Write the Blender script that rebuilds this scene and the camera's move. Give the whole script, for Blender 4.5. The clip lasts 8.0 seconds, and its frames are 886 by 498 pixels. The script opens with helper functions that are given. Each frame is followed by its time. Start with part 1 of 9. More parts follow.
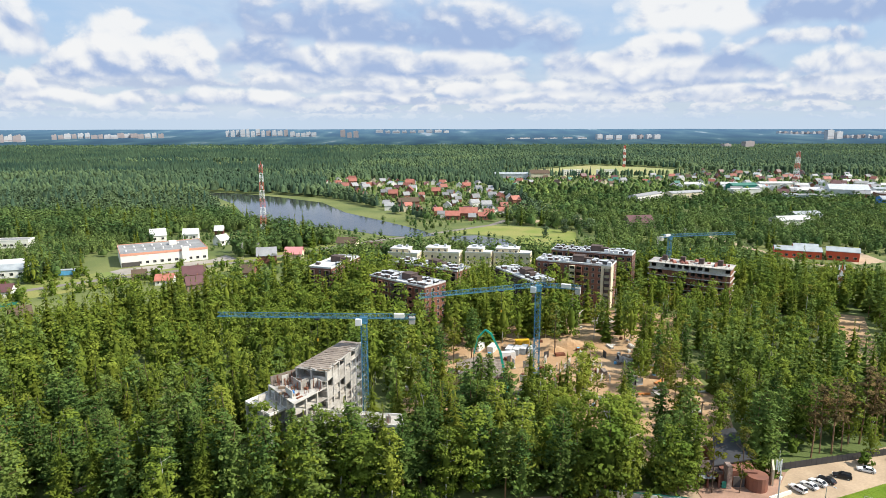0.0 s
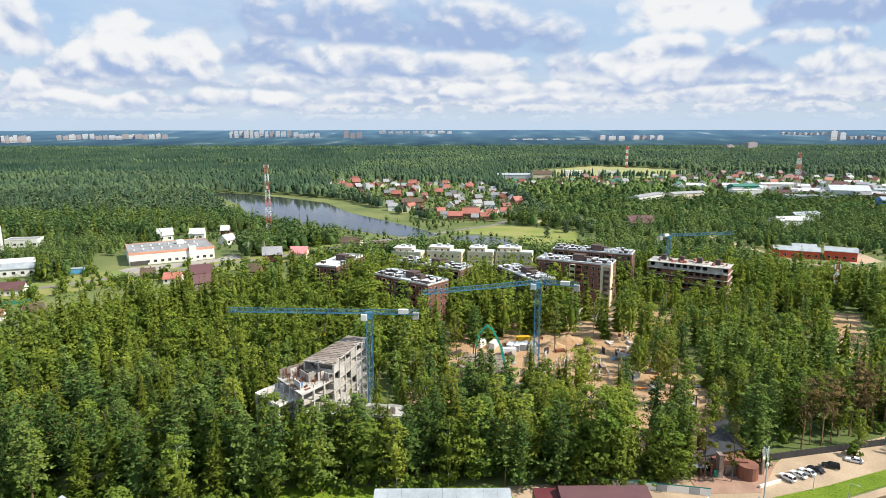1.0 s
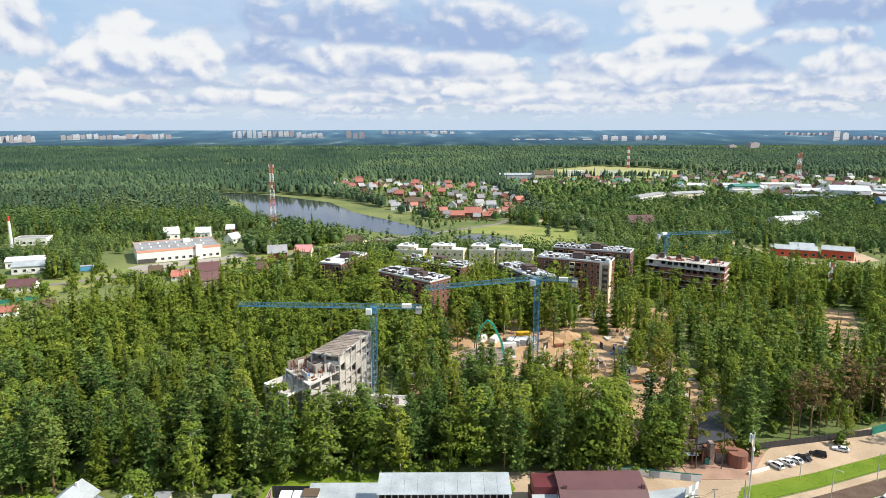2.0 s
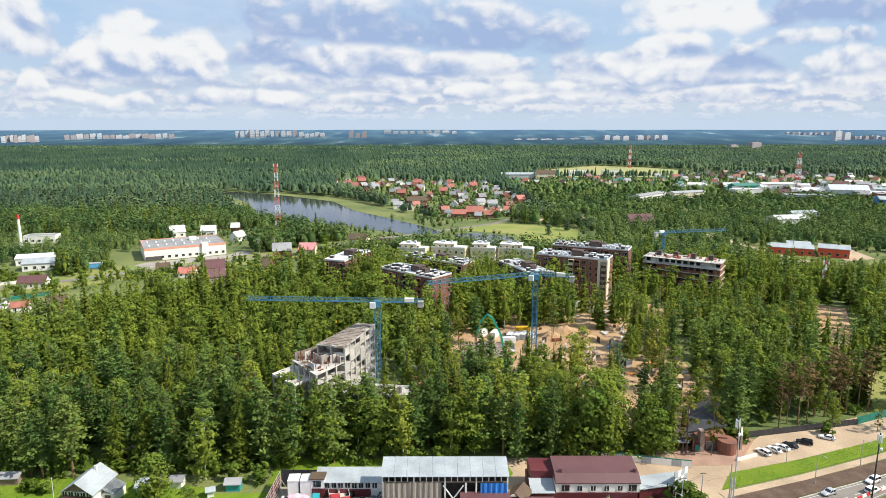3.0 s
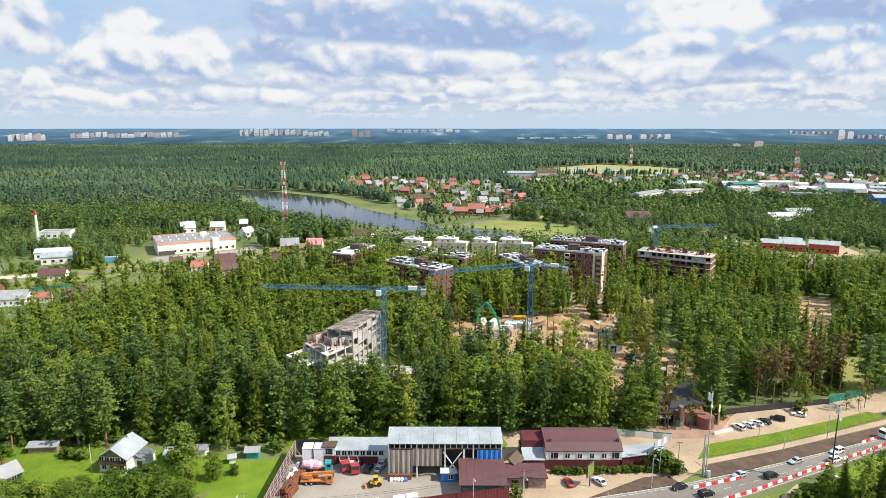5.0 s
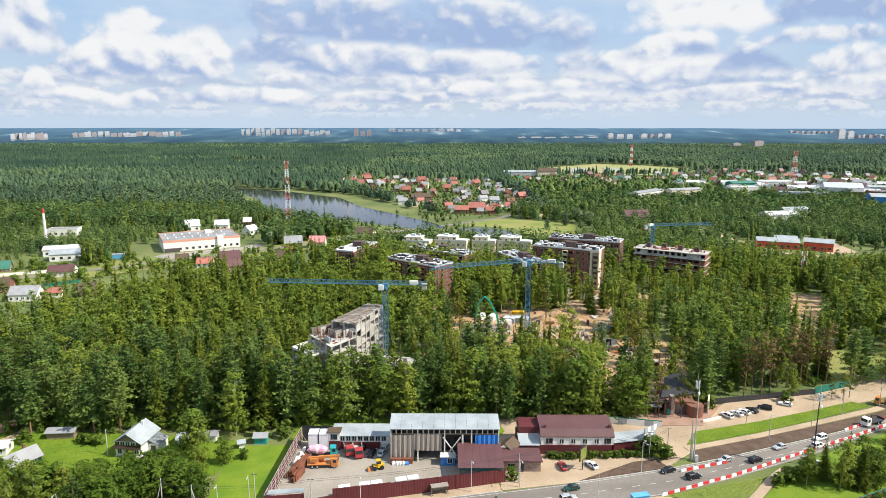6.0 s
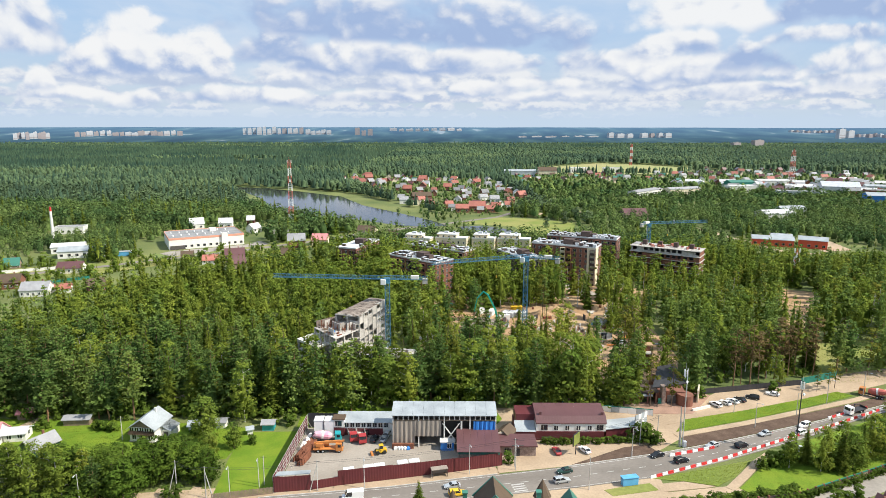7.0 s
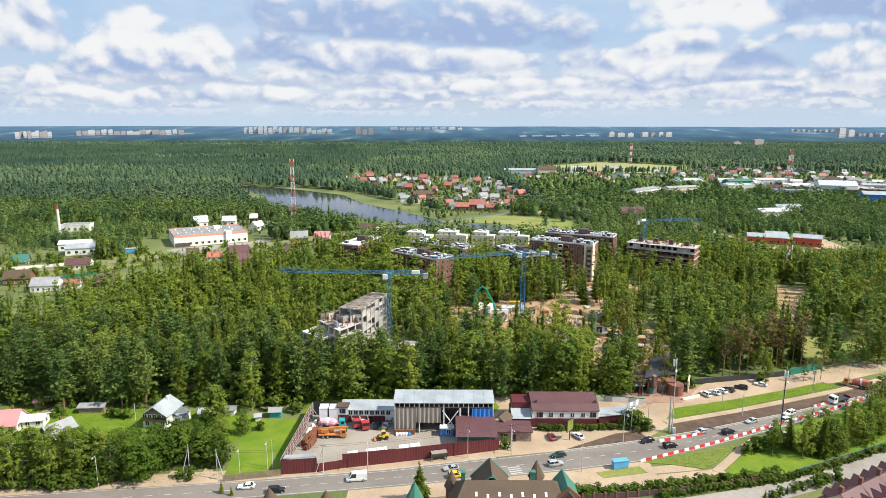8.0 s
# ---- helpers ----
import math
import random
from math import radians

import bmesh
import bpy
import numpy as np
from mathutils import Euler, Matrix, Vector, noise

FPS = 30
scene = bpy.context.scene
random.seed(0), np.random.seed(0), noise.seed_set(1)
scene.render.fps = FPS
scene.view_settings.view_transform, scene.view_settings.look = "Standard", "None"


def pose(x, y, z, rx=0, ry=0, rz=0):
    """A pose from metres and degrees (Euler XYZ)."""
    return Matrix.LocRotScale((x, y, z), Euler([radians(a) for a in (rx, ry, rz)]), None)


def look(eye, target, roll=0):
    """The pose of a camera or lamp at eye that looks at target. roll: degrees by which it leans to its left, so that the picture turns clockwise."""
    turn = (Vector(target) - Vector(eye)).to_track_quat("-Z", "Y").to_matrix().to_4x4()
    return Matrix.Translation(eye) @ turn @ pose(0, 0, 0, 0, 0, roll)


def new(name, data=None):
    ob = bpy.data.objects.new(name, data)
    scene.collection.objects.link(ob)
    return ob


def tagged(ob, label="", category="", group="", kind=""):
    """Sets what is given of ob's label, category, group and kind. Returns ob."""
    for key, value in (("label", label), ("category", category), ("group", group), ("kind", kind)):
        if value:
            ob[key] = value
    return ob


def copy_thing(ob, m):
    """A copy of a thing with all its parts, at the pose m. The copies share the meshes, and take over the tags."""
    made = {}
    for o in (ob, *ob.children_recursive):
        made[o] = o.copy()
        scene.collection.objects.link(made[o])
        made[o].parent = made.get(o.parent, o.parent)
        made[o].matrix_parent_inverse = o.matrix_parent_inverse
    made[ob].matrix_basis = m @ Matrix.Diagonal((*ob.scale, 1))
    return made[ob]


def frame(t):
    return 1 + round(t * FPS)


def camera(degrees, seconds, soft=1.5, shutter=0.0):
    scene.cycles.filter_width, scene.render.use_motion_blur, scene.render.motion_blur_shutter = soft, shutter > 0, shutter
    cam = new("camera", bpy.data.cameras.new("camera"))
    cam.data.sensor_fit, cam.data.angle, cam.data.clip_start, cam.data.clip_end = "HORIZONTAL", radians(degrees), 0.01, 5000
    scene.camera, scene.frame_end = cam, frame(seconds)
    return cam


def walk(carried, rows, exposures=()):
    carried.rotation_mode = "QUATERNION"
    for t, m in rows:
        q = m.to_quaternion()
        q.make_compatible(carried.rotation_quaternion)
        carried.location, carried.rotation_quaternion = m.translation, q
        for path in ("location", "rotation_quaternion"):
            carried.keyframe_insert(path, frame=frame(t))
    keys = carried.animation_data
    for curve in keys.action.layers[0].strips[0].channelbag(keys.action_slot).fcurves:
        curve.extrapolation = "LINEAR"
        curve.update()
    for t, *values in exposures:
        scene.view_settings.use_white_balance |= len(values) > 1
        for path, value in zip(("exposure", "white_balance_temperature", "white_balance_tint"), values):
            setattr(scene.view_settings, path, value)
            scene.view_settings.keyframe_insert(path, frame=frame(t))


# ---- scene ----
cam = camera(69.97, 8.0, soft=0.45)
walk(cam, [
    (0.0, pose(0.00, 0.00, 92.92, 79.123, 0.07, -0.846)),
    (0.5, pose(-0.06, -3.33, 93.11, 79.171, 0.06, -0.707)),
    (1.0, pose(-0.07, -6.82, 93.26, 79.198, 0.05, -0.579)),
    (1.5, pose(-0.05, -10.44, 93.40, 79.207, 0.04, -0.460)),
    (2.0, pose(0.01, -14.18, 93.52, 79.203, 0.03, -0.350)),
    (2.5, pose(0.11, -18.02, 93.63, 79.189, 0.03, -0.249)),
    (3.0, pose(0.23, -21.96, 93.73, 79.169, 0.02, -0.157)),
    (3.5, pose(0.37, -25.97, 93.83, 79.145, 0.01, -0.072)),
    (4.0, pose(0.53, -30.05, 93.93, 79.118, 0.0, 0.006)),
    (4.5, pose(0.70, -34.18, 94.04, 79.090, -0.01, 0.076)),
    (5.0, pose(0.89, -38.37, 94.15, 79.062, -0.02, 0.139)),
    (5.5, pose(1.08, -42.59, 94.27, 79.034, -0.03, 0.197)),
    (6.0, pose(1.28, -46.84, 94.40, 79.005, -0.04, 0.248)),
    (6.5, pose(1.47, -51.12, 94.54, 78.975, -0.04, 0.294)),
    (7.0, pose(1.66, -55.42, 94.69, 78.942, -0.05, 0.335)),
    (7.5, pose(1.84, -59.74, 94.84, 78.904, -0.06, 0.371)),
    (8.0, pose(2.00, -64.07, 95.00, 78.858, -0.07, 0.402)),
])

# ---- light: broken cumulus sky and one high summer sun from the east ----
SUN_AZ, SUN_EL = 105.0, 46.0          # degrees clockwise from +y, and above the ground
scene.view_settings.exposure = 0.36
SKY_STRENGTH, SUN_STRENGTH = 0.10, 5.0


def build_world():
    w = bpy.data.worlds.new("summer_sky")
    scene.world = w
    w.use_nodes = True
    nt = w.node_tree
    nt.nodes.clear()

    def val(x, sock):
        if isinstance(x, (int, float)):
            sock.default_value = x
        else:
            nt.links.new(x, sock)

    def math_(op, a, b=0.0, c=0.0):
        n = nt.nodes.new("ShaderNodeMath")
        n.operation = op
        val(a, n.inputs[0]), val(b, n.inputs[1]), val(c, n.inputs[2])
        return n.outputs[0]

    def combine(a, b, c):
        n = nt.nodes.new("ShaderNodeCombineXYZ")
        val(a, n.inputs[0]), val(b, n.inputs[1]), val(c, n.inputs[2])
        return n.outputs[0]

    def step(x, lo, hi):
        n = nt.nodes.new("ShaderNodeMapRange")
        n.interpolation_type = "SMOOTHSTEP"
        val(x, n.inputs[0])
        n.inputs[1].default_value, n.inputs[2].default_value = lo, hi
        return n.outputs[0]

    def mix(f, a, b):
        n = nt.nodes.new("ShaderNodeMix")
        n.data_type = "RGBA"
        val(f, n.inputs[0])
        for s, x in ((n.inputs[6], a), (n.inputs[7], b)):
            if isinstance(x, tuple):
                s.default_value = (*x, 1)
            else:
                nt.links.new(x, s)
        return n.outputs[2]

    def fbm(vec, scale, detail=9.0, rough=0.58, dist=0.0):
        n = nt.nodes.new("ShaderNodeTexNoise")
        nt.links.new(vec, n.inputs["Vector"])
        n.inputs["Scale"].default_value, n.inputs["Detail"].default_value = scale, detail
        n.inputs["Roughness"].default_value, n.inputs["Distortion"].default_value = rough, dist
        return n.outputs[0]

    tc = nt.nodes.new("ShaderNodeTexCoord")
    sep = nt.nodes.new("ShaderNodeSeparateXYZ")
    nt.links.new(tc.outputs["Generated"], sep.inputs[0])
    x, y, z = sep.outputs
    zc = math_("MAXIMUM", z, 0.0)
    sky = nt.nodes.new("ShaderNodeTexSky")
    sky.sky_type, sky.sun_disc = "NISHITA", False
    sky.sun_elevation, sky.sun_rotation = radians(SUN_EL), radians(SUN_AZ)
    scaled = nt.nodes.new("ShaderNodeVectorMath")
    scaled.operation = "SCALE"
    nt.links.new(sky.outputs[0], scaled.inputs[0])
    scaled.inputs[3].default_value = SKY_STRENGTH
    whole = mix(step(zc, 0.0, 0.16), mix(0.85, scaled.outputs[0], (0.64, 0.77, 0.92)), mix(0.85, scaled.outputs[0], (0.50, 0.71, 1.0)))

    def bank(base, tall, f, cut, seed, ragged=0.55):
        """A row of cumulus with flat shaded bases and billowing sunlit tops, drawn over the rows behind it."""
        nonlocal whole
        ground = combine(math_("MULTIPLY", x, f), math_("ADD", math_("MULTIPLY", y, f), seed), math_("MULTIPLY", zc, f * 0.9))
        swell = fbm(ground, 1.0, 3.0, 0.5)
        lumps = fbm(combine(math_("MULTIPLY", x, f * 3.2), math_("ADD", math_("MULTIPLY", y, f * 3.2), seed), math_("MULTIPLY", zc, f * 5.5)), 1.0, 6.0, 0.60)
        zz = math_("ADD", zc, math_("MULTIPLY", math_("SUBTRACT", lumps, 0.5), tall * ragged * 1.6))
        flat = math_("ADD", zc, math_("MULTIPLY", math_("SUBTRACT", lumps, 0.5), tall * 0.35))
        top = math_("ADD", math_("MULTIPLY", math_("SUBTRACT", swell, cut), tall * 4.2), base)
        low = math_("ADD", math_("MULTIPLY", math_("SUBTRACT", swell, 0.5), tall * -0.6), base)
        n = nt.nodes.new("ShaderNodeMapRange")
        n.interpolation_type = "SMOOTHSTEP"
        val(math_("SUBTRACT", top, zz), n.inputs[0])
        n.inputs[1].default_value, n.inputs[2].default_value = 0.0, tall * 0.22
        under = step(math_("SUBTRACT", flat, low), 0.0, tall * 0.16)
        cloud = math_("MULTIPLY", n.outputs[0], under)
        lit = step(math_("ADD", math_("DIVIDE", math_("SUBTRACT", flat, low), tall), math_("MULTIPLY", math_("SUBTRACT", lumps, 0.5), 2.6)), 0.0, 0.72)
        depth = min(1.0, base * 7.0)
        grey = (0.56 - 0.20 * depth, 0.66 - 0.19 * depth, 0.86 - 0.16 * depth)
        white = (0.90 + 0.16 * depth, 0.92 + 0.14 * depth, 0.96 + 0.08 * depth)
        whole = mix(math_("MULTIPLY", cloud, 0.94), whole, mix(lit, grey, white))

    bank(0.010, 0.014, 22.0, 0.36, 3.0)
    bank(0.020, 0.021, 16.0, 0.34, 11.0)
    bank(0.033, 0.030, 11.0, 0.32, 27.0)
    bank(0.052, 0.042, 7.5, 0.31, 5.0)
    # the large cumulus masses in front, each a heap with a flat shaded base
    ahead = math_("MAXIMUM", y, 0.02)
    u, v = math_("DIVIDE", x, ahead), math_("DIVIDE", zc, math_("SQRT", math_("SUBTRACT", 1.001, math_("MULTIPLY", zc, zc))))

    def puffs(du, dv):
        """Cauliflower lumps: rounded cells of several sizes, softened by a cloudy noise."""
        at = combine(math_("MULTIPLY", math_("ADD", u, du), 12.0), math_("MULTIPLY", math_("ADD", v, dv), 17.0), 4.3)
        soft = fbm(at, 1.0, 6.0, 0.55, 0.2)
        def cells(f, seed):
            n = nt.nodes.new("ShaderNodeTexVoronoi")
            n.inputs["Scale"].default_value = 1.0
            wob = math_("MULTIPLY", soft, 1.2)
            nt.links.new(combine(math_("ADD", math_("MULTIPLY", math_("ADD", u, du), f), wob), math_("ADD", math_("MULTIPLY", math_("ADD", v, dv), f * 1.4), wob), seed), n.inputs["Vector"])
            return math_("SUBTRACT", 0.50, n.outputs["Distance"])

        lumps = math_("ADD", math_("MULTIPLY", cells(15.0, 1.7), 0.30), math_("MULTIPLY", cells(36.0, 5.2), 0.16))
        return math_("ADD", math_("MULTIPLY", math_("SUBTRACT", soft, 0.5), 0.85), lumps)

    thin = step(fbm(combine(math_("MULTIPLY", u, 2.4), math_("MULTIPLY", v, 9.0), 2.2), 1.0, 7.0, 0.6, 0.3), 0.34, 0.66)
    whole = mix(math_("MULTIPLY", thin, 0.55), whole, (0.80, 0.87, 0.97))         # a broken high layer behind the heaps
    curl = puffs(0.0, 0.0)
    relief = math_("SUBTRACT", curl, puffs(0.010, 0.014))
    front = step(y, 0.25, 0.5)

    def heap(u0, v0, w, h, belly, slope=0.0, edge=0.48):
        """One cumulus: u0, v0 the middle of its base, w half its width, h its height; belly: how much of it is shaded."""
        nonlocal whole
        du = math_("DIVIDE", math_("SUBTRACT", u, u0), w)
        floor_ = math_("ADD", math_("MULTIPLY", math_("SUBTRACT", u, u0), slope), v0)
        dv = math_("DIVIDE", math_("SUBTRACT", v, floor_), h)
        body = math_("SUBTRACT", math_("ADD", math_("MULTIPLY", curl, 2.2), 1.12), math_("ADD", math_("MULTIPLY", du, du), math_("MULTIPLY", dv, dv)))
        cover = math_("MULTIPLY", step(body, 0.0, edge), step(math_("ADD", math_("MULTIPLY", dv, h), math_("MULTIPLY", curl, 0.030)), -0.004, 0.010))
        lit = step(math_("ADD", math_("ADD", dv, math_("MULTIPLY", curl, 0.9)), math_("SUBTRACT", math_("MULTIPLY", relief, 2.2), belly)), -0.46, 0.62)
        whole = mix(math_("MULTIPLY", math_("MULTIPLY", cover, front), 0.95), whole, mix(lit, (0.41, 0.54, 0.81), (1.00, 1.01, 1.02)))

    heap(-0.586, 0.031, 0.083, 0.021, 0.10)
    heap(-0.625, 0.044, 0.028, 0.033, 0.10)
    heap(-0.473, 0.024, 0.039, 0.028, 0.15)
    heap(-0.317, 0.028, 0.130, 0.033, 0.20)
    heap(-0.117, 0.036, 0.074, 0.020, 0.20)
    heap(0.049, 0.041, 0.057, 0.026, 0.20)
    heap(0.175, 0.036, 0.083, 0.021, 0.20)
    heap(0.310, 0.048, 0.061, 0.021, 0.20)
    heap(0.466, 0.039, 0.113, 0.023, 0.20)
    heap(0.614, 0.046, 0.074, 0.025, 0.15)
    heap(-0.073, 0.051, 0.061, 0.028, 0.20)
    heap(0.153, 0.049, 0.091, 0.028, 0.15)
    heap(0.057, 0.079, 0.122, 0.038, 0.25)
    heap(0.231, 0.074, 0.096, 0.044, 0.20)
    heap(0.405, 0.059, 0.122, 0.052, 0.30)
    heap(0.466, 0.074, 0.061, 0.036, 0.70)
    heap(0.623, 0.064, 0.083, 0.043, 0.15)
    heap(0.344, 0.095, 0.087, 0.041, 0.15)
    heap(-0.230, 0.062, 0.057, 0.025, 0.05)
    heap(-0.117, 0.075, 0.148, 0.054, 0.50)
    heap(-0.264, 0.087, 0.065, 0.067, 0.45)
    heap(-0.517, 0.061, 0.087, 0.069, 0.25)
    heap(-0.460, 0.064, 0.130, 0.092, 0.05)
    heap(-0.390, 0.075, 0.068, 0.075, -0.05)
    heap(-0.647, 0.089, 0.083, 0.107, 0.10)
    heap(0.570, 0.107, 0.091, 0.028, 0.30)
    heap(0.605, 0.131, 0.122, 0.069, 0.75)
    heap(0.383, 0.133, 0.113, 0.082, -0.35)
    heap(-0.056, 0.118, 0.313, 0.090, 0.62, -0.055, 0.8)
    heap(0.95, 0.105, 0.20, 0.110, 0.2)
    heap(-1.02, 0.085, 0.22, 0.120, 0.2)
    bank(0.330, 0.180, 2.0, 0.40, 15.0)
    veil = step(zc, 0.036, 0.004)                    # far cloud layers run together near the horizon
    whole = mix(math_("MULTIPLY", veil, 0.86), whole, (0.62, 0.76, 0.93))
    bg = nt.nodes.new("ShaderNodeBackground")
    nt.links.new(whole, bg.inputs[0])
    bg.inputs[1].default_value = 0.705
    out = nt.nodes.new("ShaderNodeOutputWorld")
    nt.links.new(bg.outputs[0], out.inputs[0])


build_world()
sun = new("sun", bpy.data.lights.new("sun", "SUN"))
sun.data.energy, sun.data.angle, sun.data.color = SUN_STRENGTH, radians(0.55), (1.0, 0.94, 0.82)
_az, _el = radians(SUN_AZ), radians(SUN_EL)
SUN_DIR = Vector((math.sin(_az) * math.cos(_el), math.cos(_az) * math.cos(_el), math.sin(_el)))
sun.matrix_world = look(SUN_DIR * 300, (0, 0, 0))

# ---- materials ----
def material(name, color, rough=0.8, vary=0.25, scale=0.6, fine=6.0, bump=0.0, metal=0.0, second=None, per_object=0.0,
             per_island=0.0, through_leaf=0.0, streak=None, spec=0.4, stretch=(1, 1, 1), tint=None):
    """A surface with broad stains and fine grain. second: the colour that the stains lead to."""
    m = bpy.data.materials.new(name)
    m.use_nodes = True
    nt = m.node_tree
    bsdf = nt.nodes["Principled BSDF"]
    tc = nt.nodes.new("ShaderNodeTexCoord")
    mp = nt.nodes.new("ShaderNodeMapping")
    nt.links.new(tc.outputs["Object"], mp.inputs[0])
    mp.inputs["Scale"].default_value = stretch

    def tex(sc, detail):
        n = nt.nodes.new("ShaderNodeTexNoise")
        n.inputs["Scale"].default_value, n.inputs["Detail"].default_value = sc, detail
        nt.links.new(mp.outputs[0], n.inputs["Vector"])
        return n.outputs[0]

    def ramp(src, lo, hi):
        n = nt.nodes.new("ShaderNodeMapRange")
        n.inputs[1].default_value, n.inputs[2].default_value = lo, hi
        nt.links.new(src, n.inputs[0])
        return n.outputs[0]

    def mul(src, amount):
        """A factor 1 - amount .. 1 + amount from a value round 0.5."""
        n = nt.nodes.new("ShaderNodeMapRange")
        n.inputs[1].default_value, n.inputs[2].default_value = 0.0, 1.0
        n.inputs[3].default_value, n.inputs[4].default_value = 1 - amount, 1 + amount
        n.clamp = False
        nt.links.new(src, n.inputs[0])
        return n.outputs[0]

    broad, grain = tex(scale, 4.0), tex(fine, 3.0)
    mixn = nt.nodes.new("ShaderNodeMix")
    mixn.data_type = "RGBA"
    nt.links.new(ramp(broad, 0.36, 0.64), mixn.inputs[0])
    mixn.inputs[6].default_value = (*color, 1)
    mixn.inputs[7].default_value = (*(second or tuple(c * (1 - vary) for c in color)), 1)
    last = mixn.outputs[2]
    factors = [mul(grain, vary * 1.2)]
    if per_object:
        info = nt.nodes.new("ShaderNodeObjectInfo")
        factors.append(mul(info.outputs["Random"], per_object))
    if per_island:
        geo = nt.nodes.new("ShaderNodeNewGeometry")
        factors.append(mul(geo.outputs["Random Per Island"], per_island))
    for f in factors:
        sc = nt.nodes.new("ShaderNodeVectorMath")
        sc.operation = "SCALE"
        nt.links.new(last, sc.inputs[0])
        nt.links.new(f, sc.inputs[3])
        last = sc.outputs[0]
    if tint and per_object:
        tn = nt.nodes.new("ShaderNodeMix")
        tn.data_type = "RGBA"
        nt.links.new(ramp(info.outputs["Random"], 0.5, 1.5), tn.inputs[0])
        nt.links.new(last, tn.inputs[6])
        tn.inputs[7].default_value = (*tint, 1)
        last = tn.outputs[2]
    nt.links.new(last, bsdf.inputs["Base Color"])
    bsdf.inputs["Roughness"].default_value, bsdf.inputs["Metallic"].default_value = rough, metal
    bsdf.inputs["Specular IOR Level"].default_value = spec
    if bump:
        b = nt.nodes.new("ShaderNodeBump")
        b.inputs["Strength"].default_value, b.inputs["Distance"].default_value = bump, 0.1
        nt.links.new(grain, b.inputs["Height"])
        nt.links.new(b.outputs[0], bsdf.inputs["Normal"])
    if through_leaf:
        tr = nt.nodes.new("ShaderNodeBsdfTranslucent")
        nt.links.new(last, tr.inputs[0])
        mx = nt.nodes.new("ShaderNodeMixShader")
        mx.inputs[0].default_value = through_leaf
        nt.links.new(bsdf.outputs[0], mx.inputs[1])
        nt.links.new(tr.outputs[0], mx.inputs[2])
        nt.links.new(mx.outputs[0], nt.nodes["Material Output"].inputs[0])
    return m


def leaf(name, color, second, per_object=0.34):
    return material(name, color, 0.9, 0.35, 0.09, 1.1, second=second, per_object=per_object, per_island=0.35, through_leaf=0.32, spec=0.08, tint=(second[0] * 1.20, second[1] * 0.98, second[2]))


M = {}
M["spruce"] = leaf("spruce_needles", (0.094, 0.140, 0.020), (0.178, 0.212, 0.028))
M["pine"] = leaf("pine_needles", (0.092, 0.166, 0.044), (0.165, 0.232, 0.052))
M["birch"] = leaf("birch_leaves", (0.146, 0.210, 0.031), (0.218, 0.262, 0.040))
M["broad"] = leaf("broad_leaves", (0.114, 0.182, 0.029), (0.182, 0.234, 0.037))
M["willow"] = leaf("willow_leaves", (0.17, 0.23, 0.13), (0.12, 0.18, 0.08))
M["sparse"] = leaf("thin_yellowing_leaves", (0.18, 0.18, 0.03), (0.13, 0.155, 0.025))
# far crowns: leaf green with distance haze mixed in as blue
M["far_leaf"] = material("far_forest_crowns", (0.040, 0.074, 0.042), 0.9, 0.30, 0.0045, 0.04, second=(0.090, 0.132, 0.056), per_island=0.32, spec=0.2)
M["mid_leaf"] = material("mixed_woodland_leaves", (0.056, 0.108, 0.036), 0.9, 0.36, 0.03, 0.35, second=(0.145, 0.198, 0.056), per_island=0.55, through_leaf=0.25, spec=0.1)
# dark far spruces, which also paint a cloud's shadow at left
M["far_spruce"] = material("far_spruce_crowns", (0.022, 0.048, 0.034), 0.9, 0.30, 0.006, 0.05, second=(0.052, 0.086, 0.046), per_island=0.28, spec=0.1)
M["dry_verge"] = material("dry_grass_verge", (0.255, 0.245, 0.075), 0.95, 0.3, 0.05, 0.9, 0.2, second=(0.165, 0.215, 0.052))
M["tuft"] = leaf("long_grass_blades", (0.17, 0.25, 0.026), (0.23, 0.28, 0.045))
M["hedge"] = leaf("hedge_leaves", (0.085, 0.145, 0.022), (0.119, 0.174, 0.027))
M["linden"] = leaf("linden_leaves", (0.070, 0.129, 0.017), (0.100, 0.161, 0.023))
M["dry"] = leaf("browned_needles", (0.18, 0.12, 0.05), (0.12, 0.11, 0.05))
M["bark"] = material("grey_brown_bark", (0.16, 0.11, 0.075), 0.9, 0.4, 1.2, 9, 0.4)
M["pine_bark"] = material("orange_pine_bark", (0.30, 0.17, 0.09), 0.9, 0.35, 0.5, 8, 0.4, second=(0.17, 0.11, 0.07))
M["birch_bark"] = material("white_birch_bark", (0.62, 0.60, 0.55), 0.8, 0.4, 1.5, 5, 0.1, second=(0.3, 0.28, 0.25))
M["ground"] = material("forest_floor_and_meadow", (0.095, 0.130, 0.036), 0.95, 0.4, 0.02, 1.5, 0.2, second=(0.17, 0.19, 0.060))
M["lawn"] = material("mown_lawn", (0.112, 0.198, 0.008), 0.9, 0.24, 0.16, 2.5, 0.3, second=(0.165, 0.235, 0.014))
M["meadow"] = material("rough_meadow", (0.17, 0.22, 0.040), 0.95, 0.3, 0.035, 1.2, 0.2, second=(0.26, 0.255, 0.075))
M["dry_meadow"] = material("dry_field", (0.34, 0.30, 0.13), 0.95, 0.3, 0.015, 0.4, 0.1, second=(0.27, 0.30, 0.11))
M["sand"] = material("sandy_building_ground", (0.46, 0.315, 0.185), 0.95, 0.25, 0.05, 1.4, 0.4, second=(0.36, 0.215, 0.11))
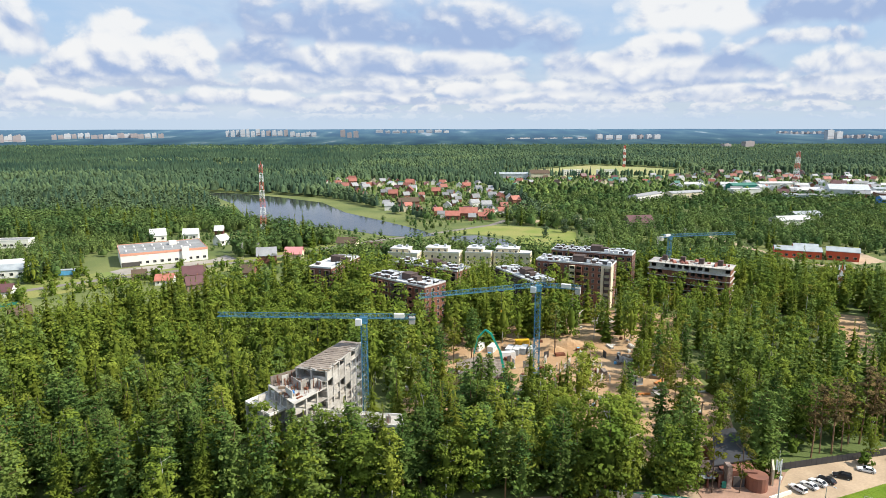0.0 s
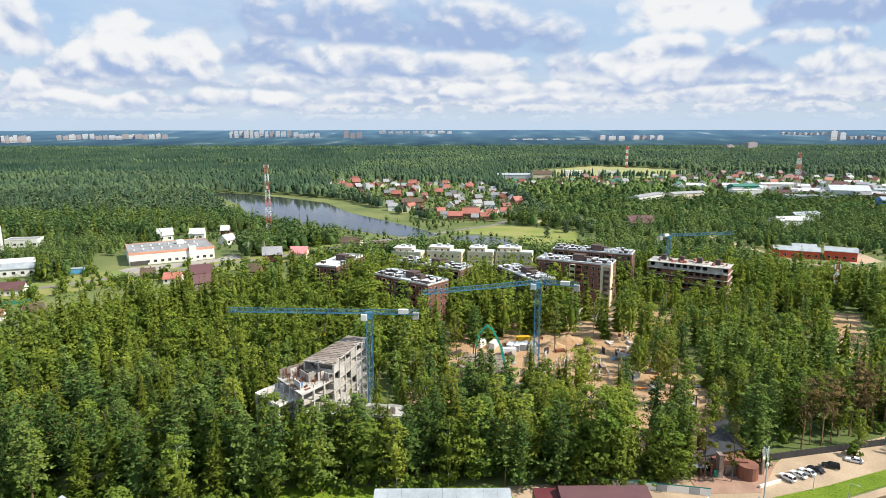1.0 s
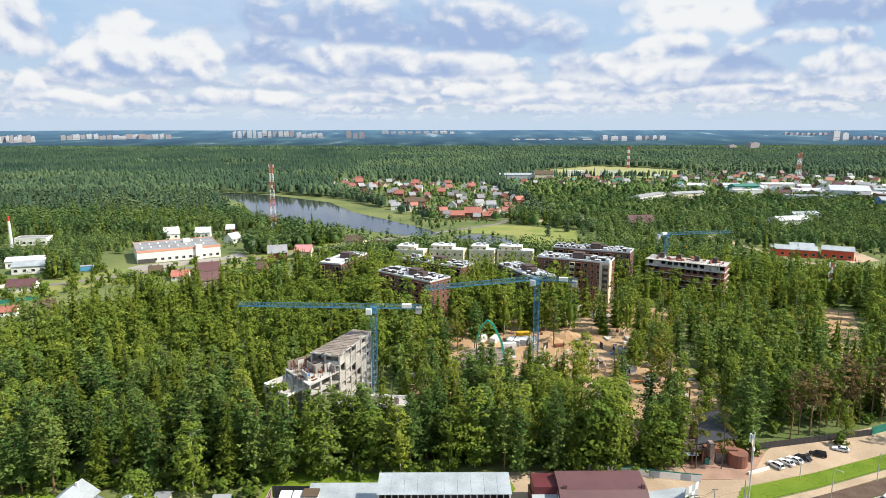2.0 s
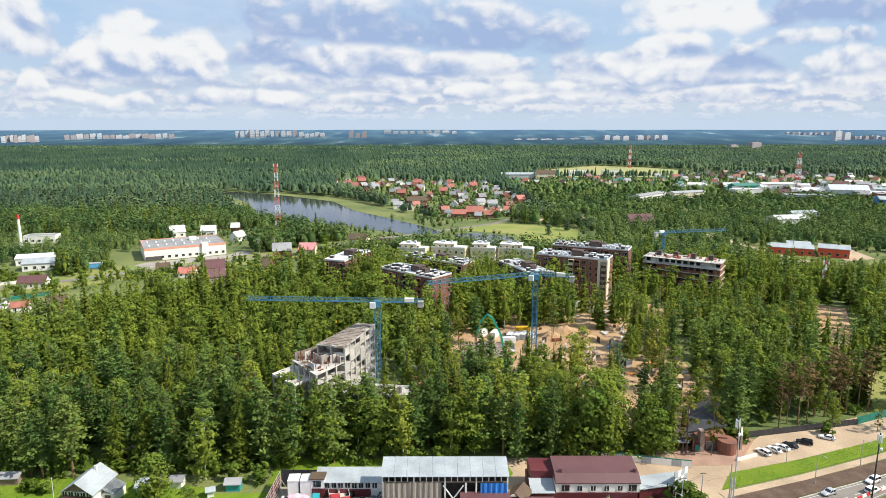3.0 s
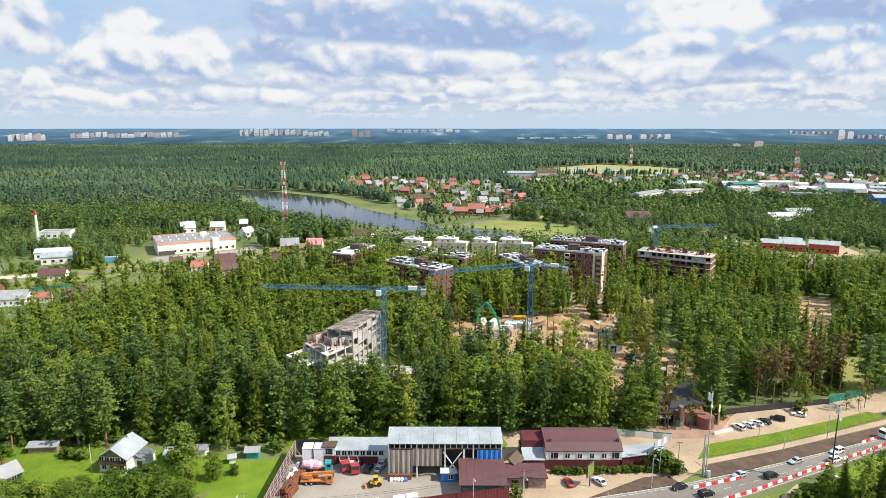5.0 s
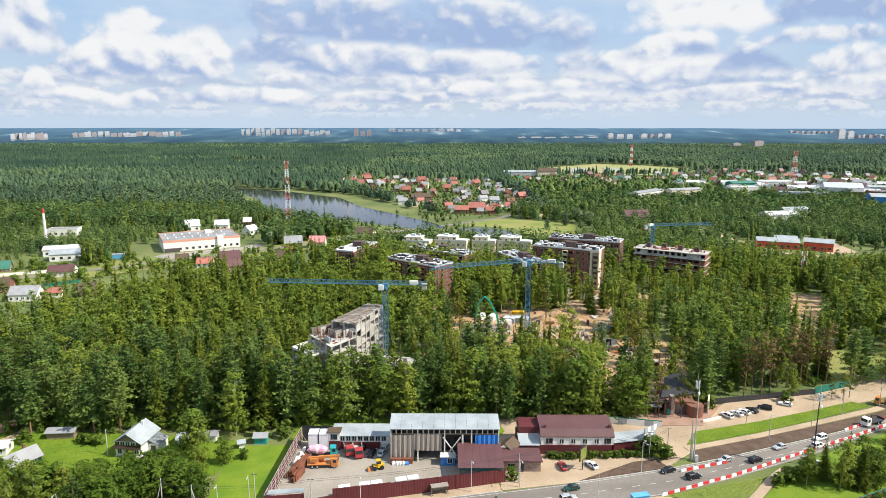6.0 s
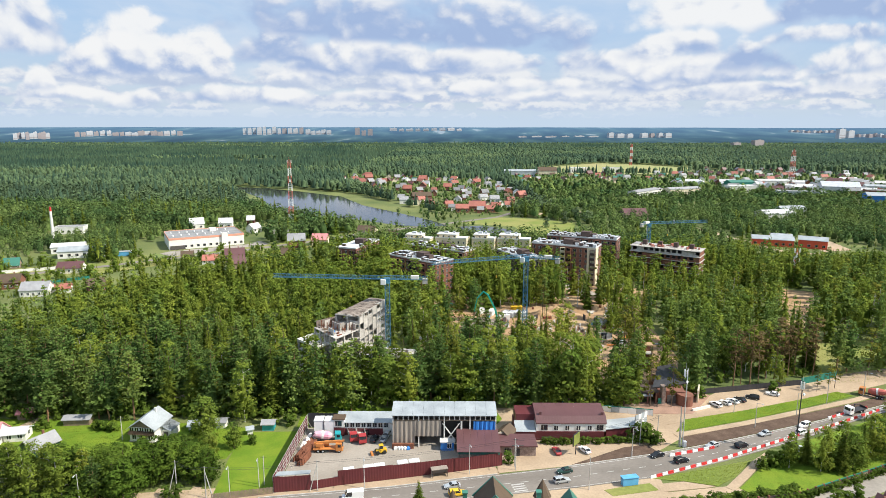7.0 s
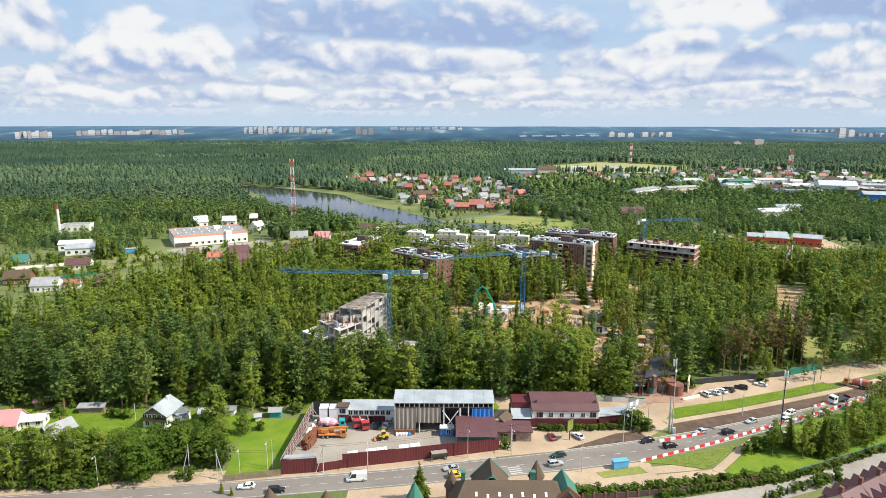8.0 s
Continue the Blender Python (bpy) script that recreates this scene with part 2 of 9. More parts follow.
M["dust"] = material("dusty_pale_ground", (0.47, 0.352, 0.240), 0.95, 0.2, 0.09, 1.6, 0.3, second=(0.37, 0.275, 0.185))
M["concrete_yard"] = material("pale_concrete_paving", (0.36, 0.315, 0.265), 0.9, 0.18, 0.11, 1.8, 0.1, second=(0.29, 0.255, 0.215))
M["asphalt"] = material("worn_asphalt", (0.185, 0.162, 0.140), 0.9, 0.2, 0.12, 3.0, 0.1, second=(0.24, 0.212, 0.185), stretch=(0.35, 1, 1))
M["far_road"] = material("pale_road", (0.36, 0.325, 0.285), 0.9, 0.2, 0.1, 1.0)
M["soil"] = material("dark_dug_soil", (0.085, 0.052, 0.036), 0.95, 0.35, 0.3, 2.0, 0.5, second=(0.13, 0.085, 0.06))
M["brick_paving"] = material("red_block_paving", (0.38, 0.235, 0.17), 0.9, 0.2, 0.3, 3.0)
M["white_line"] = material("road_paint", (0.56, 0.55, 0.52), 0.8, 0.25, 1.0, 6.0)
M["water"] = material("still_lake_water", (0.050, 0.055, 0.05), 0.09, 0.1, 0.02, 0.3, 0.02, spec=0.5)
M["concrete"] = material("raw_concrete", (0.56, 0.53, 0.485), 0.9, 0.32, 0.16, 1.6, 0.15, second=(0.33, 0.305, 0.275))
M["white_wall"] = material("white_render", (0.80, 0.78, 0.73), 0.85, 0.10, 0.3, 4.0)
M["cream"] = material("cream_render", (0.74, 0.65, 0.47), 0.85, 0.12, 0.3, 4.0)
M["brick_brown"] = material("red_brown_brick", (0.25, 0.105, 0.068), 0.9, 0.22, 0.4, 5.0, second=(0.19, 0.085, 0.06))
M["brick_dark"] = material("dark_brown_cladding", (0.10, 0.070, 0.062), 0.85, 0.2, 0.4, 5.0)
M["deck"] = material("timber_and_concrete_deck", (0.29, 0.24, 0.20), 0.95, 0.35, 0.35, 1.8, 0.3, second=(0.18, 0.145, 0.12))
M["roof_white"] = material("white_flat_roofing", (0.66, 0.66, 0.65), 0.8, 0.22, 0.2, 2.0, second=(0.50, 0.50, 0.50))
M["glass"] = material("dark_window_glass", (0.022, 0.026, 0.032), 0.08, 0.1, 0.5, 2.0, spec=0.6)
# dark colour standing in for the shade inside openings
M["painted_shade"] = material("unlit_raw_interior", (0.10, 0.09, 0.085), 0.95, 0.2, 0.5, 3.0)
M["frame_white"] = material("white_window_frame", (0.8, 0.8, 0.78), 0.6, 0.06, 1.0, 8.0)
M["grey_metal"] = material("galvanised_sheet", (0.58, 0.60, 0.62), 0.55, 0.12, 0.3, 3.0, metal=0.15, second=(0.48, 0.50, 0.53))
M["pale_metal"] = material("pale_blue_grey_sheet_roof", (0.40, 0.435, 0.455), 0.7, 0.18, 0.2, 2.0, metal=0.1, second=(0.31, 0.34, 0.36))
M["blue_steel"] = material("blue_crane_paint", (0.045, 0.165, 0.275), 0.5, 0.2, 0.5, 4.0, second=(0.07, 0.21, 0.31))
M["green_steel"] = material("sea_green_pump_paint", (0.02, 0.40, 0.30), 0.4, 0.12, 0.5, 4.0)
M["yellow_paint"] = material("yellow_machine_paint", (0.70, 0.42, 0.03), 0.5, 0.15, 0.6, 5.0)
M["orange_paint"] = material("orange_machine_paint", (0.60, 0.23, 0.065), 0.5, 0.15, 0.6, 5.0)
M["red_paint"] = material("red_lacquer", (0.40, 0.045, 0.048), 0.35, 0.12, 0.6, 5.0)
M["white_paint"] = material("white_lacquer", (0.80, 0.80, 0.79), 0.3, 0.05, 0.6, 5.0)
M["silver_paint"] = material("silver_lacquer", (0.55, 0.58, 0.60), 0.3, 0.06, 0.6, 5.0, metal=0.4)
M["black_paint"] = material("black_lacquer", (0.018, 0.020, 0.024), 0.25, 0.1, 0.6, 5.0)
M["green_paint"] = material("dark_green_lacquer", (0.02, 0.06, 0.05), 0.3, 0.1, 0.6, 5.0)
M["taxi_paint"] = material("yellow_lacquer", (0.78, 0.50, 0.04), 0.35, 0.05, 0.6, 5.0)
M["teal_paint"] = material("teal_lacquer", (0.03, 0.33, 0.36), 0.4, 0.1, 0.6, 5.0)
M["pink_paint"] = material("pink_drum_paint", (0.72, 0.30, 0.42), 0.5, 0.15, 0.5, 4.0, second=(0.75, 0.55, 0.58))
M["blue_paint"] = material("bright_blue_sheet", (0.04, 0.22, 0.62), 0.5, 0.15, 0.5, 4.0)
M["sky_blue"] = material("light_blue_sheet", (0.13, 0.42, 0.72), 0.5, 0.15, 0.5, 4.0)
M["rubber"] = material("black_tyre_rubber", (0.022, 0.022, 0.022), 0.85, 0.15, 2.0, 9.0)
M["maroon"] = material("maroon_profiled_sheet", (0.135, 0.030, 0.034), 0.5, 0.15, 0.2, 4.0)
M["maroon_roof"] = material("maroon_metal_tiles", (0.138, 0.064, 0.066), 0.5, 0.14, 0.25, 4.0)
M["brown_roof"] = material("brown_roof_tiles", (0.118, 0.080, 0.052), 0.75, 0.16, 0.3, 4.0)
M["green_roof"] = material("green_sheet_roof", (0.055, 0.20, 0.15), 0.5, 0.15, 0.3, 4.0)
M["red_roof"] = material("red_roof_tiles", (0.37, 0.135, 0.100), 0.65, 0.2, 0.3, 4.0, per_object=0.3)
M["pink_roof"] = material("faded_red_sheet_roof", (0.66, 0.27, 0.27), 0.6, 0.12, 0.3, 4.0)
M["grey_roof"] = material("grey_slate_roof", (0.30, 0.30, 0.31), 0.7, 0.2, 0.3, 4.0, per_object=0.3)
M["wood"] = material("weathered_timber", (0.30, 0.22, 0.15), 0.85, 0.3, 0.6, 6.0, second=(0.22, 0.17, 0.125))
M["pole"] = material("grey_pole_concrete", (0.55, 0.53, 0.50), 0.85, 0.15, 0.6, 4.0)
M["dark_metal"] = material("dark_painted_steel", (0.05, 0.05, 0.055), 0.55, 0.2, 0.6, 4.0)
M["tarp"] = material("grey_brown_tarpaulin", (0.35, 0.30, 0.255), 0.85, 0.18, 0.5, 2.5, 0.4, stretch=(2.5, 2.5, 0.4))
M["blue_tarp"] = material("blue_tarpaulin", (0.04, 0.23, 0.68), 0.6, 0.18, 0.5, 2.5, 0.4, stretch=(2.5, 2.5, 0.4))
M["rust"] = material("rusty_steel", (0.24, 0.09, 0.05), 0.9, 0.35, 0.6, 4.0)
M["red_white"] = material("red_plastic", (0.66, 0.05, 0.05), 0.5, 0.1, 1.0, 4.0)
M["green_net"] = material("green_fence_sheet", (0.02, 0.20, 0.15), 0.7, 0.2, 0.5, 4.0)
M["stone_wall"] = material("brown_stone_cladding", (0.24, 0.17, 0.14), 0.9, 0.4, 1.2, 3.0, 0.3, second=(0.36, 0.28, 0.24))
M["far_pale"] = material("pale_distant_render", (0.50, 0.51, 0.53), 0.9, 0.12, 0.02, 0.2)
M["far_tan"] = material("tan_distant_render", (0.36, 0.32, 0.32), 0.9, 0.12, 0.02, 0.2)
M["mast_red"] = material("sun_bleached_red_mast_paint", (0.60, 0.15, 0.12), 0.6, 0.2, 0.3, 3.0)
# ---- mesh helpers ----
class MB:
    """Collects faces; one MB becomes one mesh."""

    def __init__(self):
        self.v, self.f, self.m = [], [], []

    def add(self, verts, faces, mi=0):
        n = len(self.v)
        self.v += [tuple(p) for p in verts]
        self.f += [tuple(i + n for i in f) for f in faces]
        self.m += [mi] * len(faces)
        return self

    def box(self, cx, cy, z0, sx, sy, h, rz=0.0, mi=0, taper=1.0):
        c, s = math.cos(radians(rz)), math.sin(radians(rz))
        vs = []
        for z, k in ((z0, 1.0), (z0 + h, taper)):
            for dx, dy in ((-1, -1), (1, -1), (1, 1), (-1, 1)):
                x, y = dx * sx / 2 * k, dy * sy / 2 * k
                vs.append((cx + x * c - y * s, cy + x * s + y * c, z))
        return self.add(vs, [(3, 2, 1, 0), (4, 5, 6, 7), (0, 1, 5, 4), (1, 2, 6, 5), (2, 3, 7, 6), (3, 0, 4, 7)], mi)

    def beam(self, p, q, w, h=None, mi=0):
        p, q = Vector(p), Vector(q)
        a = (q - p).normalized()
        side = a.cross(Vector((0, 0, 1)))
        side = side.normalized() if side.length > 1e-4 else Vector((1, 0, 0))
        top = side.cross(a)
        side, top = side * w / 2, top * (h or w) / 2
        vs = [b + i * side + j * top for b in (p, q) for i, j in ((-1, -1), (1, -1), (1, 1), (-1, 1))]
        return self.add(vs, [(3, 2, 1, 0), (4, 5, 6, 7), (0, 1, 5, 4), (1, 2, 6, 5), (2, 3, 7, 6), (3, 0, 4, 7)], mi)

    def tube(self, p, q, r0, r1=None, n=6, mi=0, caps=True):
        p, q = Vector(p), Vector(q)
        r1 = r0 if r1 is None else r1
        a = (q - p).normalized()
        side = a.orthogonal().normalized()
        other = a.cross(side)
        vs = [b + r * (math.cos(2 * math.pi * i / n) * side + math.sin(2 * math.pi * i / n) * other)
              for b, r in ((p, r0), (q, r1)) for i in range(n)]
        fs = [(i, (i + 1) % n, n + (i + 1) % n, n + i) for i in range(n)]
        if caps:
            fs += [tuple(range(n - 1, -1, -1)), tuple(range(n, 2 * n))]
        return self.add(vs, fs, mi)

    def prism(self, pts, z0, z1, mi=0):
        n = len(pts)
        area = sum(pts[i][0] * pts[(i + 1) % n][1] - pts[(i + 1) % n][0] * pts[i][1] for i in range(n))
        pts = list(pts) if area > 0 else list(reversed(pts))
        vs = [(x, y, z0) for x, y in pts] + [(x, y, z1) for x, y in pts]
        fs = [(i, (i + 1) % n, n + (i + 1) % n, n + i) for i in range(n)]
        return self.add(vs, fs + [tuple(range(n - 1, -1, -1)), tuple(range(n, 2 * n))], mi)

    def gable(self, cx, cy, z0, sx, sy, h, rz=0.0, over=0.4, thick=0.18, mi=0, hip=0.0):
        """A pitched roof shell: ridge along local x, sx long and sy wide; hip shortens the ridge."""
        c, s = math.cos(radians(rz)), math.sin(radians(rz))
        lx, ly = sx / 2 + over, sy / 2 + over
        drop = h * over / (sy / 2)
        def w(x, y, z):
            return (cx + x * c - y * s, cy + x * s + y * c, z0 + z)
        rx = max(lx - hip, 0.01)
        vs = [w(-lx, -ly, -drop), w(lx, -ly, -drop), w(lx, ly, -drop), w(-lx, ly, -drop), w(-rx, 0, h), w(rx, 0, h)]
        vs += [w(-lx, -ly, -drop + thick), w(lx, -ly, -drop + thick), w(lx, ly, -drop + thick), w(-lx, ly, -drop + thick),
               w(-rx, 0, h + thick), w(rx, 0, h + thick)]
        fs = [(6, 7, 11, 10), (8, 9, 10, 11), (1, 0, 4, 5), (3, 2, 5, 4), (0, 1, 7, 6), (2, 3, 9, 8)]
        if hip:
            fs += [(7, 8, 11), (9, 6, 10), (1, 2, 8, 7), (3, 0, 6, 9), (2, 1, 5), (0, 3, 4)]
        else:
            fs += [(1, 7, 11, 5), (2, 5, 11, 8), (0, 4, 10, 6), (3, 9, 10, 4)]
        return self.add(vs, fs, mi)

    def mesh(self, name, mats):
        me = bpy.data.meshes.new(name)
        me.from_pydata(self.v, [], self.f)
        for m in (mats if isinstance(mats, (list, tuple)) else [mats]):
            me.materials.append(m)
        if any(self.m):
            me.polygons.foreach_set("material_index", self.m)
        me.update()
        return me


def part(name, mb, mats, parent=None, label="", at=None):
    me = mb if isinstance(mb, bpy.types.Mesh) else mb.mesh(name, mats)
    ob = new(name, me)
    if parent is not None:
        ob.parent = parent
    if at is not None:
        ob.matrix_basis = at
    if label:
        tagged(ob, label)
    return ob


def thing(name, label, category, at=None, group="", kind=""):
    ob = new(name)
    ob.empty_display_size = 0.5
    if at is not None:
        ob.matrix_basis = at
    return tagged(ob, label, category, group, kind)


def setting(name, mb, mats, label, category):
    return tagged(part(name, mb, mats), label, category, kind="structure")


def strip(upper, lower):
    return list(upper) + list(reversed(lower))


# ---- ground, far land and water ----
GROUND_R = 3000.0


def far_rise(r):
    k = min(max((r - GROUND_R) / 1850.0, 0.0), 1.0)
    return 84.0 * k * k * (1.6 - 0.6 * k)


def build_ground():
    mb = MB()
    rings = [0, 60, 120, 200, 300, 450, 700, 1000, 1400, 1900, 2400, GROUND_R]
    n = 64
    vs, fs = [(0, 150, 0)], []
    for r in rings[1:]:
        vs += [(r * math.sin(2 * math.pi * i / n), 150 + r * math.cos(2 * math.pi * i / n), 0) for i in range(n)]
    for k in range(len(rings) - 1):
        for i in range(n):
            j = (i + 1) % n
            if k == 0:
                fs.append((0, 1 + j, 1 + i))
            else:
                a, b = 1 + (k - 1) * n, 1 + k * n
                fs.append((a + i, a + j, b + j, b + i))
    mb.add(vs, fs)
    setting("ground", mb, M["ground"], "green and brown ground under forest and meadows", "ground")


def backdrop_material():
    """Woods and pale clearings kilometres away: a plain distance, its summer haze painted as faint blue glow."""
    m = bpy.data.materials.new("distant_blue_woods")
    m.use_nodes = True
    nt = m.node_tree
    b = nt.nodes["Principled BSDF"]
    tc = nt.nodes.new("ShaderNodeTexCoord")
    mp = nt.nodes.new("ShaderNodeMapping")
    mp.inputs["Scale"].default_value = (0.0045, 0.0014, 0.01)
    nt.links.new(tc.outputs["Object"], mp.inputs[0])
    n = nt.nodes.new("ShaderNodeTexNoise")
    n.inputs["Scale"].default_value, n.inputs["Detail"].default_value = 1.6, 8
    nt.links.new(mp.outputs[0], n.inputs["Vector"])
    r = nt.nodes.new("ShaderNodeValToRGB")
    els = r.color_ramp.elements
    els[0].position, els[0].color = 0.36, (0.010, 0.022, 0.024, 1)
    els[1].position, els[1].color = 0.70, (0.17, 0.19, 0.19, 1)
    e = els.new(0.52)
    e.color = (0.020, 0.042, 0.040, 1)
    e = els.new(0.64)
    e.color = (0.042, 0.072, 0.062, 1)
    nt.links.new(n.outputs[0], r.inputs[0])
    nt.links.new(r.outputs[0], b.inputs["Base Color"])
    b.inputs["Roughness"].default_value = 1.0
    b.inputs["Specular IOR Level"].default_value = 0.0
    # haze: blue emission that strengthens from the near edge to the horizon
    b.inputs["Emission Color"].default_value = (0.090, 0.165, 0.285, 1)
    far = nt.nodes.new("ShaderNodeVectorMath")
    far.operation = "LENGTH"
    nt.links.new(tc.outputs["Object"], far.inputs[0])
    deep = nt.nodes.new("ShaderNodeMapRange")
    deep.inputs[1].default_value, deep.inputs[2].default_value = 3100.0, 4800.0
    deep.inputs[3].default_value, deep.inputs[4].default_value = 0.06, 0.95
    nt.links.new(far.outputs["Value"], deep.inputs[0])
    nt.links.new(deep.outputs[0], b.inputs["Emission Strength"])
    return m


def build_backdrop():
    mb = MB()
    n = 160
    radii = [GROUND_R - 20] + [GROUND_R + 1780.0 * k / 16 for k in range(17)]
    vs, fs = [], []
    rng = random.Random(5)
    for k, r in enumerate(radii):
        for i in range(n):
            a = 2 * math.pi * i / n
            z = -1.0 if k == 0 else far_rise(r) + (0.0 if k < 2 else 4.0 * noise.noise((math.sin(a) * r / 260, math.cos(a) * r / 260, 3.1)))
            if k == len(radii) - 1:
                z = far_rise(r) + 2.5 * noise.noise((a * 14, 0.3, 0.7))
            vs.append((r * math.sin(a), 150 + r * math.cos(a), z))
    for k in range(len(radii) - 1):
        for i in range(n):
            j = (i + 1) % n
            fs.append((k * n + i, k * n + j, (k + 1) * n + j, (k + 1) * n + i))
    mb.add(vs, fs)
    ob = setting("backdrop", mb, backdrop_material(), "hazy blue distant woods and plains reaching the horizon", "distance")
    for p in ob.data.polygons:
        p.use_smooth = True


build_ground()
build_backdrop()

LAKE = [(-352, 940), (-268, 905), (-216, 866), (-140, 796), (-98, 700), (-58, 645), (-14, 580), (2, 546), (-14, 536), (-46, 548),
        (-96, 590), (-146, 612), (-196, 660), (-246, 780), (-306, 880)]
POND = [(10, 538), (36, 546), (60, 524), (66, 492), (41, 488), (20, 508)]
FIELD = [(14, 562), (55, 603), (90, 592), (128, 562), (112, 482), (72, 494), (66, 540), (36, 552)]
FAR_FIELD = [(120, 1250), (245, 1205), (446, 1200), (575, 1370), (500, 1500), (389, 1580), (240, 1430)]
SITE = [(-33, 282), (-4, 290), (30, 285), (62, 300), (78, 318), (122, 306), (100, 250), (98, 196), (88, 165), (66, 150), (58, 168),
        (40, 186), (20, 196), (-6, 168), (-14, 190), (-10, 215), (4, 250)]
ROAD_N = [(-420, 46), (-160, 78), (-84, 88), (-46, 92.6), (-14, 97.6), (16.5, 104.4), (37, 108.8), (64, 115.8), (82, 121.7), (117, 134.6),
          (145, 146), (162, 153.2), (230, 184), (420, 275)]
ROAD_S = [(-420, 37), (-160, 69.5), (-84, 79), (-48, 84), (-24, 87.6), (10, 93.2), (36.5, 98), (60, 103.4), (81.5, 111.7), (112.6, 125.7),
          (136.5, 138), (158.4, 148), (234, 182), (424, 267)]
YARD = [(-43.5, 95), (-42.3, 131.4), (-14, 129), (20, 129), (17.5, 109)]
LAWN = [(-59, 92.5), (-61, 110), (-62, 128), (-44, 129), (-44, 95)]
ROAD_L = [(-420, 285), (-300, 330), (-246, 353), (-209, 385), (-173, 408), (-139, 436), (-100, 470), (-68, 507), (-9, 550), (56, 606), (75, 640)]


def shifted(line, d):
    out = []
    for i, (x, y) in enumerate(line):
        a, b = line[max(i - 1, 0)], line[min(i + 1, len(line) - 1)]
        tx, ty = b[0] - a[0], b[1] - a[1]
        k = math.hypot(tx, ty)
        out.append((x - ty / k * d, y + tx / k * d))
    return out


def sheet(name, pts, top, mat, label, category, thick=0.3):
    return setting(name, MB().prism(pts, top - thick, top), M[mat], label, category)


sheet("water", LAKE, 0.10, "water", "calm dark lake reflecting the cloudy sky", "lake")
sheet("water", POND, 0.10, "water", "small calm pond below the lake", "pond")
sheet("field", FIELD, 0.06, "meadow", "bright green waterside meadow", "meadow")
sheet("field", FAR_FIELD, 0.06, "dry_meadow", "large open field before the far forest", "field")
sheet("ground", SITE, 0.06, "sand", "trampled orange sand of the building site", "sandy ground")
sheet("road", strip(ROAD_N, ROAD_S), 0.08, "asphalt", "two-lane asphalt main road with worn lanes", "road")
sheet("road", strip(shifted(ROAD_L, 3.2), shifted(ROAD_L, -3.2)), 0.08, "asphalt", "grey country road past the village", "road")
sheet("field", strip(shifted(ROAD_L[:8], 22), shifted(ROAD_L[:8], -22)), 0.04, "dry_verge", "dry grass verge along the country road", "verge")
sheet("pavement", YARD, 0.10, "concrete_yard", "pale concrete paving of the works yard", "yard")
sheet("lawn", LAWN, 0.07, "lawn", "bright mown lawn beside the yard fence", "lawn")
sheet("lawn", [(-150, 112), (-148, 137), (-96, 136), (-60, 131), (-62, 112), (-100, 108)], 0.06, "lawn", "garden lawns round the white house", "lawn")
sheet("lawn", [(-46, 131.6), (-47, 146), (18, 146), (20, 138), (16, 130.4)], 0.06, "lawn", "strip of bright grass behind the sheds", "grass")
sheet("field", [(140, 168), (146, 186), (160, 214), (190, 218), (196, 186), (172, 170)], 0.06, "meadow", "sunny meadow between forest and road", "meadow")
# verges, parking lot and strips beyond the road
sheet("ground", strip(shifted(ROAD_N[:6], 6.0), shifted(ROAD_N[:6], 0.1)), 0.05, "dust", "dusty verge along the main road", "verge")
sheet("ground", [(16, 105), (18, 146), (66, 150), (82, 150), (76, 127), (64, 117), (37, 109)], 0.05, "dust", "dusty open ground round the sheds", "dusty ground")
sheet("ground", [(37.5, 109.6), (55, 119.6), (62, 121), (64.5, 116.6)], 0.14, "soil", "dark dug soil beside the road", "soil")
sheet("ground", [(73, 119.6), (74.5, 126), (98.3, 134.1), (121.6, 142.6), (147, 152.2), (168, 162), (172, 158.4), (145, 146.8), (117, 135.4), (82, 122.4)], 0.14,
      "soil", "dark dug soil strip along the road", "soil")
sheet("pavement", strip(shifted([(73, 127), (99, 135.6), (122, 144.4), (146, 153.8), (170, 165)], 1.2), shifted([(73, 127), (99, 135.6), (122, 144.4), (146, 153.8), (170, 165)], -1.2)),
      0.18, "dust", "pale footpath along the soil strip", "footpath")
sheet("verge", [(74, 129.5), (80, 138), (103, 145), (127, 154), (143, 160.5), (147, 157), (124, 147.2), (99, 137.6)], 0.16, "lawn", "long grass strip before the parking lot", "grass strip")
sheet("pavement", [(72, 134), (78, 141), (86, 149), (99, 159.5), (119, 165.5), (140, 173), (180, 184), (190, 178), (148, 160.4), (127, 154), (103, 145)], 0.12,
      "dust", "sandy parking lot before the forest", "parking lot")
sheet("pavement", [(68, 142), (84, 142), (96, 157), (90, 160), (68, 150)], 0.20, "brick_paving", "reddish block paving before the brick pavilion", "paving")
# south of the road
sheet("pavement", strip(shifted(ROAD_S[4:8], -0.2), [(-24, 82), (10, 86), (36, 87.5), (60, 93)]), 0.12, "dust", "wide pale pavement below the road", "pavement")
sheet("pavement", [(36, 87.5), (55, 89.2), (73, 92.2), (80, 94.4), (80.6, 97.4), (76.8, 98.8), (57.8, 95.4), (45, 93.8), (36, 93.2)], 0.14, "dust", "pale footpath beside the hedge", "footpath")
sheet("lawn", [(43.4, 96.7), (50, 98.6), (56.5, 100.1), (57.9, 96.8), (45.1, 93.9)], 0.20, "meadow", "olive grass island with a kerb", "grass island")
sheet("lawn", [(57.9, 102.3), (74, 107.4), (89.4, 112.2), (81.1, 103.6), (74.4, 98.9), (66, 101.2)], 0.16, "meadow", "patchy grass beside the footpath", "grass")
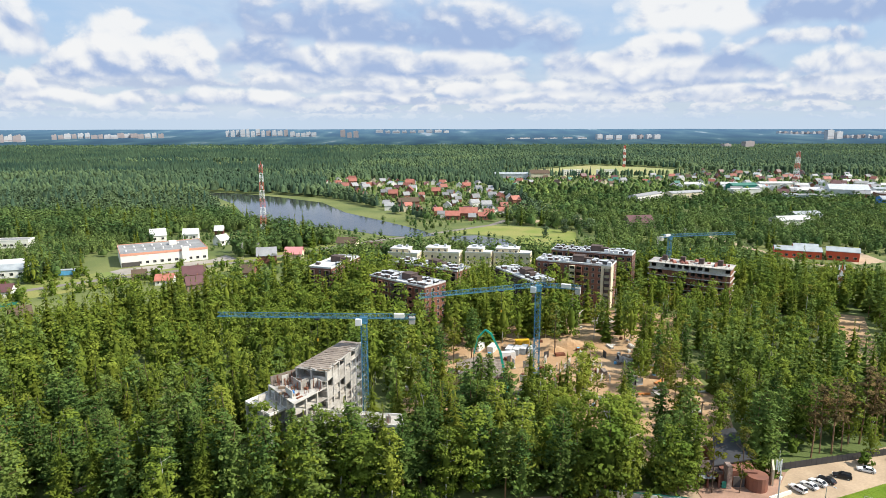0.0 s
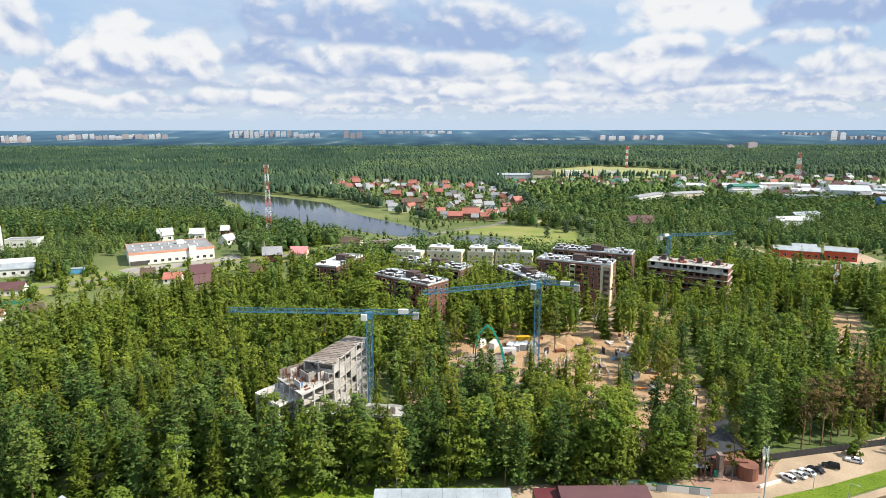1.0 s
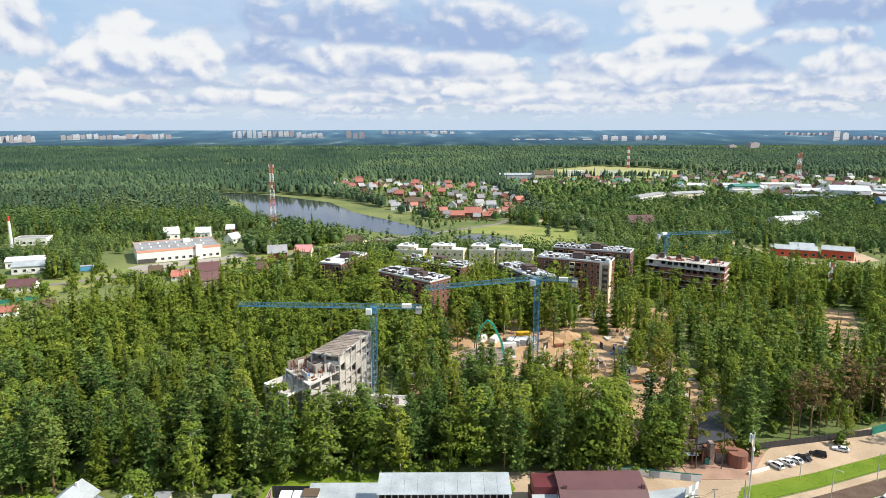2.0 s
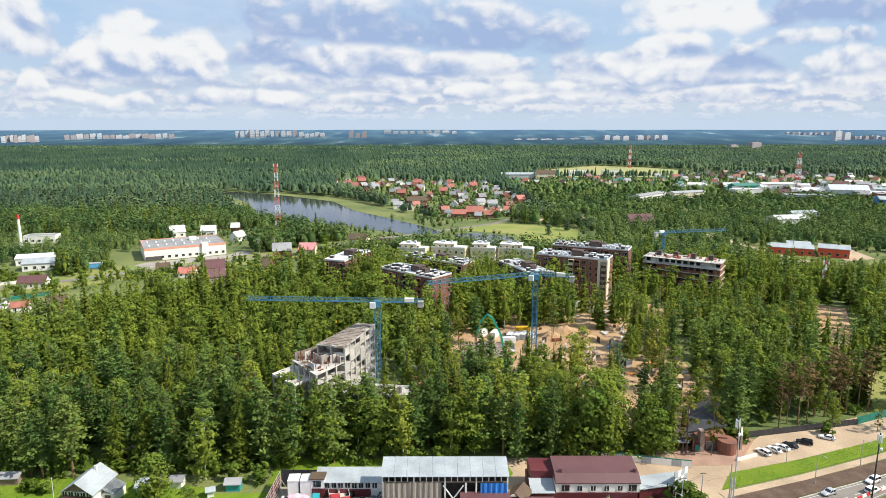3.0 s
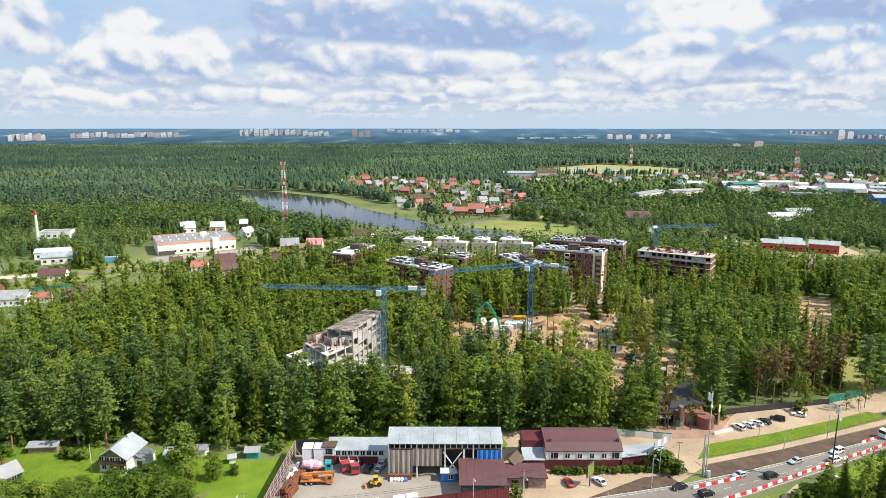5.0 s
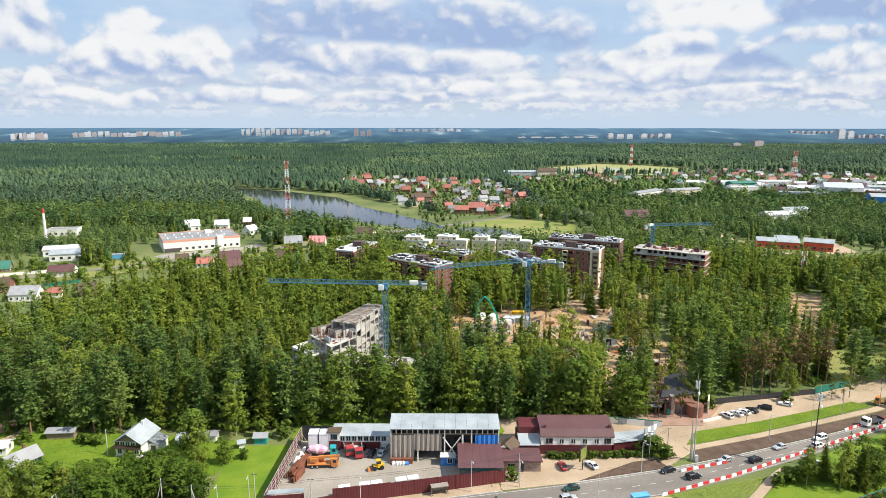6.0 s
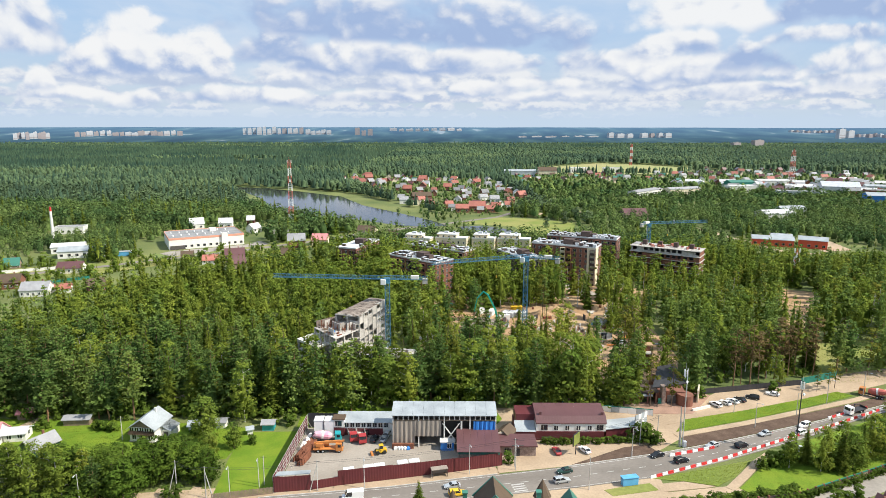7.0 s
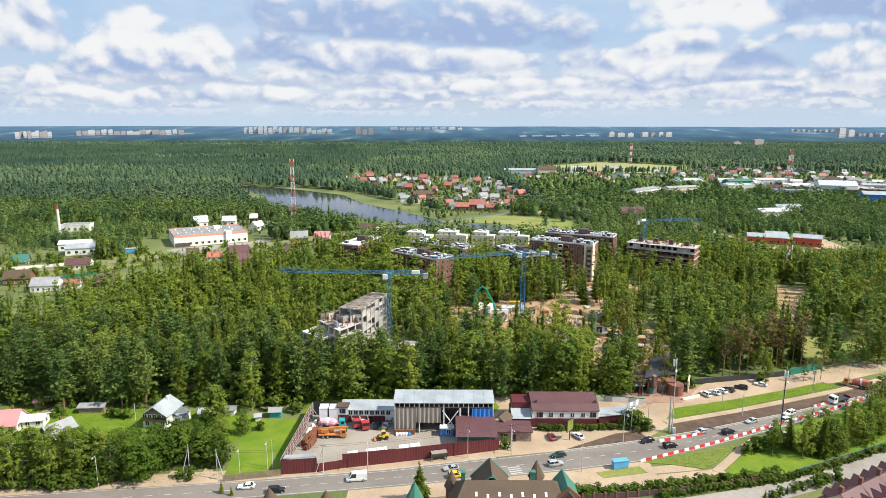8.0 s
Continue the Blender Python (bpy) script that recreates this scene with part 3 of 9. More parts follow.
sheet("lawn", [(79.6, 97.6), (92.6, 110.6), (112, 124), (170, 152), (175, 138), (134, 112.6), (113, 103.2), (94, 95.8), (82.7, 94.4)], 0.18, "lawn", "green verge with young trees", "grass")
sheet("ground", [(58, 99.6), (66, 101.0), (73.6, 98.8), (71.9, 98.2), (58.6, 96.0)], 0.17, "dust", "trodden sandy patch beside the path", "sandy ground")
sheet("pavement", shifted([(77, 97.4), (84, 104.2), (90.1, 110.6), (96, 115.4)], 1.2) + list(reversed(shifted([(77, 97.4), (84, 104.2), (90.1, 110.6), (96, 115.4)], -1.2))), 0.22, "dust", "short pale path to the road", "footpath")
sheet("road", [(36, 79.6), (61.6, 84.4), (80.5, 89.2), (96.3, 94.2), (115, 102.8), (133.5, 110.8), (170, 127), (200, 139.6), (204, 131), (136, 104.6), (120, 98), (101, 89), (84.8, 83), (60, 77.4), (40, 73)], 0.10, "far_road",
      "pale estate street behind the hedge", "street")
sheet("pavement", [(-213, 408), (-200, 398), (-141, 448), (-154, 462), (-160, 446), (-209, 417)], 0.12, "far_road", "pale concrete apron before the white hall", "apron")
sheet("pavement", [(71, 318), (84, 312), (88, 294), (77, 290)], 0.10, "concrete_yard", "pale concrete apron below the brick block", "apron")
sheet("ground", [(160, 226), (172, 226), (214, 300), (200, 308), (176, 262)], 0.06, "sand", "sandy clearing at the forest's edge", "sandy ground")
sheet("road", strip(shifted([(236, 540), (242, 513), (246, 479), (252, 462), (259, 422), (300, 400)], 3.0), shifted([(236, 540), (242, 513), (246, 479), (252, 462), (259, 422), (300, 400)], -3.0)), 0.08, "dust", "dusty track between trees and sheds", "track")
sheet("ground", [(322, 470), (316, 428), (290, 420), (296, 452)], 0.06, "dust", "dusty yard beside the red sheds", "yard")
sheet("ground", [(100, 620), (152, 636), (154, 650), (104, 636)], 0.07, "dust", "bare pale yard beyond the meadow", "yard")
for gate in ([(-75.5, 88.8), (-74.6, 96.6), (-72.2, 96.6), (-71.5, 89.2)], [(-66.6, 90.0), (-65.6, 97.6), (-63.4, 97.6), (-62.6, 90.4)]):
    sheet("drive", gate, 0.16, "dust", "short sandy drive to a garden gate", "drive")
sheet("path", [(-141, 118), (-132, 139), (-129.5, 139), (-137, 117)], 0.12, "dust", "trodden garden path", "path")
# ---- trees ----
def leafy(pts, rng, size, flat=0.5, out_from=None):
    """Bent two-triangle leaf clumps round given points."""
    n = len(pts)
    nrm = rng.normal(size=(n, 3)) * 0.55
    nrm[:, 2] += flat
    if out_from is not None:
        nrm += 1.3 * out_from
    nrm /= np.linalg.norm(nrm, axis=1)[:, None]
    a = np.cross(nrm, rng.normal(size=(n, 3)))
    a /= np.linalg.norm(a, axis=1)[:, None]
    b = np.cross(nrm, a)
    s = (size * rng.uniform(0.6, 1.35, n))[:, None]
    k = rng.uniform(0.45, 0.8, n)[:, None]
    v = np.stack([pts - a * s, pts - b * s * k - nrm * s * 0.25, pts + a * s, pts + b * s * k - nrm * s * 0.25], 1).reshape(-1, 3)
    i = np.arange(n)[:, None] * 4
    f = np.concatenate([i + np.array([[0, 1, 2]]), i + np.array([[0, 2, 3]])], 0)
    return v, f


def joined(pieces):
    vs, fs, n = [], [], 0
    for v, f in pieces:
        vs.append(v), fs.append(f + n)
        n += len(v)
    return np.concatenate(vs), np.concatenate(fs)


def spruce_crown(seed, h, whorls, boughs, fine=True):
    rng = np.random.default_rng(seed)
    pieces = []
    for w in range(whorls):
        k = (w + 0.35) / whorls
        z = h * (0.05 + 0.94 * k)
        reach = h * 0.158 * (1 - k) ** 0.80 + 0.22
        m = max(3, int(boughs * (0.55 + 0.45 * (1 - k))))
        for a in rng.uniform(0, 2 * math.pi) + np.arange(m) * 2 * math.pi / m + rng.normal(size=m) * 0.25:
            L = reach * rng.uniform(0.65, 1.18)
            out = np.array([math.cos(a), math.sin(a), 0])
            side = np.array([-out[1], out[0], 0])
            zz = z + rng.normal() * 0.02 * h
            droop = L * rng.uniform(0.30, 0.62)
            wd = L * rng.uniform(0.24, 0.38)
            root = np.array([0, 0, zz])
            mid = out * L * 0.55 + [0, 0, zz - droop * 0.55]
            tip = out * L + [0, 0, zz - droop * 0.85]
            if fine:
                w = wd * 0.36
                v, f = [root + [0, 0, 0.08 * L], mid + side * w, tip, mid - side * w], [[0, 1, 2], [0, 2, 3]]
                for q, r in ((0.28, 1.0), (0.55, 1.05), (0.80, 0.75)):
                    spot = root * (1 - q) + tip * q + [0, 0, 0.10 * L * (1 - q)]
                    for sgn in (-1, 1):
                        ln = wd * r * rng.uniform(0.8, 1.35)
                        end = spot + side * sgn * ln + out * ln * rng.uniform(0.3, 0.8) - [0, 0, ln * rng.uniform(0.15, 0.55)]
                        b = len(v)
                        v += [spot - out * 0.13 * L, spot + out * 0.13 * L, end]
                        f.append([b, b + 1, b + 2] if sgn > 0 else [b + 1, b, b + 2])
                v, f = np.array(v), np.array(f)
            else:
                v = np.array([root + [0, 0, 0.12 * L], mid + side * wd * 1.05 - [0, 0, wd * 0.5], tip, mid - side * wd * 1.05 - [0, 0, wd * 0.5]])
                f = np.array([[0, 1, 2], [0, 2, 3]])
            pieces.append((v, f))
    top = np.array([[0.25, 0, h * 0.93], [-0.15, 0.22, h * 0.93], [-0.15, -0.22, h * 0.93], [0, 0, h * 1.02]])
    pieces.append((top, np.array([[0, 1, 3], [1, 2, 3], [2, 0, 3]])))
    pieces.append(core(h * 0.48, h * 0.38, h * 0.075, seed, True))
    return joined(pieces)


def pine_crown(seed, h, low, wide, levels=14, arms=5, per=4, size=0.40):
    """Tiers of boughs, each carrying flat plates of needles, under a rounded top."""
    rng = np.random.default_rng(seed)
    pieces = []
    for level in range(levels):
        k = (level + 0.4) / levels
        z = h * (low + (0.99 - low) * k)
        reach = h * wide * (1.04 * (1 - k) ** 0.62 + 0.10) * (0.72 if k < 0.12 else 1.0)
        m = max(3, arms - (k > 0.8))
        for a in rng.uniform(0, 6.28) + np.arange(m) * 6.28 / m + rng.normal(size=m) * 0.3:
            out = np.array([math.cos(a), math.sin(a), 0.0])
            L = reach * rng.uniform(0.55, 1.2)
            rise = L * rng.uniform(-0.12, 0.30)
            for q in (0.42, 0.72, 1.0):
                c = out * L * q + [0, 0, z + rise * q * q + rng.normal() * 0.012 * h]
                pts = c + rng.normal(size=(per, 3)) * np.array([0.26, 0.26, 0.09]) * (0.6 + 0.5 * L)
                pieces.append(leafy(pts, rng, size * (0.85 + 0.12 * L), 1.0))
    pieces.append(core(h * (0.5 + low * 0.5) - 0.05 * h, h * (1 - low) * 0.40, wide * h * 0.42, seed, True))
    return joined(pieces)


def core(mid, half, wide, seed, cone=False):
    """The shaded inner body of a crown, seen only through its gaps."""
    rng = np.random.default_rng(seed)
    n = 7
    rows = ((-0.9, 0.35), (-0.3, 0.9), (0.4, 0.75), (0.95, 0.1)) if not cone else ((-1.0, 1.0), (-0.3, 0.66), (0.4, 0.3), (0.95, 0.03))
    v = np.array([[math.cos(6.2832 * i / n + k) * r * wide, math.sin(6.2832 * i / n + k) * r * wide, mid + t * half] for k, (t, r) in enumerate(rows) for i in range(n)])
    v[:, :2] *= rng.uniform(0.75, 1.15, (len(v), 1))
    f = []
    for k in range(3):
        for i in range(n):
            j = (i + 1) % n
            f += [[k * n + i, k * n + j, (k + 1) * n + j], [k * n + i, (k + 1) * n + j, (k + 1) * n + i]]
    return v, np.array(f)


def clump_crown(seed, h, lobes, per, size, low, wide, shape="egg", filled=0.62, lobe=1.0):
    """Leaf clumps gathered in lobes; low: where the crown begins, wide: its half-width, both as parts of the height."""
    rng = np.random.default_rng(seed)
    pieces = []
    mid = h * (low + 1) / 2
    half = h * (1 - low) / 2
    for _ in range(lobes):
        t = rng.uniform(-0.95, 0.95)
        if shape == "egg":
            r = math.sqrt(max(0.0, 1 - t * t)) * (1 - 0.22 * t)
        elif shape == "flat":
            r = (1 - abs(t) ** 3) * (0.8 + 0.25 * rng.normal())
        else:
            r = (1 - max(t, -0.75)) * 0.55 + 0.12
        a, q = rng.uniform(0, 2 * math.pi), rng.uniform(0.35, 0.95)
        c = np.array([math.cos(a) * r * q * wide * h, math.sin(a) * r * q * wide * h, mid + t * half])
        rad = h * wide * lobe * rng.uniform(0.26, 0.46) * (1.25 if shape == "flat" else 1.0)
        d = rng.normal(size=(per, 3))
        d /= np.linalg.norm(d, axis=1)[:, None]
        d[:, 2] = np.abs(d[:, 2]) * np.where(rng.uniform(size=per) < 0.75, 1, -0.6)
        pts = c + d * rad * rng.uniform(0.65, 1.05, per)[:, None] * np.array([1, 1, 0.34 if shape == "flat" else 0.8])
        outward = d + 0.8 * (c - [0, 0, mid]) / max(np.linalg.norm(c - [0, 0, mid]), 1e-3)
        pieces.append(leafy(pts, rng, size, 0.9 if shape == "flat" else 0.4, outward))
    if filled:
        pieces.append(core(mid - 0.10 * half, half * 0.62, wide * h * filled * 0.82, seed))
    return joined(pieces)


def array_mesh(name, v, f, mats):
    me = bpy.data.meshes.new(name)
    v, f = np.asarray(v, np.float32), np.asarray(f, np.int32)
    me.vertices.add(len(v))
    me.vertices.foreach_set("co", v.ravel())
    me.loops.add(f.size)
    me.loops.foreach_set("vertex_index", f.ravel())
    me.polygons.add(len(f))
    me.polygons.foreach_set("loop_start", np.arange(0, f.size, 3, dtype=np.int32))
    for m in mats:
        me.materials.append(m)
    me.update(calc_edges=True)
    return me


def trunk_mesh(seed, h, r, mat, limbs=0, lean=0.02, limb_from=0.4, limb_reach=0.16):
    rng = random.Random(seed)
    mb = MB()
    pts = [Vector((rng.gauss(0, lean) * h * k, rng.gauss(0, lean) * h * k, h * k)) for k in (0, 0.35, 0.7, 0.96)]
    pts[0] = Vector((0, 0, -0.2))
    for i in range(3):
        mb.tube(pts[i], pts[i + 1], r * (1 - 0.3 * i), r * (0.7 - 0.3 * i) + 0.03, 6, caps=False)
    for i in range(limbs):
        k = limb_from + (0.9 - limb_from) * i / limbs
        a = rng.uniform(0, 6.28)
        b = Vector((0, 0, h * k))
        mb.tube(b, b + Vector((math.cos(a), math.sin(a), 0.5)) * h * limb_reach * (1.1 - k * 0.5), r * 0.35, 0.04, 4, caps=False)
    return mb.mesh("trunk", M[mat])


KINDS = {}


def add_kind(kind, label, category, variants):
    KINDS[kind] = (label, category, variants)


def tree_variant(crown, leafmat, trunk):
    return array_mesh("crown", *crown, [M[leafmat]]), trunk


add_kind("spruce_tree", "dark green spruce with drooping layered boughs", "spruce",
         [tree_variant(spruce_crown(10 + i, 22.0, 24, 11), "spruce", trunk_mesh(i, 22, 0.26, "bark")) for i in range(5)])
add_kind("pine_tree", "tall pine with bare orange trunk and blue-green crown", "pine",
         [tree_variant(pine_crown(30 + i, 23.0, (0.06, 0.12, 0.22, 0.34, 0.10)[i], (0.19, 0.165, 0.17, 0.15, 0.205)[i], per=5), "pine",
                       trunk_mesh(30 + i, 23, 0.24, "pine_bark", 9, limb_from=0.38, limb_reach=0.13)) for i in range(5)])
add_kind("birch_tree", "light green birch with a slender white trunk", "birch",
         [tree_variant(clump_crown(50 + i, 20.0, 104, 14, 0.36, 0.05, (0.215, 0.18, 0.235, 0.20)[i], "egg", 0.36, 0.66), "birch",
                       trunk_mesh(50 + i, 20, 0.17, "birch_bark", 6, limb_from=0.3)) for i in range(4)])
add_kind("broadleaf_tree", "full green broadleaf tree with a rounded crown", "tree",
         [tree_variant(clump_crown(70 + i, 17.0, 104, 15, 0.42, 0.04, 0.30, "egg", 0.50, 0.70), "broad",
                       trunk_mesh(70 + i, 17, 0.24, "bark", 6, limb_from=0.3)) for i in range(4)])
add_kind("linden_tree", "dense dark green linden with a rounded crown", "linden",
         [tree_variant(clump_crown(80 + i, 12.0, 96, 16, 0.36, 0.03, 0.36, "egg", 0.54, 0.74), "linden",
                       trunk_mesh(80 + i, 12, 0.2, "bark", 6, limb_from=0.2)) for i in range(3)])
add_kind("sparse_tree", "thin half-bare tree with yellowish leaves", "tree",
         [tree_variant(clump_crown(90 + i, 21.0, 26, 18, 0.36, 0.25, 0.13, "egg", 0.0), "sparse",
                       trunk_mesh(90 + i, 21, 0.17, "bark", 9, limb_from=0.25)) for i in range(3)])
add_kind("withered_pine", "withered brown pine with a tall bare trunk", "pine",
         [tree_variant(clump_crown(97 + i, 22.0, 22, 16, 0.36, 0.40, 0.11, "flat", 0.0), "dry",
                       trunk_mesh(97 + i, 22, 0.2, "pine_bark", 12, limb_from=0.3, limb_reach=0.11)) for i in range(2)])
add_kind("willow_tree", "pale silvery willow with a broad crown", "willow",
         [tree_variant(clump_crown(101 + i, 14.0, 36, 20, 0.62, 0.05, 0.34, "egg"), "willow",
                       trunk_mesh(101 + i, 14, 0.3, "bark", 5, limb_from=0.2)) for i in range(2)])
add_kind("shrub", "bushy green garden shrub", "shrub",
         [tree_variant(clump_crown(110 + i, 4.0, 16, 18, 0.34, 0.0, 0.50, "egg"), "hedge",
                       trunk_mesh(110 + i, 2.4, 0.07, "bark", 4, limb_from=0.2)) for i in range(3)])
COUNT = {k: 0 for k in KINDS}


def plant(kind, x, y, k, rng, group="", wide=1.0):
    label, category, variants = KINDS[kind]
    crown, trunk = variants[COUNT[kind] % len(variants)]
    COUNT[kind] += 1
    m = Matrix.LocRotScale((x, y, 0.0), Euler((rng.gauss(0, 0.02), rng.gauss(0, 0.02), rng.uniform(0, 6.28))),
                           (k * wide * rng.uniform(0.98, 1.28), k * wide * rng.uniform(0.98, 1.28), k))
    root = thing(kind, label, category, m, group)
    part("trunk", trunk, None, root)
    part("crown", crown, None, root)


def inside(x, y, poly):
    hit, n = False, len(poly)
    for i in range(n):
        (x0, y0), (x1, y1) = poly[i], poly[i - 1]
        if (y0 > y) != (y1 > y) and x < (x1 - x0) * (y - y0) / (y1 - y0) + x0:
            hit = not hit
    return hit


def near_line(x, y, line, d):
    for (x0, y0), (x1, y1) in zip(line, line[1:]):
        dx, dy = x1 - x0, y1 - y0
        t = min(max(((x - x0) * dx + (y - y0) * dy) / (dx * dx + dy * dy), 0), 1)
        if math.hypot(x - x0 - t * dx, y - y0 - t * dy) < d:
            return True
    return False


# footprints kept free of trees: centre, half sizes, turn
FOOT = [(-34, 184, 17, 30, -20), (-24, 163.5, 18, 6, 0), (17, 224, 13, 15, 0), (56, 231, 16, 13, 0), (36, 214, 5, 5, 0), (-22, 193, 4, 4, 0),
        (75, 329, 24, 10, -27), (95, 361, 26, 10, -25), (139, 334, 24, 10, -33), (-55, 342, 10, 22, -20), (-12, 300, 22, 11, -42),
        (0, 340, 22, 10, -38), (46, 318, 9, 22, 22), (15, 412, 50, 12, 0), (76, 160, 16, 12, 0), (82, 180, 6, 10, 0)]
SHORE = [(-330, 900), (-265, 770), (-222, 665), (-152, 575), (-119, 538), (-79, 520), (-40, 466), (0, 447), (70, 440), (120, 455), (140, 560), (60, 620),
         (40, 640), (-10, 640), (-60, 720), (-130, 830), (-230, 905)]
SHEDS = [(215, 372), (335, 362), (350, 425), (308, 475), (225, 480)]
THICKET = [(-112, 208), (-64, 190), (-46, 200), (-36, 220), (-30, 262), (-46, 296), (-78, 312), (-112, 296), (-130, 250)]
CLUMP = [(3, 257), (44, 265), (64, 268), (62, 304), (20, 300), (4, 296)]
COTTAGES = [(-235, 470), (-150, 470), (-140, 562), (-225, 568)]
GARDENS = [(-420, 280), (-240, 352), (-238, 372), (-330, 420), (-420, 400)]
CREAM = [(-36, 370), (66, 366), (70, 404), (-36, 408)]
WEST = [(-460, 160), (-260, 185), (-182, 214), (-182, 240), (-175, 262), (-163, 284), (-136, 306), (-108, 330), (-84, 360), (-66, 425), (-60, 470), (-80, 485), (-150, 440),
        (-260, 360), (-460, 300)]
CLEAR = [[(71, 318), (84, 312), (90, 292), (76, 288)], [(-308, 384), (-256, 382), (-250, 412), (-290, 428)], LAKE, POND, FIELD, FAR_FIELD, YARD, LAWN,
         [(-150, 100), (-150, 135), (-100, 135), (-84, 137), (-60, 134), (-47, 134), (-47, 141), (64, 143), (70, 166), (92, 163), (142, 175), (180, 185), (205, 196), (300, 230), (300, 180), (100, 60), (-150, 60)],
         [(158, 222), (174, 224), (216, 302), (198, 310), (174, 262)], [(318, 474), (318, 426), (288, 418), (294, 454)], [(98, 606), (156, 622), (156, 652), (102, 638)],
         [(142, 170), (148, 188), (160, 212), (190, 216), (198, 188), (180, 172)],
         [(-236, 408), (-150, 436), (-146, 468), (-200, 492), (-250, 452)],
         [(-240, 372), (-150, 418), (-140, 450), (-240, 405)],
         [(-225, 310), (-176, 318), (-180, 352), (-230, 352)]]
VILLAGES = [[(-190, 1140), (80, 1030), (110, 700), (60, 632), (0, 640), (-40, 690), (-110, 850), (-170, 1000)],
            [(110, 960), (120, 1200), (240, 1180), (440, 1190), (575, 1330), (760, 1260), (900, 1100), (900, 820), (600, 800), (450, 860), (330, 960)],
            [(-130, 440), (-100, 470), (-30, 500), (-10, 470), (-60, 440), (-120, 415)],
            [(-352, 462), (-312, 462), (-312, 508), (-352, 512)]]
OPEN_LAND = [[(60, 440), (140, 420), (300, 395), (520, 420), (900, 640), (900, 820), (600, 800), (450, 860), (330, 960), (110, 960), (115, 700), (120, 600), (130, 560)]]


def blocked(x, y):
    for cx, cy, hx, hy, rz in FOOT:
        c, s = math.cos(radians(rz)), math.sin(radians(rz))
        u, v = (x - cx) * c + (y - cy) * s, -(x - cx) * s + (y - cy) * c
        if abs(u) < hx and abs(v) < hy:
            return True
    return any(inside(x, y, p) for p in CLEAR) or near_line(x, y, ROAD_L, 9) or near_line(x, y, [(236, 540), (246, 479), (259, 422)], 6)


def forest_kind(x, y, rng):
    """Which tree grows where: spruce and pine to the west, birch along the edge, mixed and thinned woods eastwards."""
    n = noise.noise((x / 45, y / 45, 1.7))
    r = rng.random()
    if inside(x, y, THICKET):
        return "broadleaf_tree" if r < 0.5 else "birch_tree" if r < 0.92 else "spruce_tree"
    if y < 162 and -45 < x < 66:
        return "birch_tree" if r < 0.38 else "pine_tree" if r < 0.66 else "spruce_tree" if r < 0.80 else "broadleaf_tree"
    if x < -45 and y < 196:
        return "pine_tree" if r < (0.68 if y < 168 else 0.42) + 0.3 * n else "spruce_tree" if r < 0.80 else "birch_tree" if r < 0.92 else "broadleaf_tree"
    if y > 390:
        return "spruce_tree" if r < 0.08 + 0.35 * n else "birch_tree" if r < 0.5 else "broadleaf_tree"
    if x < -40:
        return "spruce_tree" if r < 0.44 + 0.5 * n else "pine_tree" if r < 0.52 else "birch_tree" if r < 0.84 else "broadleaf_tree"
    if x > 95 and y < 235:
        return "pine_tree" if r < 0.42 else "spruce_tree" if r < 0.74 else "birch_tree" if r < 0.88 else "broadleaf_tree"
    if x > 50 and y < 300:
        return "sparse_tree" if r < 0.22 else "birch_tree" if r < 0.52 else "pine_tree" if r < 0.75 else "spruce_tree" if r < 0.9 else "broadleaf_tree"
    if 95 < x < 150 and y < 330:
        return "birch_tree" if r < 0.55 else "broadleaf_tree" if r < 0.8 else "spruce_tree"
    return "spruce_tree" if r < 0.38 + 0.4 * n else "birch_tree" if r < 0.70 else "broadleaf_tree" if r < 0.85 else "pine_tree"


HEIGHT = {"spruce_tree": (0.78, 1.18), "pine_tree": (0.78, 1.08), "birch_tree": (0.78, 1.15), "broadleaf_tree": (0.75, 1.2), "sparse_tree": (0.8, 1.1)}
LOW = {"spruce_tree": [spruce_crown(200 + i, 22.0, 19, 8, False) for i in range(4)],
       "pine_tree": [pine_crown(210 + i, 23.0, 0.16 + 0.06 * i, 0.15, 9, 4, 2, 0.68) for i in range(4)],
       "birch_tree": [clump_crown(220 + i, 20.0, 30, 9, 0.58, 0.06, 0.195, "egg", 0.46) for i in range(4)],
       "broadleaf_tree": [clump_crown(230 + i, 17.0, 28, 9, 0.64, 0.04, 0.26, "egg", 0.54) for i in range(4)],
       "sparse_tree": [clump_crown(240 + i, 21.0, 14, 9, 0.6, 0.25, 0.14, "egg", 0.0) for i in range(4)]}
LOWMAT = {"spruce_tree": "spruce", "pine_tree": "pine", "birch_tree": "birch", "broadleaf_tree": "broad", "sparse_tree": "sparse"}


def placed(base, items):
    """Copies of base crowns, joined: items of (variant, x, y, scale, turn)."""
    pieces = []
    for i, x, y, k, a, *wider in items:
        v, f = base[i]
        w = k * (wider[0] if wider else 1.0)
        c, s = math.cos(a) * w, math.sin(a) * w
        pieces.append((np.stack([v[:, 0] * c - v[:, 1] * s + x, v[:, 0] * s + v[:, 1] * c + y, v[:, 2] * k], 1), f))
    return joined(pieces)


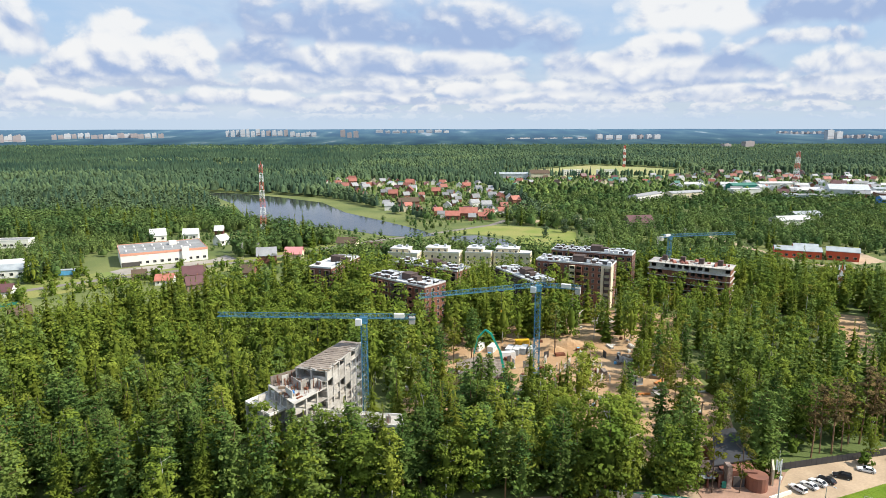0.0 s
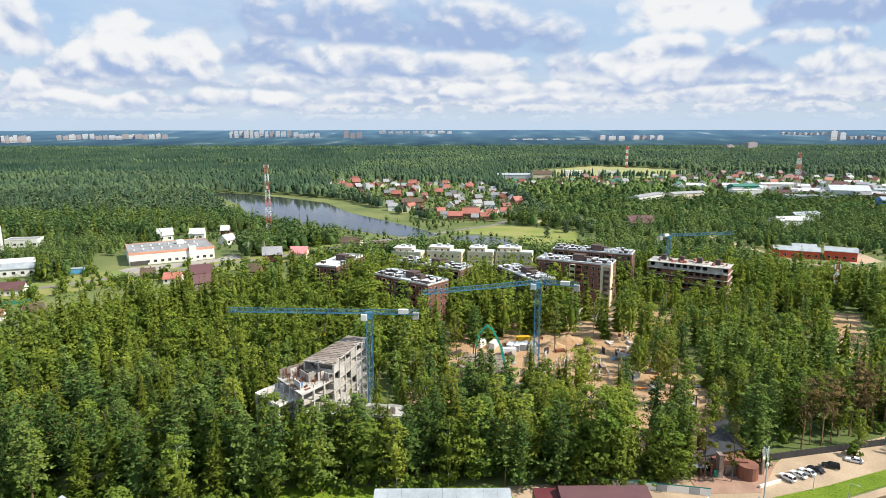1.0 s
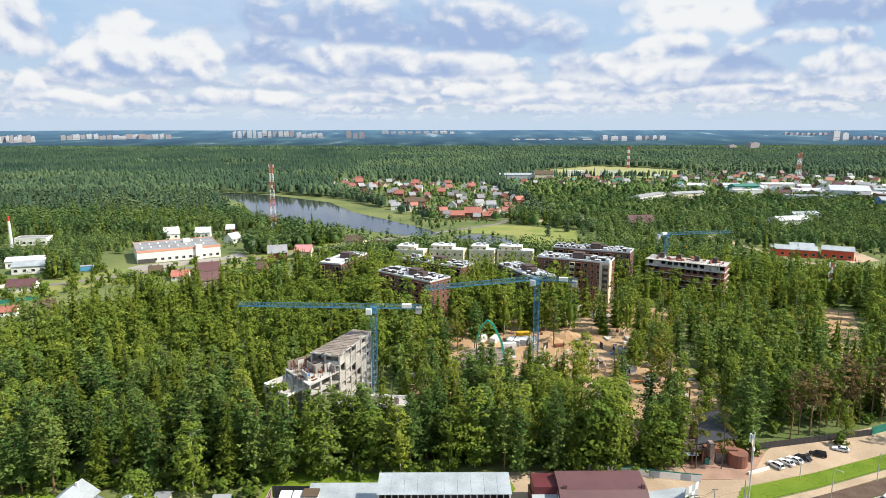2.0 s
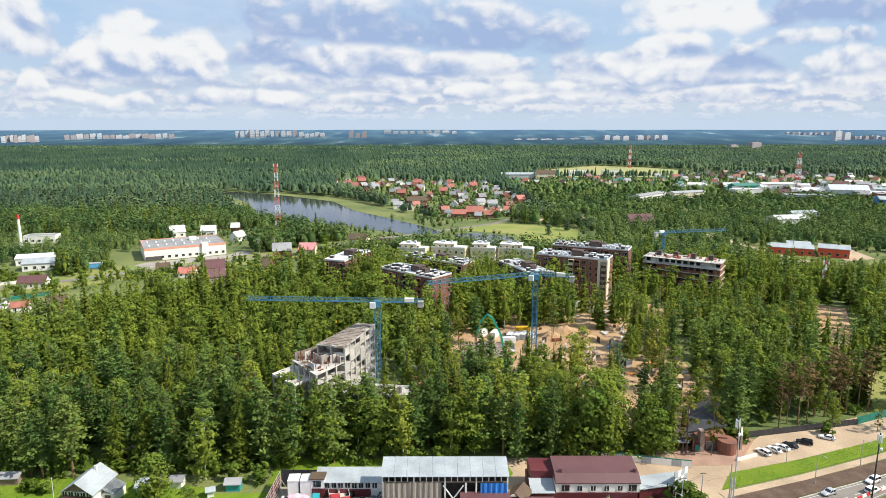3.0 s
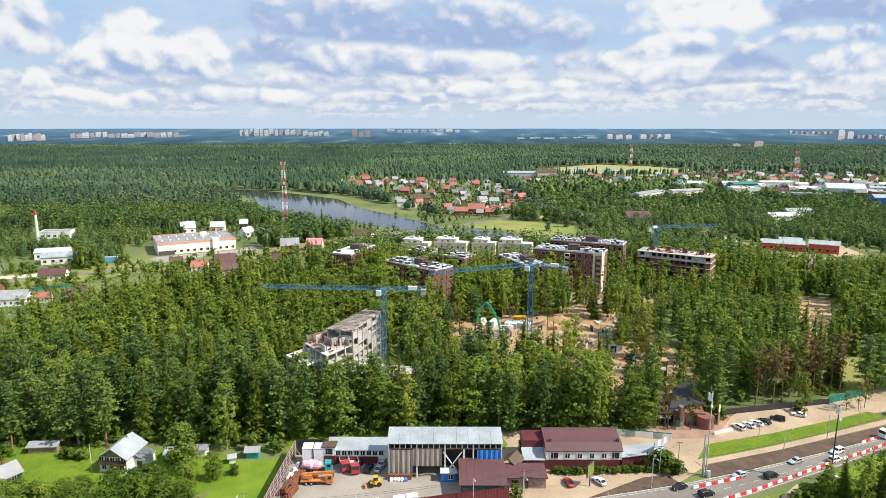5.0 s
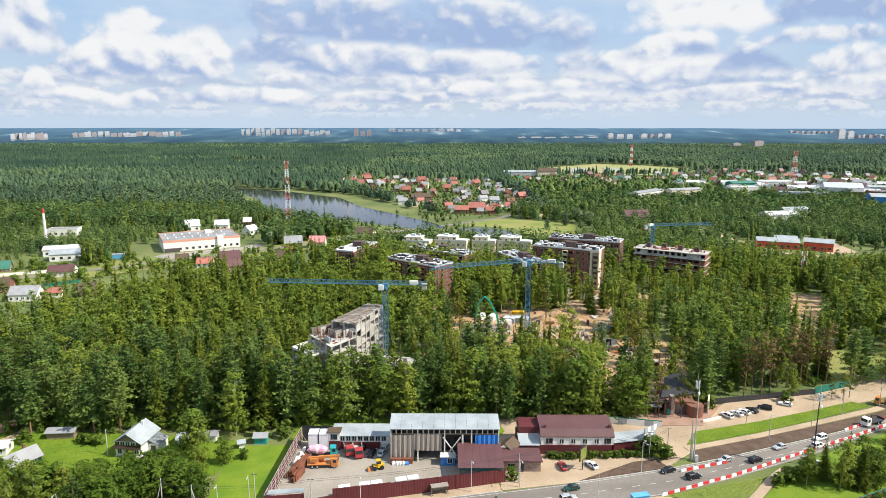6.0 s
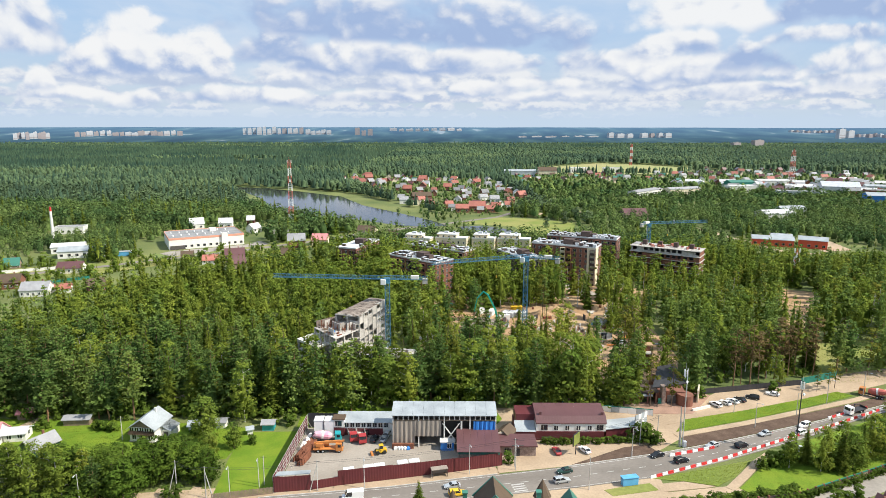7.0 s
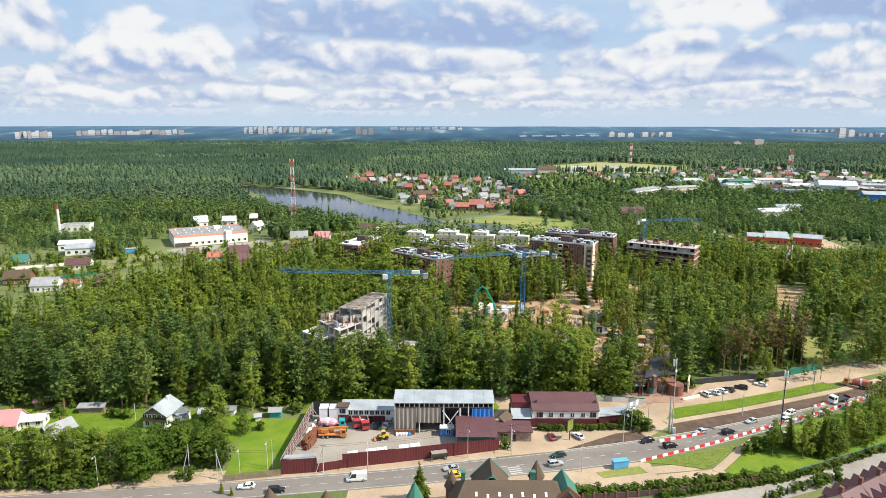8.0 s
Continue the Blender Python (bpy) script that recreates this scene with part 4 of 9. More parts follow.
def round_crown(seed, wide, tall, leaves, size):
    """A lumpy rounded crown seen from afar: an inner body with leaf clumps standing proud of it."""
    r = np.random.default_rng(seed)
    n = 7
    rows = ((0.22, 0.92), (0.58, 1.0), (0.86, 0.58))
    v = np.array([[math.cos(6.2832 * (i + 0.5 * k) / n) * q, math.sin(6.2832 * (i + 0.5 * k) / n) * q, z] for k, (z, q) in enumerate(rows) for i in range(n)] + [[0, 0, 1.0]])
    faces = [[k * n + i, k * n + (i + 1) % n, (k + 1) * n + i] for k in range(2) for i in range(n)]
    faces += [[k * n + (i + 1) % n, (k + 1) * n + (i + 1) % n, (k + 1) * n + i] for k in range(2) for i in range(n)]
    faces = np.array(faces + [[2 * n + i, 2 * n + (i + 1) % n, 3 * n] for i in range(n)])
    v[:, :2] *= r.uniform(0.62, 1.30, (len(v), 1)) * wide
    v[:, 2] *= r.uniform(0.84, 1.12, len(v)) * tall
    d = r.normal(size=(leaves, 3))
    d[:, 2] = np.abs(d[:, 2])
    d /= np.linalg.norm(d, axis=1)[:, None]
    spots = d * np.array([wide * 1.0, wide * 1.0, v[:, 2].max() * 0.55]) * r.uniform(0.85, 1.08, (leaves, 1)) + [0, 0, v[:, 2].max() * 0.45]
    return joined([(v * 0.66, faces), leafy(spots, r, size, 0.3, d)])


def build_forest():
    rng = random.Random(11)
    single, mass, mid = [], {k: [] for k in LOW}, []
    trunks = MB()
    y = 132.0
    while y < 640:
        step = 7.1 if y < 186 else 6.6 if y < 300 else 6.8 if y < 420 else 7.4
        half = 0.74 * (y + 66) + 20
        x = -half
        while x < half:
            px, py = x + rng.uniform(-0.48, 0.48) * step, y + rng.uniform(-0.48, 0.48) * step
            x += step
            if blocked(px, py):
                continue
            low = any(inside(px, py, p) for p in (SHORE, WEST, SHEDS, CREAM, GARDENS, COTTAGES))
            if low and rng.random() > (0.85 if px > 100 else 0.72 if px < -90 else 0.50):
                continue
            village = any(inside(px, py, p) for p in VILLAGES)
            open_ = any(inside(px, py, p) for p in OPEN_LAND)
            if village and rng.random() > 0.26:
                continue
            if open_ and rng.random() > 0.80:
                continue
            if 106 < px < 152 and 160 < py < 236 and rng.random() < 0.24:
                continue
            clump = inside(px, py, CLUMP)
            if inside(px, py, SITE) and not clump and rng.random() > (0.40 if py < 200 and px > 50 else 0.52 if px > 62 and py > 262 else 0.40 if px > 74 and py > 205 else 0.08 if px > 24 and py > 204 else 0.10 if py > 250 else 0.34):
                continue
            kind = "broadleaf_tree" if (village or open_) and rng.random() < 0.75 else forest_kind(px, py, rng)
            if clump:
                kind = rng.choice(("broadleaf_tree", "birch_tree", "spruce_tree", "birch_tree"))
            elif inside(px, py, SITE):
                kind = rng.choice(("pine_tree", "sparse_tree", "birch_tree", "spruce_tree"))
            lo, hi = HEIGHT[kind]
            k = rng.uniform(lo, hi) * (0.46 if village else 0.70 if open_ else 1.0)
            if 215 < py < 345 and px < 64:
                k *= 1.22 if -78 < px < 10 and py > 262 else 1.10
            if px < -214 and 396 < py < 520:
                k *= 0.6
            if low:
                kind, k = rng.choice(("broadleaf_tree", "birch_tree")), rng.uniform(0.18, 0.46)
            if 95 < px < 175 and 250 < py < 326:
                k *= 0.78
            if inside(px, py, THICKET) and kind != "spruce_tree":
                k *= rng.uniform(0.60, 0.95)
            if 225 < px < 325 and 330 < py < 480:
                k = min(k, max(5.0, 92 - 0.2 * (py + 34)) / 21)
            if -60 < px < 64 and py < 162:
                k *= 1.08
            near = py < 186 or (inside(px, py, SITE) and py < 250)
            if near and COUNT[kind] + sum(1 for s in single if s[0] == kind) < 280:
                single.append((kind, px, py, k))
            else:
                (mid if py > 375 and kind in ("birch_tree", "broadleaf_tree") else mass[kind]).append((rng.randrange(4), px, py, k, rng.uniform(0, 6.28), 1.0 if py < 300 or kind == "spruce_tree" else 1.12))
                if kind in ("pine_tree", "birch_tree", "sparse_tree") and py < 330:
                    trunks.tube((px, py, -0.1), (px, py, 15 * k), 0.2 * k, 0.1, 4, mi=0 if kind == "pine_tree" else 1, caps=False)
        y += step
    for kind, items in mass.items():
        ob = new("forest_crowns", array_mesh("forest_crowns", *placed(LOW[kind], items), [M[LOWMAT[kind]]]))
        tagged(ob, "dense mixed forest of %s" % KINDS[kind][0].split(" with")[0], "forest", kind="stuff")
    base = [round_crown(250 + i, w, h, 50, 1.02) for i, (w, h) in enumerate(((4.6, 14.5), (5.4, 13), (4.0, 17), (4.6, 15.5)))]
    ob = new("woodland_crowns", array_mesh("woodland_crowns", *placed(base, mid), [M["mid_leaf"]]))
    tagged(ob, "rounded green broadleaf woodland round the lake", "woodland", kind="stuff")
    ob = new("forest_trunks", trunks.mesh("forest_trunks", [M["pine_bark"], M["birch_bark"]]))
    tagged(ob, "slender bare trunks standing in the forest", "tree trunks", kind="stuff")
    return single


def build_far_forest():
    """Crowns of the woods beyond the lake and villages, thinning out to coarse clumps."""
    rng = random.Random(23)
    leafed, coarse = [], []
    six = np.array([[k * 6 + i, k * 6 + (i + 1) % 6, 6 + (i + 1) % 6] if k == 0 else [6 + i, 6 + (i + 1) % 6, 12] for k in range(2) for i in range(6)] + [[i, 6 + (i + 1) % 6, 6 + i] for i in range(6)])
    small = np.array([[math.cos(1.0472 * i + k) * q, math.sin(1.0472 * i + k) * q, z] for k, (z, q) in enumerate(((0.25, 1.0), (0.75, 0.78))) for i in range(6)] + [[0, 0, 1.0]])
    for i in range(6):
        r = np.random.default_rng(700 + i)
        full = round_crown(300 + i, (4.4, 5.2, 6.6, 7.2, 4.8, 6.0)[i], (18, 16.5, 15, 14, 18.5, 16)[i], 17, 1.9)
        leafed.append(full)
        w = small * np.array([(4.4, 5.2, 6.6, 7.2, 4.8, 6.0)[i]] * 2 + [(18, 16.5, 15, 14, 18.5, 16)[i]])
        w[:, :2] *= r.uniform(0.65, 1.25, (13, 1))
        coarse.append((w, six))
    spire = []
    for i in range(4):
        r = np.random.default_rng(740 + i)
        v = np.array([[math.cos(1.2566 * q) * 2.9, math.sin(1.2566 * q) * 2.9, 4.0] for q in range(5)] + [[0, 0, 18.0 + i]])
        v[:5] *= r.uniform(0.75, 1.25, (5, 1))
        spire.append((v, np.array([[q, (q + 1) % 5, 5] for q in range(5)])))
    variants = leafed + coarse + spire
    items = {"far_leaf": [], "far_spruce": [], "mid_leaf": []}
    y = 560.0
    while y < 3020:
        step = 7.8 if y < 900 else 9.4 if y < 1500 else 11.5 if y < 2200 else 14.5
        half = 0.74 * (y + 66) + 40
        x = -half
        while x < half:
            px, py = x + rng.uniform(-0.9, 0.9) * step, y + rng.uniform(-0.9, 0.9) * step
            x += step
            if py < 640 and abs(px) < 0.74 * (py + 66):
                continue
            if any(inside(px, py, p) for p in (LAKE, POND, FIELD, FAR_FIELD)) or near_line(px, py, ROAD_L, 10):
                continue
            village = any(inside(px, py, p) for p in VILLAGES)
            open_ = any(inside(px, py, p) for p in OPEN_LAND)
            if village and rng.random() > 0.52 or open_ and rng.random() > 0.80:
                continue
            if inside(px, py, SHORE):
                continue
            if noise.noise((px / 320, py / 160, 9.0)) > 0.48 and py > 1200:
                continue
            # spruce by noise; the extra at left imitates a cloud's shadow
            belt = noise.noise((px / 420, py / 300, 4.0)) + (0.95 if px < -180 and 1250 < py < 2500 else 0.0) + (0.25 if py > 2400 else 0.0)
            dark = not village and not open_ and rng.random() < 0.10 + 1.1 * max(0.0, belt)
            k = (rng.triangular(0.30, 1.05, 0.55) if open_ and not village else rng.triangular(0.74, 1.20, 0.95) * (0.46 if village else 0.92))
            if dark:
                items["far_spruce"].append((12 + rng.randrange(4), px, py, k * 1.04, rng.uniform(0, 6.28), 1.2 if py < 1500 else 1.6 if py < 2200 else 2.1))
            else:
                v = rng.randrange(2, 4) if village or open_ else rng.randrange(6)
                items["mid_leaf" if (village or open_) and py < 1150 else "far_leaf"].append((v + (0 if py < 860 else 6), px, py, k, rng.uniform(0, 6.28), rng.uniform(0.72, 1.0) * (1.0 if py < 1500 else 1.25 if py < 2200 else 1.5)))
        y += step
    for mat, label in (("far_leaf", "mixed green forest stretching to the horizon"), ("far_spruce", "dark far spruces, packed at left to imitate cloud shadow"), ("mid_leaf", "bushy light green trees between the villages")):
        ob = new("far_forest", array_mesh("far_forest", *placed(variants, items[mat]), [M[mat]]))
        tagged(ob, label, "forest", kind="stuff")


def build_undergrowth():
    """Bushes and saplings along the forest's edge and between its trunks."""
    rng = random.Random(31)
    base = [clump_crown(400 + i, 4.0, 9, 8, 0.42, 0.0, 0.5, "egg", 0.7) for i in range(4)]
    items = []
    for _ in range(2600):
        x, y = rng.uniform(-190, 150), 134 + 46 * rng.random() ** 1.6
        if blocked(x, y) or inside(x, y, SITE):
            continue
        items.append((rng.randrange(4), x, y, rng.uniform(0.5, 1.5), rng.uniform(0, 6.28)))
    ob = new("undergrowth", array_mesh("undergrowth", *placed(base, items[:380]), [M["hedge"]]))
    tagged(ob, "bushy green undergrowth along the forest edge", "undergrowth", kind="stuff")


def build_bushes():
    """Low bushes and young trees on the verges of the country road."""
    rng = random.Random(37)
    base = [clump_crown(430 + i, 4.0, 10, 9, 0.40, 0.0, 0.5, "egg", 0.6) for i in range(4)]
    items = []
    while len(items) < 150:
        a = rng.uniform(1.2, 6.8)
        (x0, y0), (x1, y1) = ROAD_L[int(a)], ROAD_L[int(a) + 1]
        k = math.hypot(x1 - x0, y1 - y0)
        d = rng.choice((-1, 1)) * rng.uniform(8, 30)
        x, y = x0 + (x1 - x0) * (a % 1) - (y1 - y0) / k * d, y0 + (y1 - y0) * (a % 1) + (x1 - x0) / k * d
        if inside(x, y, [(-214, 396), (-138, 446), (-150, 470), (-200, 490), (-240, 440)]):
            continue
        items.append((rng.randrange(4), x, y, rng.triangular(0.5, 2.6, 0.9), rng.uniform(0, 6.28)))
    ob = new("bushes", array_mesh("bushes", *placed(base, items), [M["hedge"]]))
    tagged(ob, "scattered green bushes along the country road", "bushes", kind="stuff")


build_bushes()
SINGLE_TREES = build_forest()
build_undergrowth()
build_far_forest()
_rng = random.Random(3)
for _k, _x, _y, _s in SINGLE_TREES:
    plant(_k, _x, _y, _s, _rng, "forest edge trees")
# ---- tower cranes ----
def lattice(mb, p, q, w, h, bays, tri=False, bar=0.13, leg=0.2):
    """A truss from p to q, w wide and h deep; tri: two chords below and one above."""
    p, q = Vector(p), Vector(q)
    a = (q - p).normalized()
    side = a.cross(Vector((0, 0, 1)))
    side = side.normalized() if side.length > 0.05 else Vector((1, 0, 0))
    top = side.cross(a)
    if tri:
        corners = [side * w / 2, -side * w / 2, top * h]
    else:
        corners = [side * w / 2 + top * h / 2, side * w / 2 - top * h / 2, -side * w / 2 - top * h / 2, -side * w / 2 + top * h / 2]
    n = len(corners)
    for c in corners:
        mb.beam(p + c, q + c, leg)
    for i in range(bays):
        b0, b1 = p.lerp(q, i / bays), p.lerp(q, (i + 1) / bays)
        for k in range(n):
            c0, c1 = corners[k], corners[(k + 1) % n]
            mb.beam(b0 + c0, b0 + c1, bar)
            mb.beam(b0 + (c0 if i % 2 else c1), b1 + (c1 if i % 2 else c0), bar)


def tower_crane(x, y, top, tip, tail, label, drop_tip=0.0):
    """Mast foot, jib height, jib tip and counter-jib end in the plan."""
    root = thing("tower_crane", label, "tower crane", pose(x, y, 0))
    tip, tail = Vector((tip[0] - x, tip[1] - y, top + drop_tip)), Vector((tail[0] - x, tail[1] - y, top))
    mast = MB()
    lattice(mast, (0, 0, 0), (0, 0, top - 1.6), 1.8, 1.8, int(top / 2.2), bar=0.11, leg=0.18)
    part("mast", mast, M["blue_steel"], root)
    part("footing", MB().box(0, 0, -0.3, 5, 5, 1.3).box(0, 0, 1.0, 2.4, 2.4, 0.6), M["concrete"], root, "concrete crane footing")
    part("slewing_ring", MB().tube((0, 0, top - 1.7), (0, 0, top - 0.9), 1.3, 1.3, 10).box(0, 0, top - 0.9, 2.2, 2.2, 1.3), M["blue_steel"], root)
    head = Vector((0, 0, top))
    jib = MB()
    lattice(jib, head, tip, 1.3, 1.35, int((tip - head).length / 2.1), True, 0.10, 0.15)
    part("jib", jib, M["blue_steel"], root)
    counter = MB()
    lattice(counter, head, tail, 1.5, 1.4, int((tail - head).length / 2.0), True, 0.11, 0.17)
    part("counter_jib", counter, M["blue_steel"], root)
    d = (tail - head).normalized()
    rz = math.degrees(math.atan2(d.y, d.x))
    e = tail - d * 1.2
    part("counterweight", MB().box(e.x, e.y, top - 1.7, 1.9, 1.5, 2.2, rz), M["concrete"], root, "white concrete counterweight block")
    e = tail - d * 5.2
    part("winch_box", MB().box(e.x, e.y, top + 0.2, 3.2, 1.4, 1.3, rz), M["white_wall"], root, "white winch housing")
    s = d.cross(Vector((0, 0, 1))) * 1.6
    cab = part("cab", MB().box(s.x - d.x * 1.4, s.y - d.y * 1.4, top - 1.9, 1.9, 1.3, 2.0, rz), M["white_paint"], root, "white glazed driver's cab")
    part("cab_window", MB().box(s.x - d.x * 2.37, s.y - d.y * 2.37, top - 1.2, 0.06, 1.1, 1.0, rz), M["glass"], cab)
    t = head.lerp(tip, 0.32)
    hook = MB().box(t.x, t.y, t.z - 0.7, 1.4, 1.2, 0.5, rz)
    part("trolley", hook, M["dark_metal"], root)
    part("hoist_rope", MB().beam(t - Vector((0, 0, 0.7)), t - Vector((0, 0, 7)), 0.08), M["dark_metal"], root)
    part("hook_block", MB().box(t.x, t.y, t.z - 7.9, 0.5, 0.3, 0.9, rz, taper=0.7), M["yellow_paint"], root)


tower_crane(-22.2, 192.1, 34.0, (-68.3, 192.9), (-5.8, 191.2), "blue tower crane beside the concrete shell", 0.6)
tower_crane(36.2, 213.2, 38.6, (-5.0, 201.0), (50.2, 208.6), "blue tower crane standing in the sandy site", -0.6)
tower_crane(130.5, 343.0, 33.5, (170.0, 350.0), (124.0, 340.0), "blue tower crane behind the unfinished brick block")


# ---- the concrete shell under construction ----
def storeys(block, pts, z0, n, hgt=3.1, seed=0, wall_share=0.35, spacing=4.2):
    """Open concrete storeys over a plan quadrilateral: slabs, columns and some wall panels, each a part of the block."""
    rng = random.Random(seed)
    c = Vector((sum(p[0] for p in pts) / len(pts), sum(p[1] for p in pts) / len(pts)))
    column = MB().box(0, 0, 0, 0.55, 0.55, hgt - 0.28).mesh("column", M["concrete"])
    for k in range(1, n + 1):
        part("floor_slab", MB().prism(pts, z0 + k * hgt - 0.28, z0 + k * hgt), M["concrete"], block)
    for k in range(n):
        z = z0 + k * hgt
        for i in range(len(pts)):
            a, b = Vector(pts[i]), Vector(pts[(i + 1) % len(pts)])
            a, b = a.lerp(c, 0.05), b.lerp(c, 0.05)
            m = max(1, round((b - a).length / spacing))
            rz = math.degrees(math.atan2(b.y - a.y, b.x - a.x))
            for j in range(m):
                p = a.lerp(b, j / m)
                part("column", column, None, block, at=pose(p.x, p.y, z, 0, 0, rz))
                if rng.random() < wall_share:
                    q = a.lerp(b, (j + 0.5) / m)
                    part("wall_panel", MB().box(q.x, q.y, z, (b - a).length / m - 0.6, 0.2, hgt * rng.choice((1, 1, 0.45)) - 0.3, rz), M["concrete"], block)
    part("stair_core", MB().box(c.x, c.y, z0, 3.6, 2.0, n * hgt - 0.3), M["concrete"], block)


def concrete_shell():
    root = thing("concrete_shell", "unfinished stepped concrete apartment shell with open floors", "unfinished building")
    spans = [("west_block", [(-54.0, 170.0), (-48.8, 177.5), (-38.0, 170.0), (-45.0, 161.5)], 5, 3.12, 1, 0.25),
             ("middle_block", [(-48.4, 173.7), (-40.5, 181.5), (-30.5, 172.5), (-38.0, 160.5)], 6, 3.25, 2, 0.30),
             ("tower_block", [(-40.6, 174.8), (-30.2, 198.2), (-23.6, 196.0), (-31.0, 171.4)], 8, 3.05, 3, 0.45),
             ("front_block", [(-38.5, 163.0), (-33.0, 171.0), (-9.5, 167.5), (-8.5, 160.5)], 4, 3.1, 4, 0.30)]
    for name, pts, n, h, seed, share in spans:
        b = part(name, MB().prism(pts, -0.2, 0.1), M["concrete"], root, "pale raw concrete block with open floors")
        storeys(b, pts, 0.1, n, h, seed=seed, wall_share=share)
    rng = random.Random(9)
    a, b_, c, d = [Vector(p) for p in [(-40.4, 175.0), (-30.2, 197.9), (-23.9, 195.8), (-31.2, 171.7)]]
    for i in range(17):
        k0, k1 = i / 17 + 0.006, (i + 1) / 17 - 0.006
        for j in range(4):
            j0, j1 = j / 4 + 0.008, (j + 1) / 4 - 0.008
            def q(u, v):
                return a.lerp(b_, u).lerp(d.lerp(c, u), v)
            z = 24.52 + rng.uniform(0, 0.12)
            p = [q(k0, j0), q(k1, j0), q(k1, j1), q(k0, j1)]
            part("shuttering_panel", MB().prism([(v.x, v.y) for v in p], 24.51, z + 0.06), M["deck"], root)
    # started walls and props on the middle roof
    props = MB()
    o, u, v = Vector((-47.9, 173.6)), Vector((7.9, 7.8)).normalized(), Vector((10.4, -13.2)).normalized()

    def started(s, t, length, along, hh, z, mat="concrete"):
        d0 = u if along == 0 else v
        c0 = o + u * s + v * t + d0 * length / 2
        part("started_wall", MB().box(c0.x, c0.y, z, length, 0.24, hh, math.degrees(math.atan2(d0.y, d0.x))), M[mat], root)

    for s, t, length, along, hh in ((0.3, 0.4, 10, 0, 2.6), (10.4, 0.4, 8, 1, 2.6), (5.5, 4.0, 6, 1, 2.4), (5.5, 8.5, 5, 0, 2.4), (1.0, 9.0, 4, 1, 2.2), (10.5, 10, 3.5, 1, 2.4), (3.0, 2.5, 2.4, 0, 2.7), (8.0, 11.0, 2.8, 0, 2.7)):
        started(s, t, length, along, hh, 19.6, "deck" if length > 7 else "concrete")
    for i in range(16):            # low walls on the two lower terraces
        started(rng.uniform(-6.5, -2.5), rng.uniform(0.5, 8.0), rng.uniform(1.5, 3.5), i % 2, rng.choice((0.5, 0.9, 2.2)), 15.7)
    for i in range(20):
        p = Vector((-37.0, 164.0)).lerp(Vector((-12.0, 161.6)), rng.random()) + Vector((0, rng.uniform(0.3, 5.0)))
        part("started_wall", MB().box(p.x, p.y, 12.5, rng.uniform(1.2, 3.2), 0.24, rng.choice((0.5, 1.0, 2.0, 2.6)), rng.choice((-13, 77))), M["concrete"], root)
    for i in range(70):
        c0 = o + u * rng.uniform(0.5, 10.0) + v * rng.uniform(0.5, 14.5)
        props.tube((c0.x, c0.y, 19.6), (c0.x, c0.y, 19.6 + rng.uniform(0.8, 3.2)), 0.09, 0.09, 4)
    for i in range(60):
        p = Vector((-37.0, 164.0)).lerp(Vector((-12.0, 161.6)), rng.random()) + Vector((0, rng.uniform(0.3, 5.0)))
        props.tube((p.x, p.y, 12.5), (p.x, p.y, 12.5 + rng.uniform(0.6, 2.2)), 0.07, 0.07, 4)
    for i in range(22):
        c0 = o + u * rng.uniform(0.5, 9.6) + v * rng.uniform(0.5, 14.0)
        part("formwork_stack", MB().box(c0.x, c0.y, 19.6, rng.uniform(0.8, 2.4), rng.uniform(0.5, 1.2), rng.uniform(0.2, 0.7), rng.uniform(0, 90)), M[rng.choice(("wood", "rust", "deck", "blue_paint"))], root)
    for i in range(26):            # slab edges left ragged with boards
        e0, e1 = ((a, d), (d, c))[i % 2]
        p = e0.lerp(e1, rng.random())
        part("edge_board", MB().box(p.x, p.y, 24.62, rng.uniform(1.5, 3.0), rng.uniform(0.2, 0.5), 0.12, rng.uniform(-40, 40)), M[rng.choice(("wood", "concrete"))], root)
    part("steel_props", props, M["rust"], root)
    # scaffold beside the tower block
    sc = MB()
    foot, end = Vector((-26.2, 186.0)), Vector((-23.0, 196.4))
    way = Vector((end.y - foot.y, foot.x - end.x)).normalized()
    for i in range(6):
        p = foot.lerp(end, i / 5)
        for d0 in (0.15, 0.95):
            sc.beam((p.x + way.x * d0, p.y + way.y * d0, 0), (p.x + way.x * d0, p.y + way.y * d0, 22), 0.06)
        for z in range(2, 22, 2):
            sc.beam((p.x + way.x * 0.15, p.y + way.y * 0.15, z), (p.x + way.x * 0.95, p.y + way.y * 0.95, z), 0.05)
    for z in range(2, 22, 2):
        for d0 in (0.15, 0.95):
            sc.beam((foot.x + way.x * d0, foot.y + way.y * d0, z), (end.x + way.x * d0, end.y + way.y * d0, z), 0.05)
    part("scaffold", sc, M["grey_metal"], root, "grey tube scaffolding")
    par = MB()
    for pts, z in ((spans[0][1], 15.7), (spans[3][1], 12.5)):
        for i in range(4):
            p, q = pts[i], pts[(i + 1) % 4]
            par.beam((p[0], p[1], z + 0.35), (q[0], q[1], z + 0.35), 0.22, 0.7)
    part("parapet", par, M["white_wall"], root, "white parapet upstand")


concrete_shell()


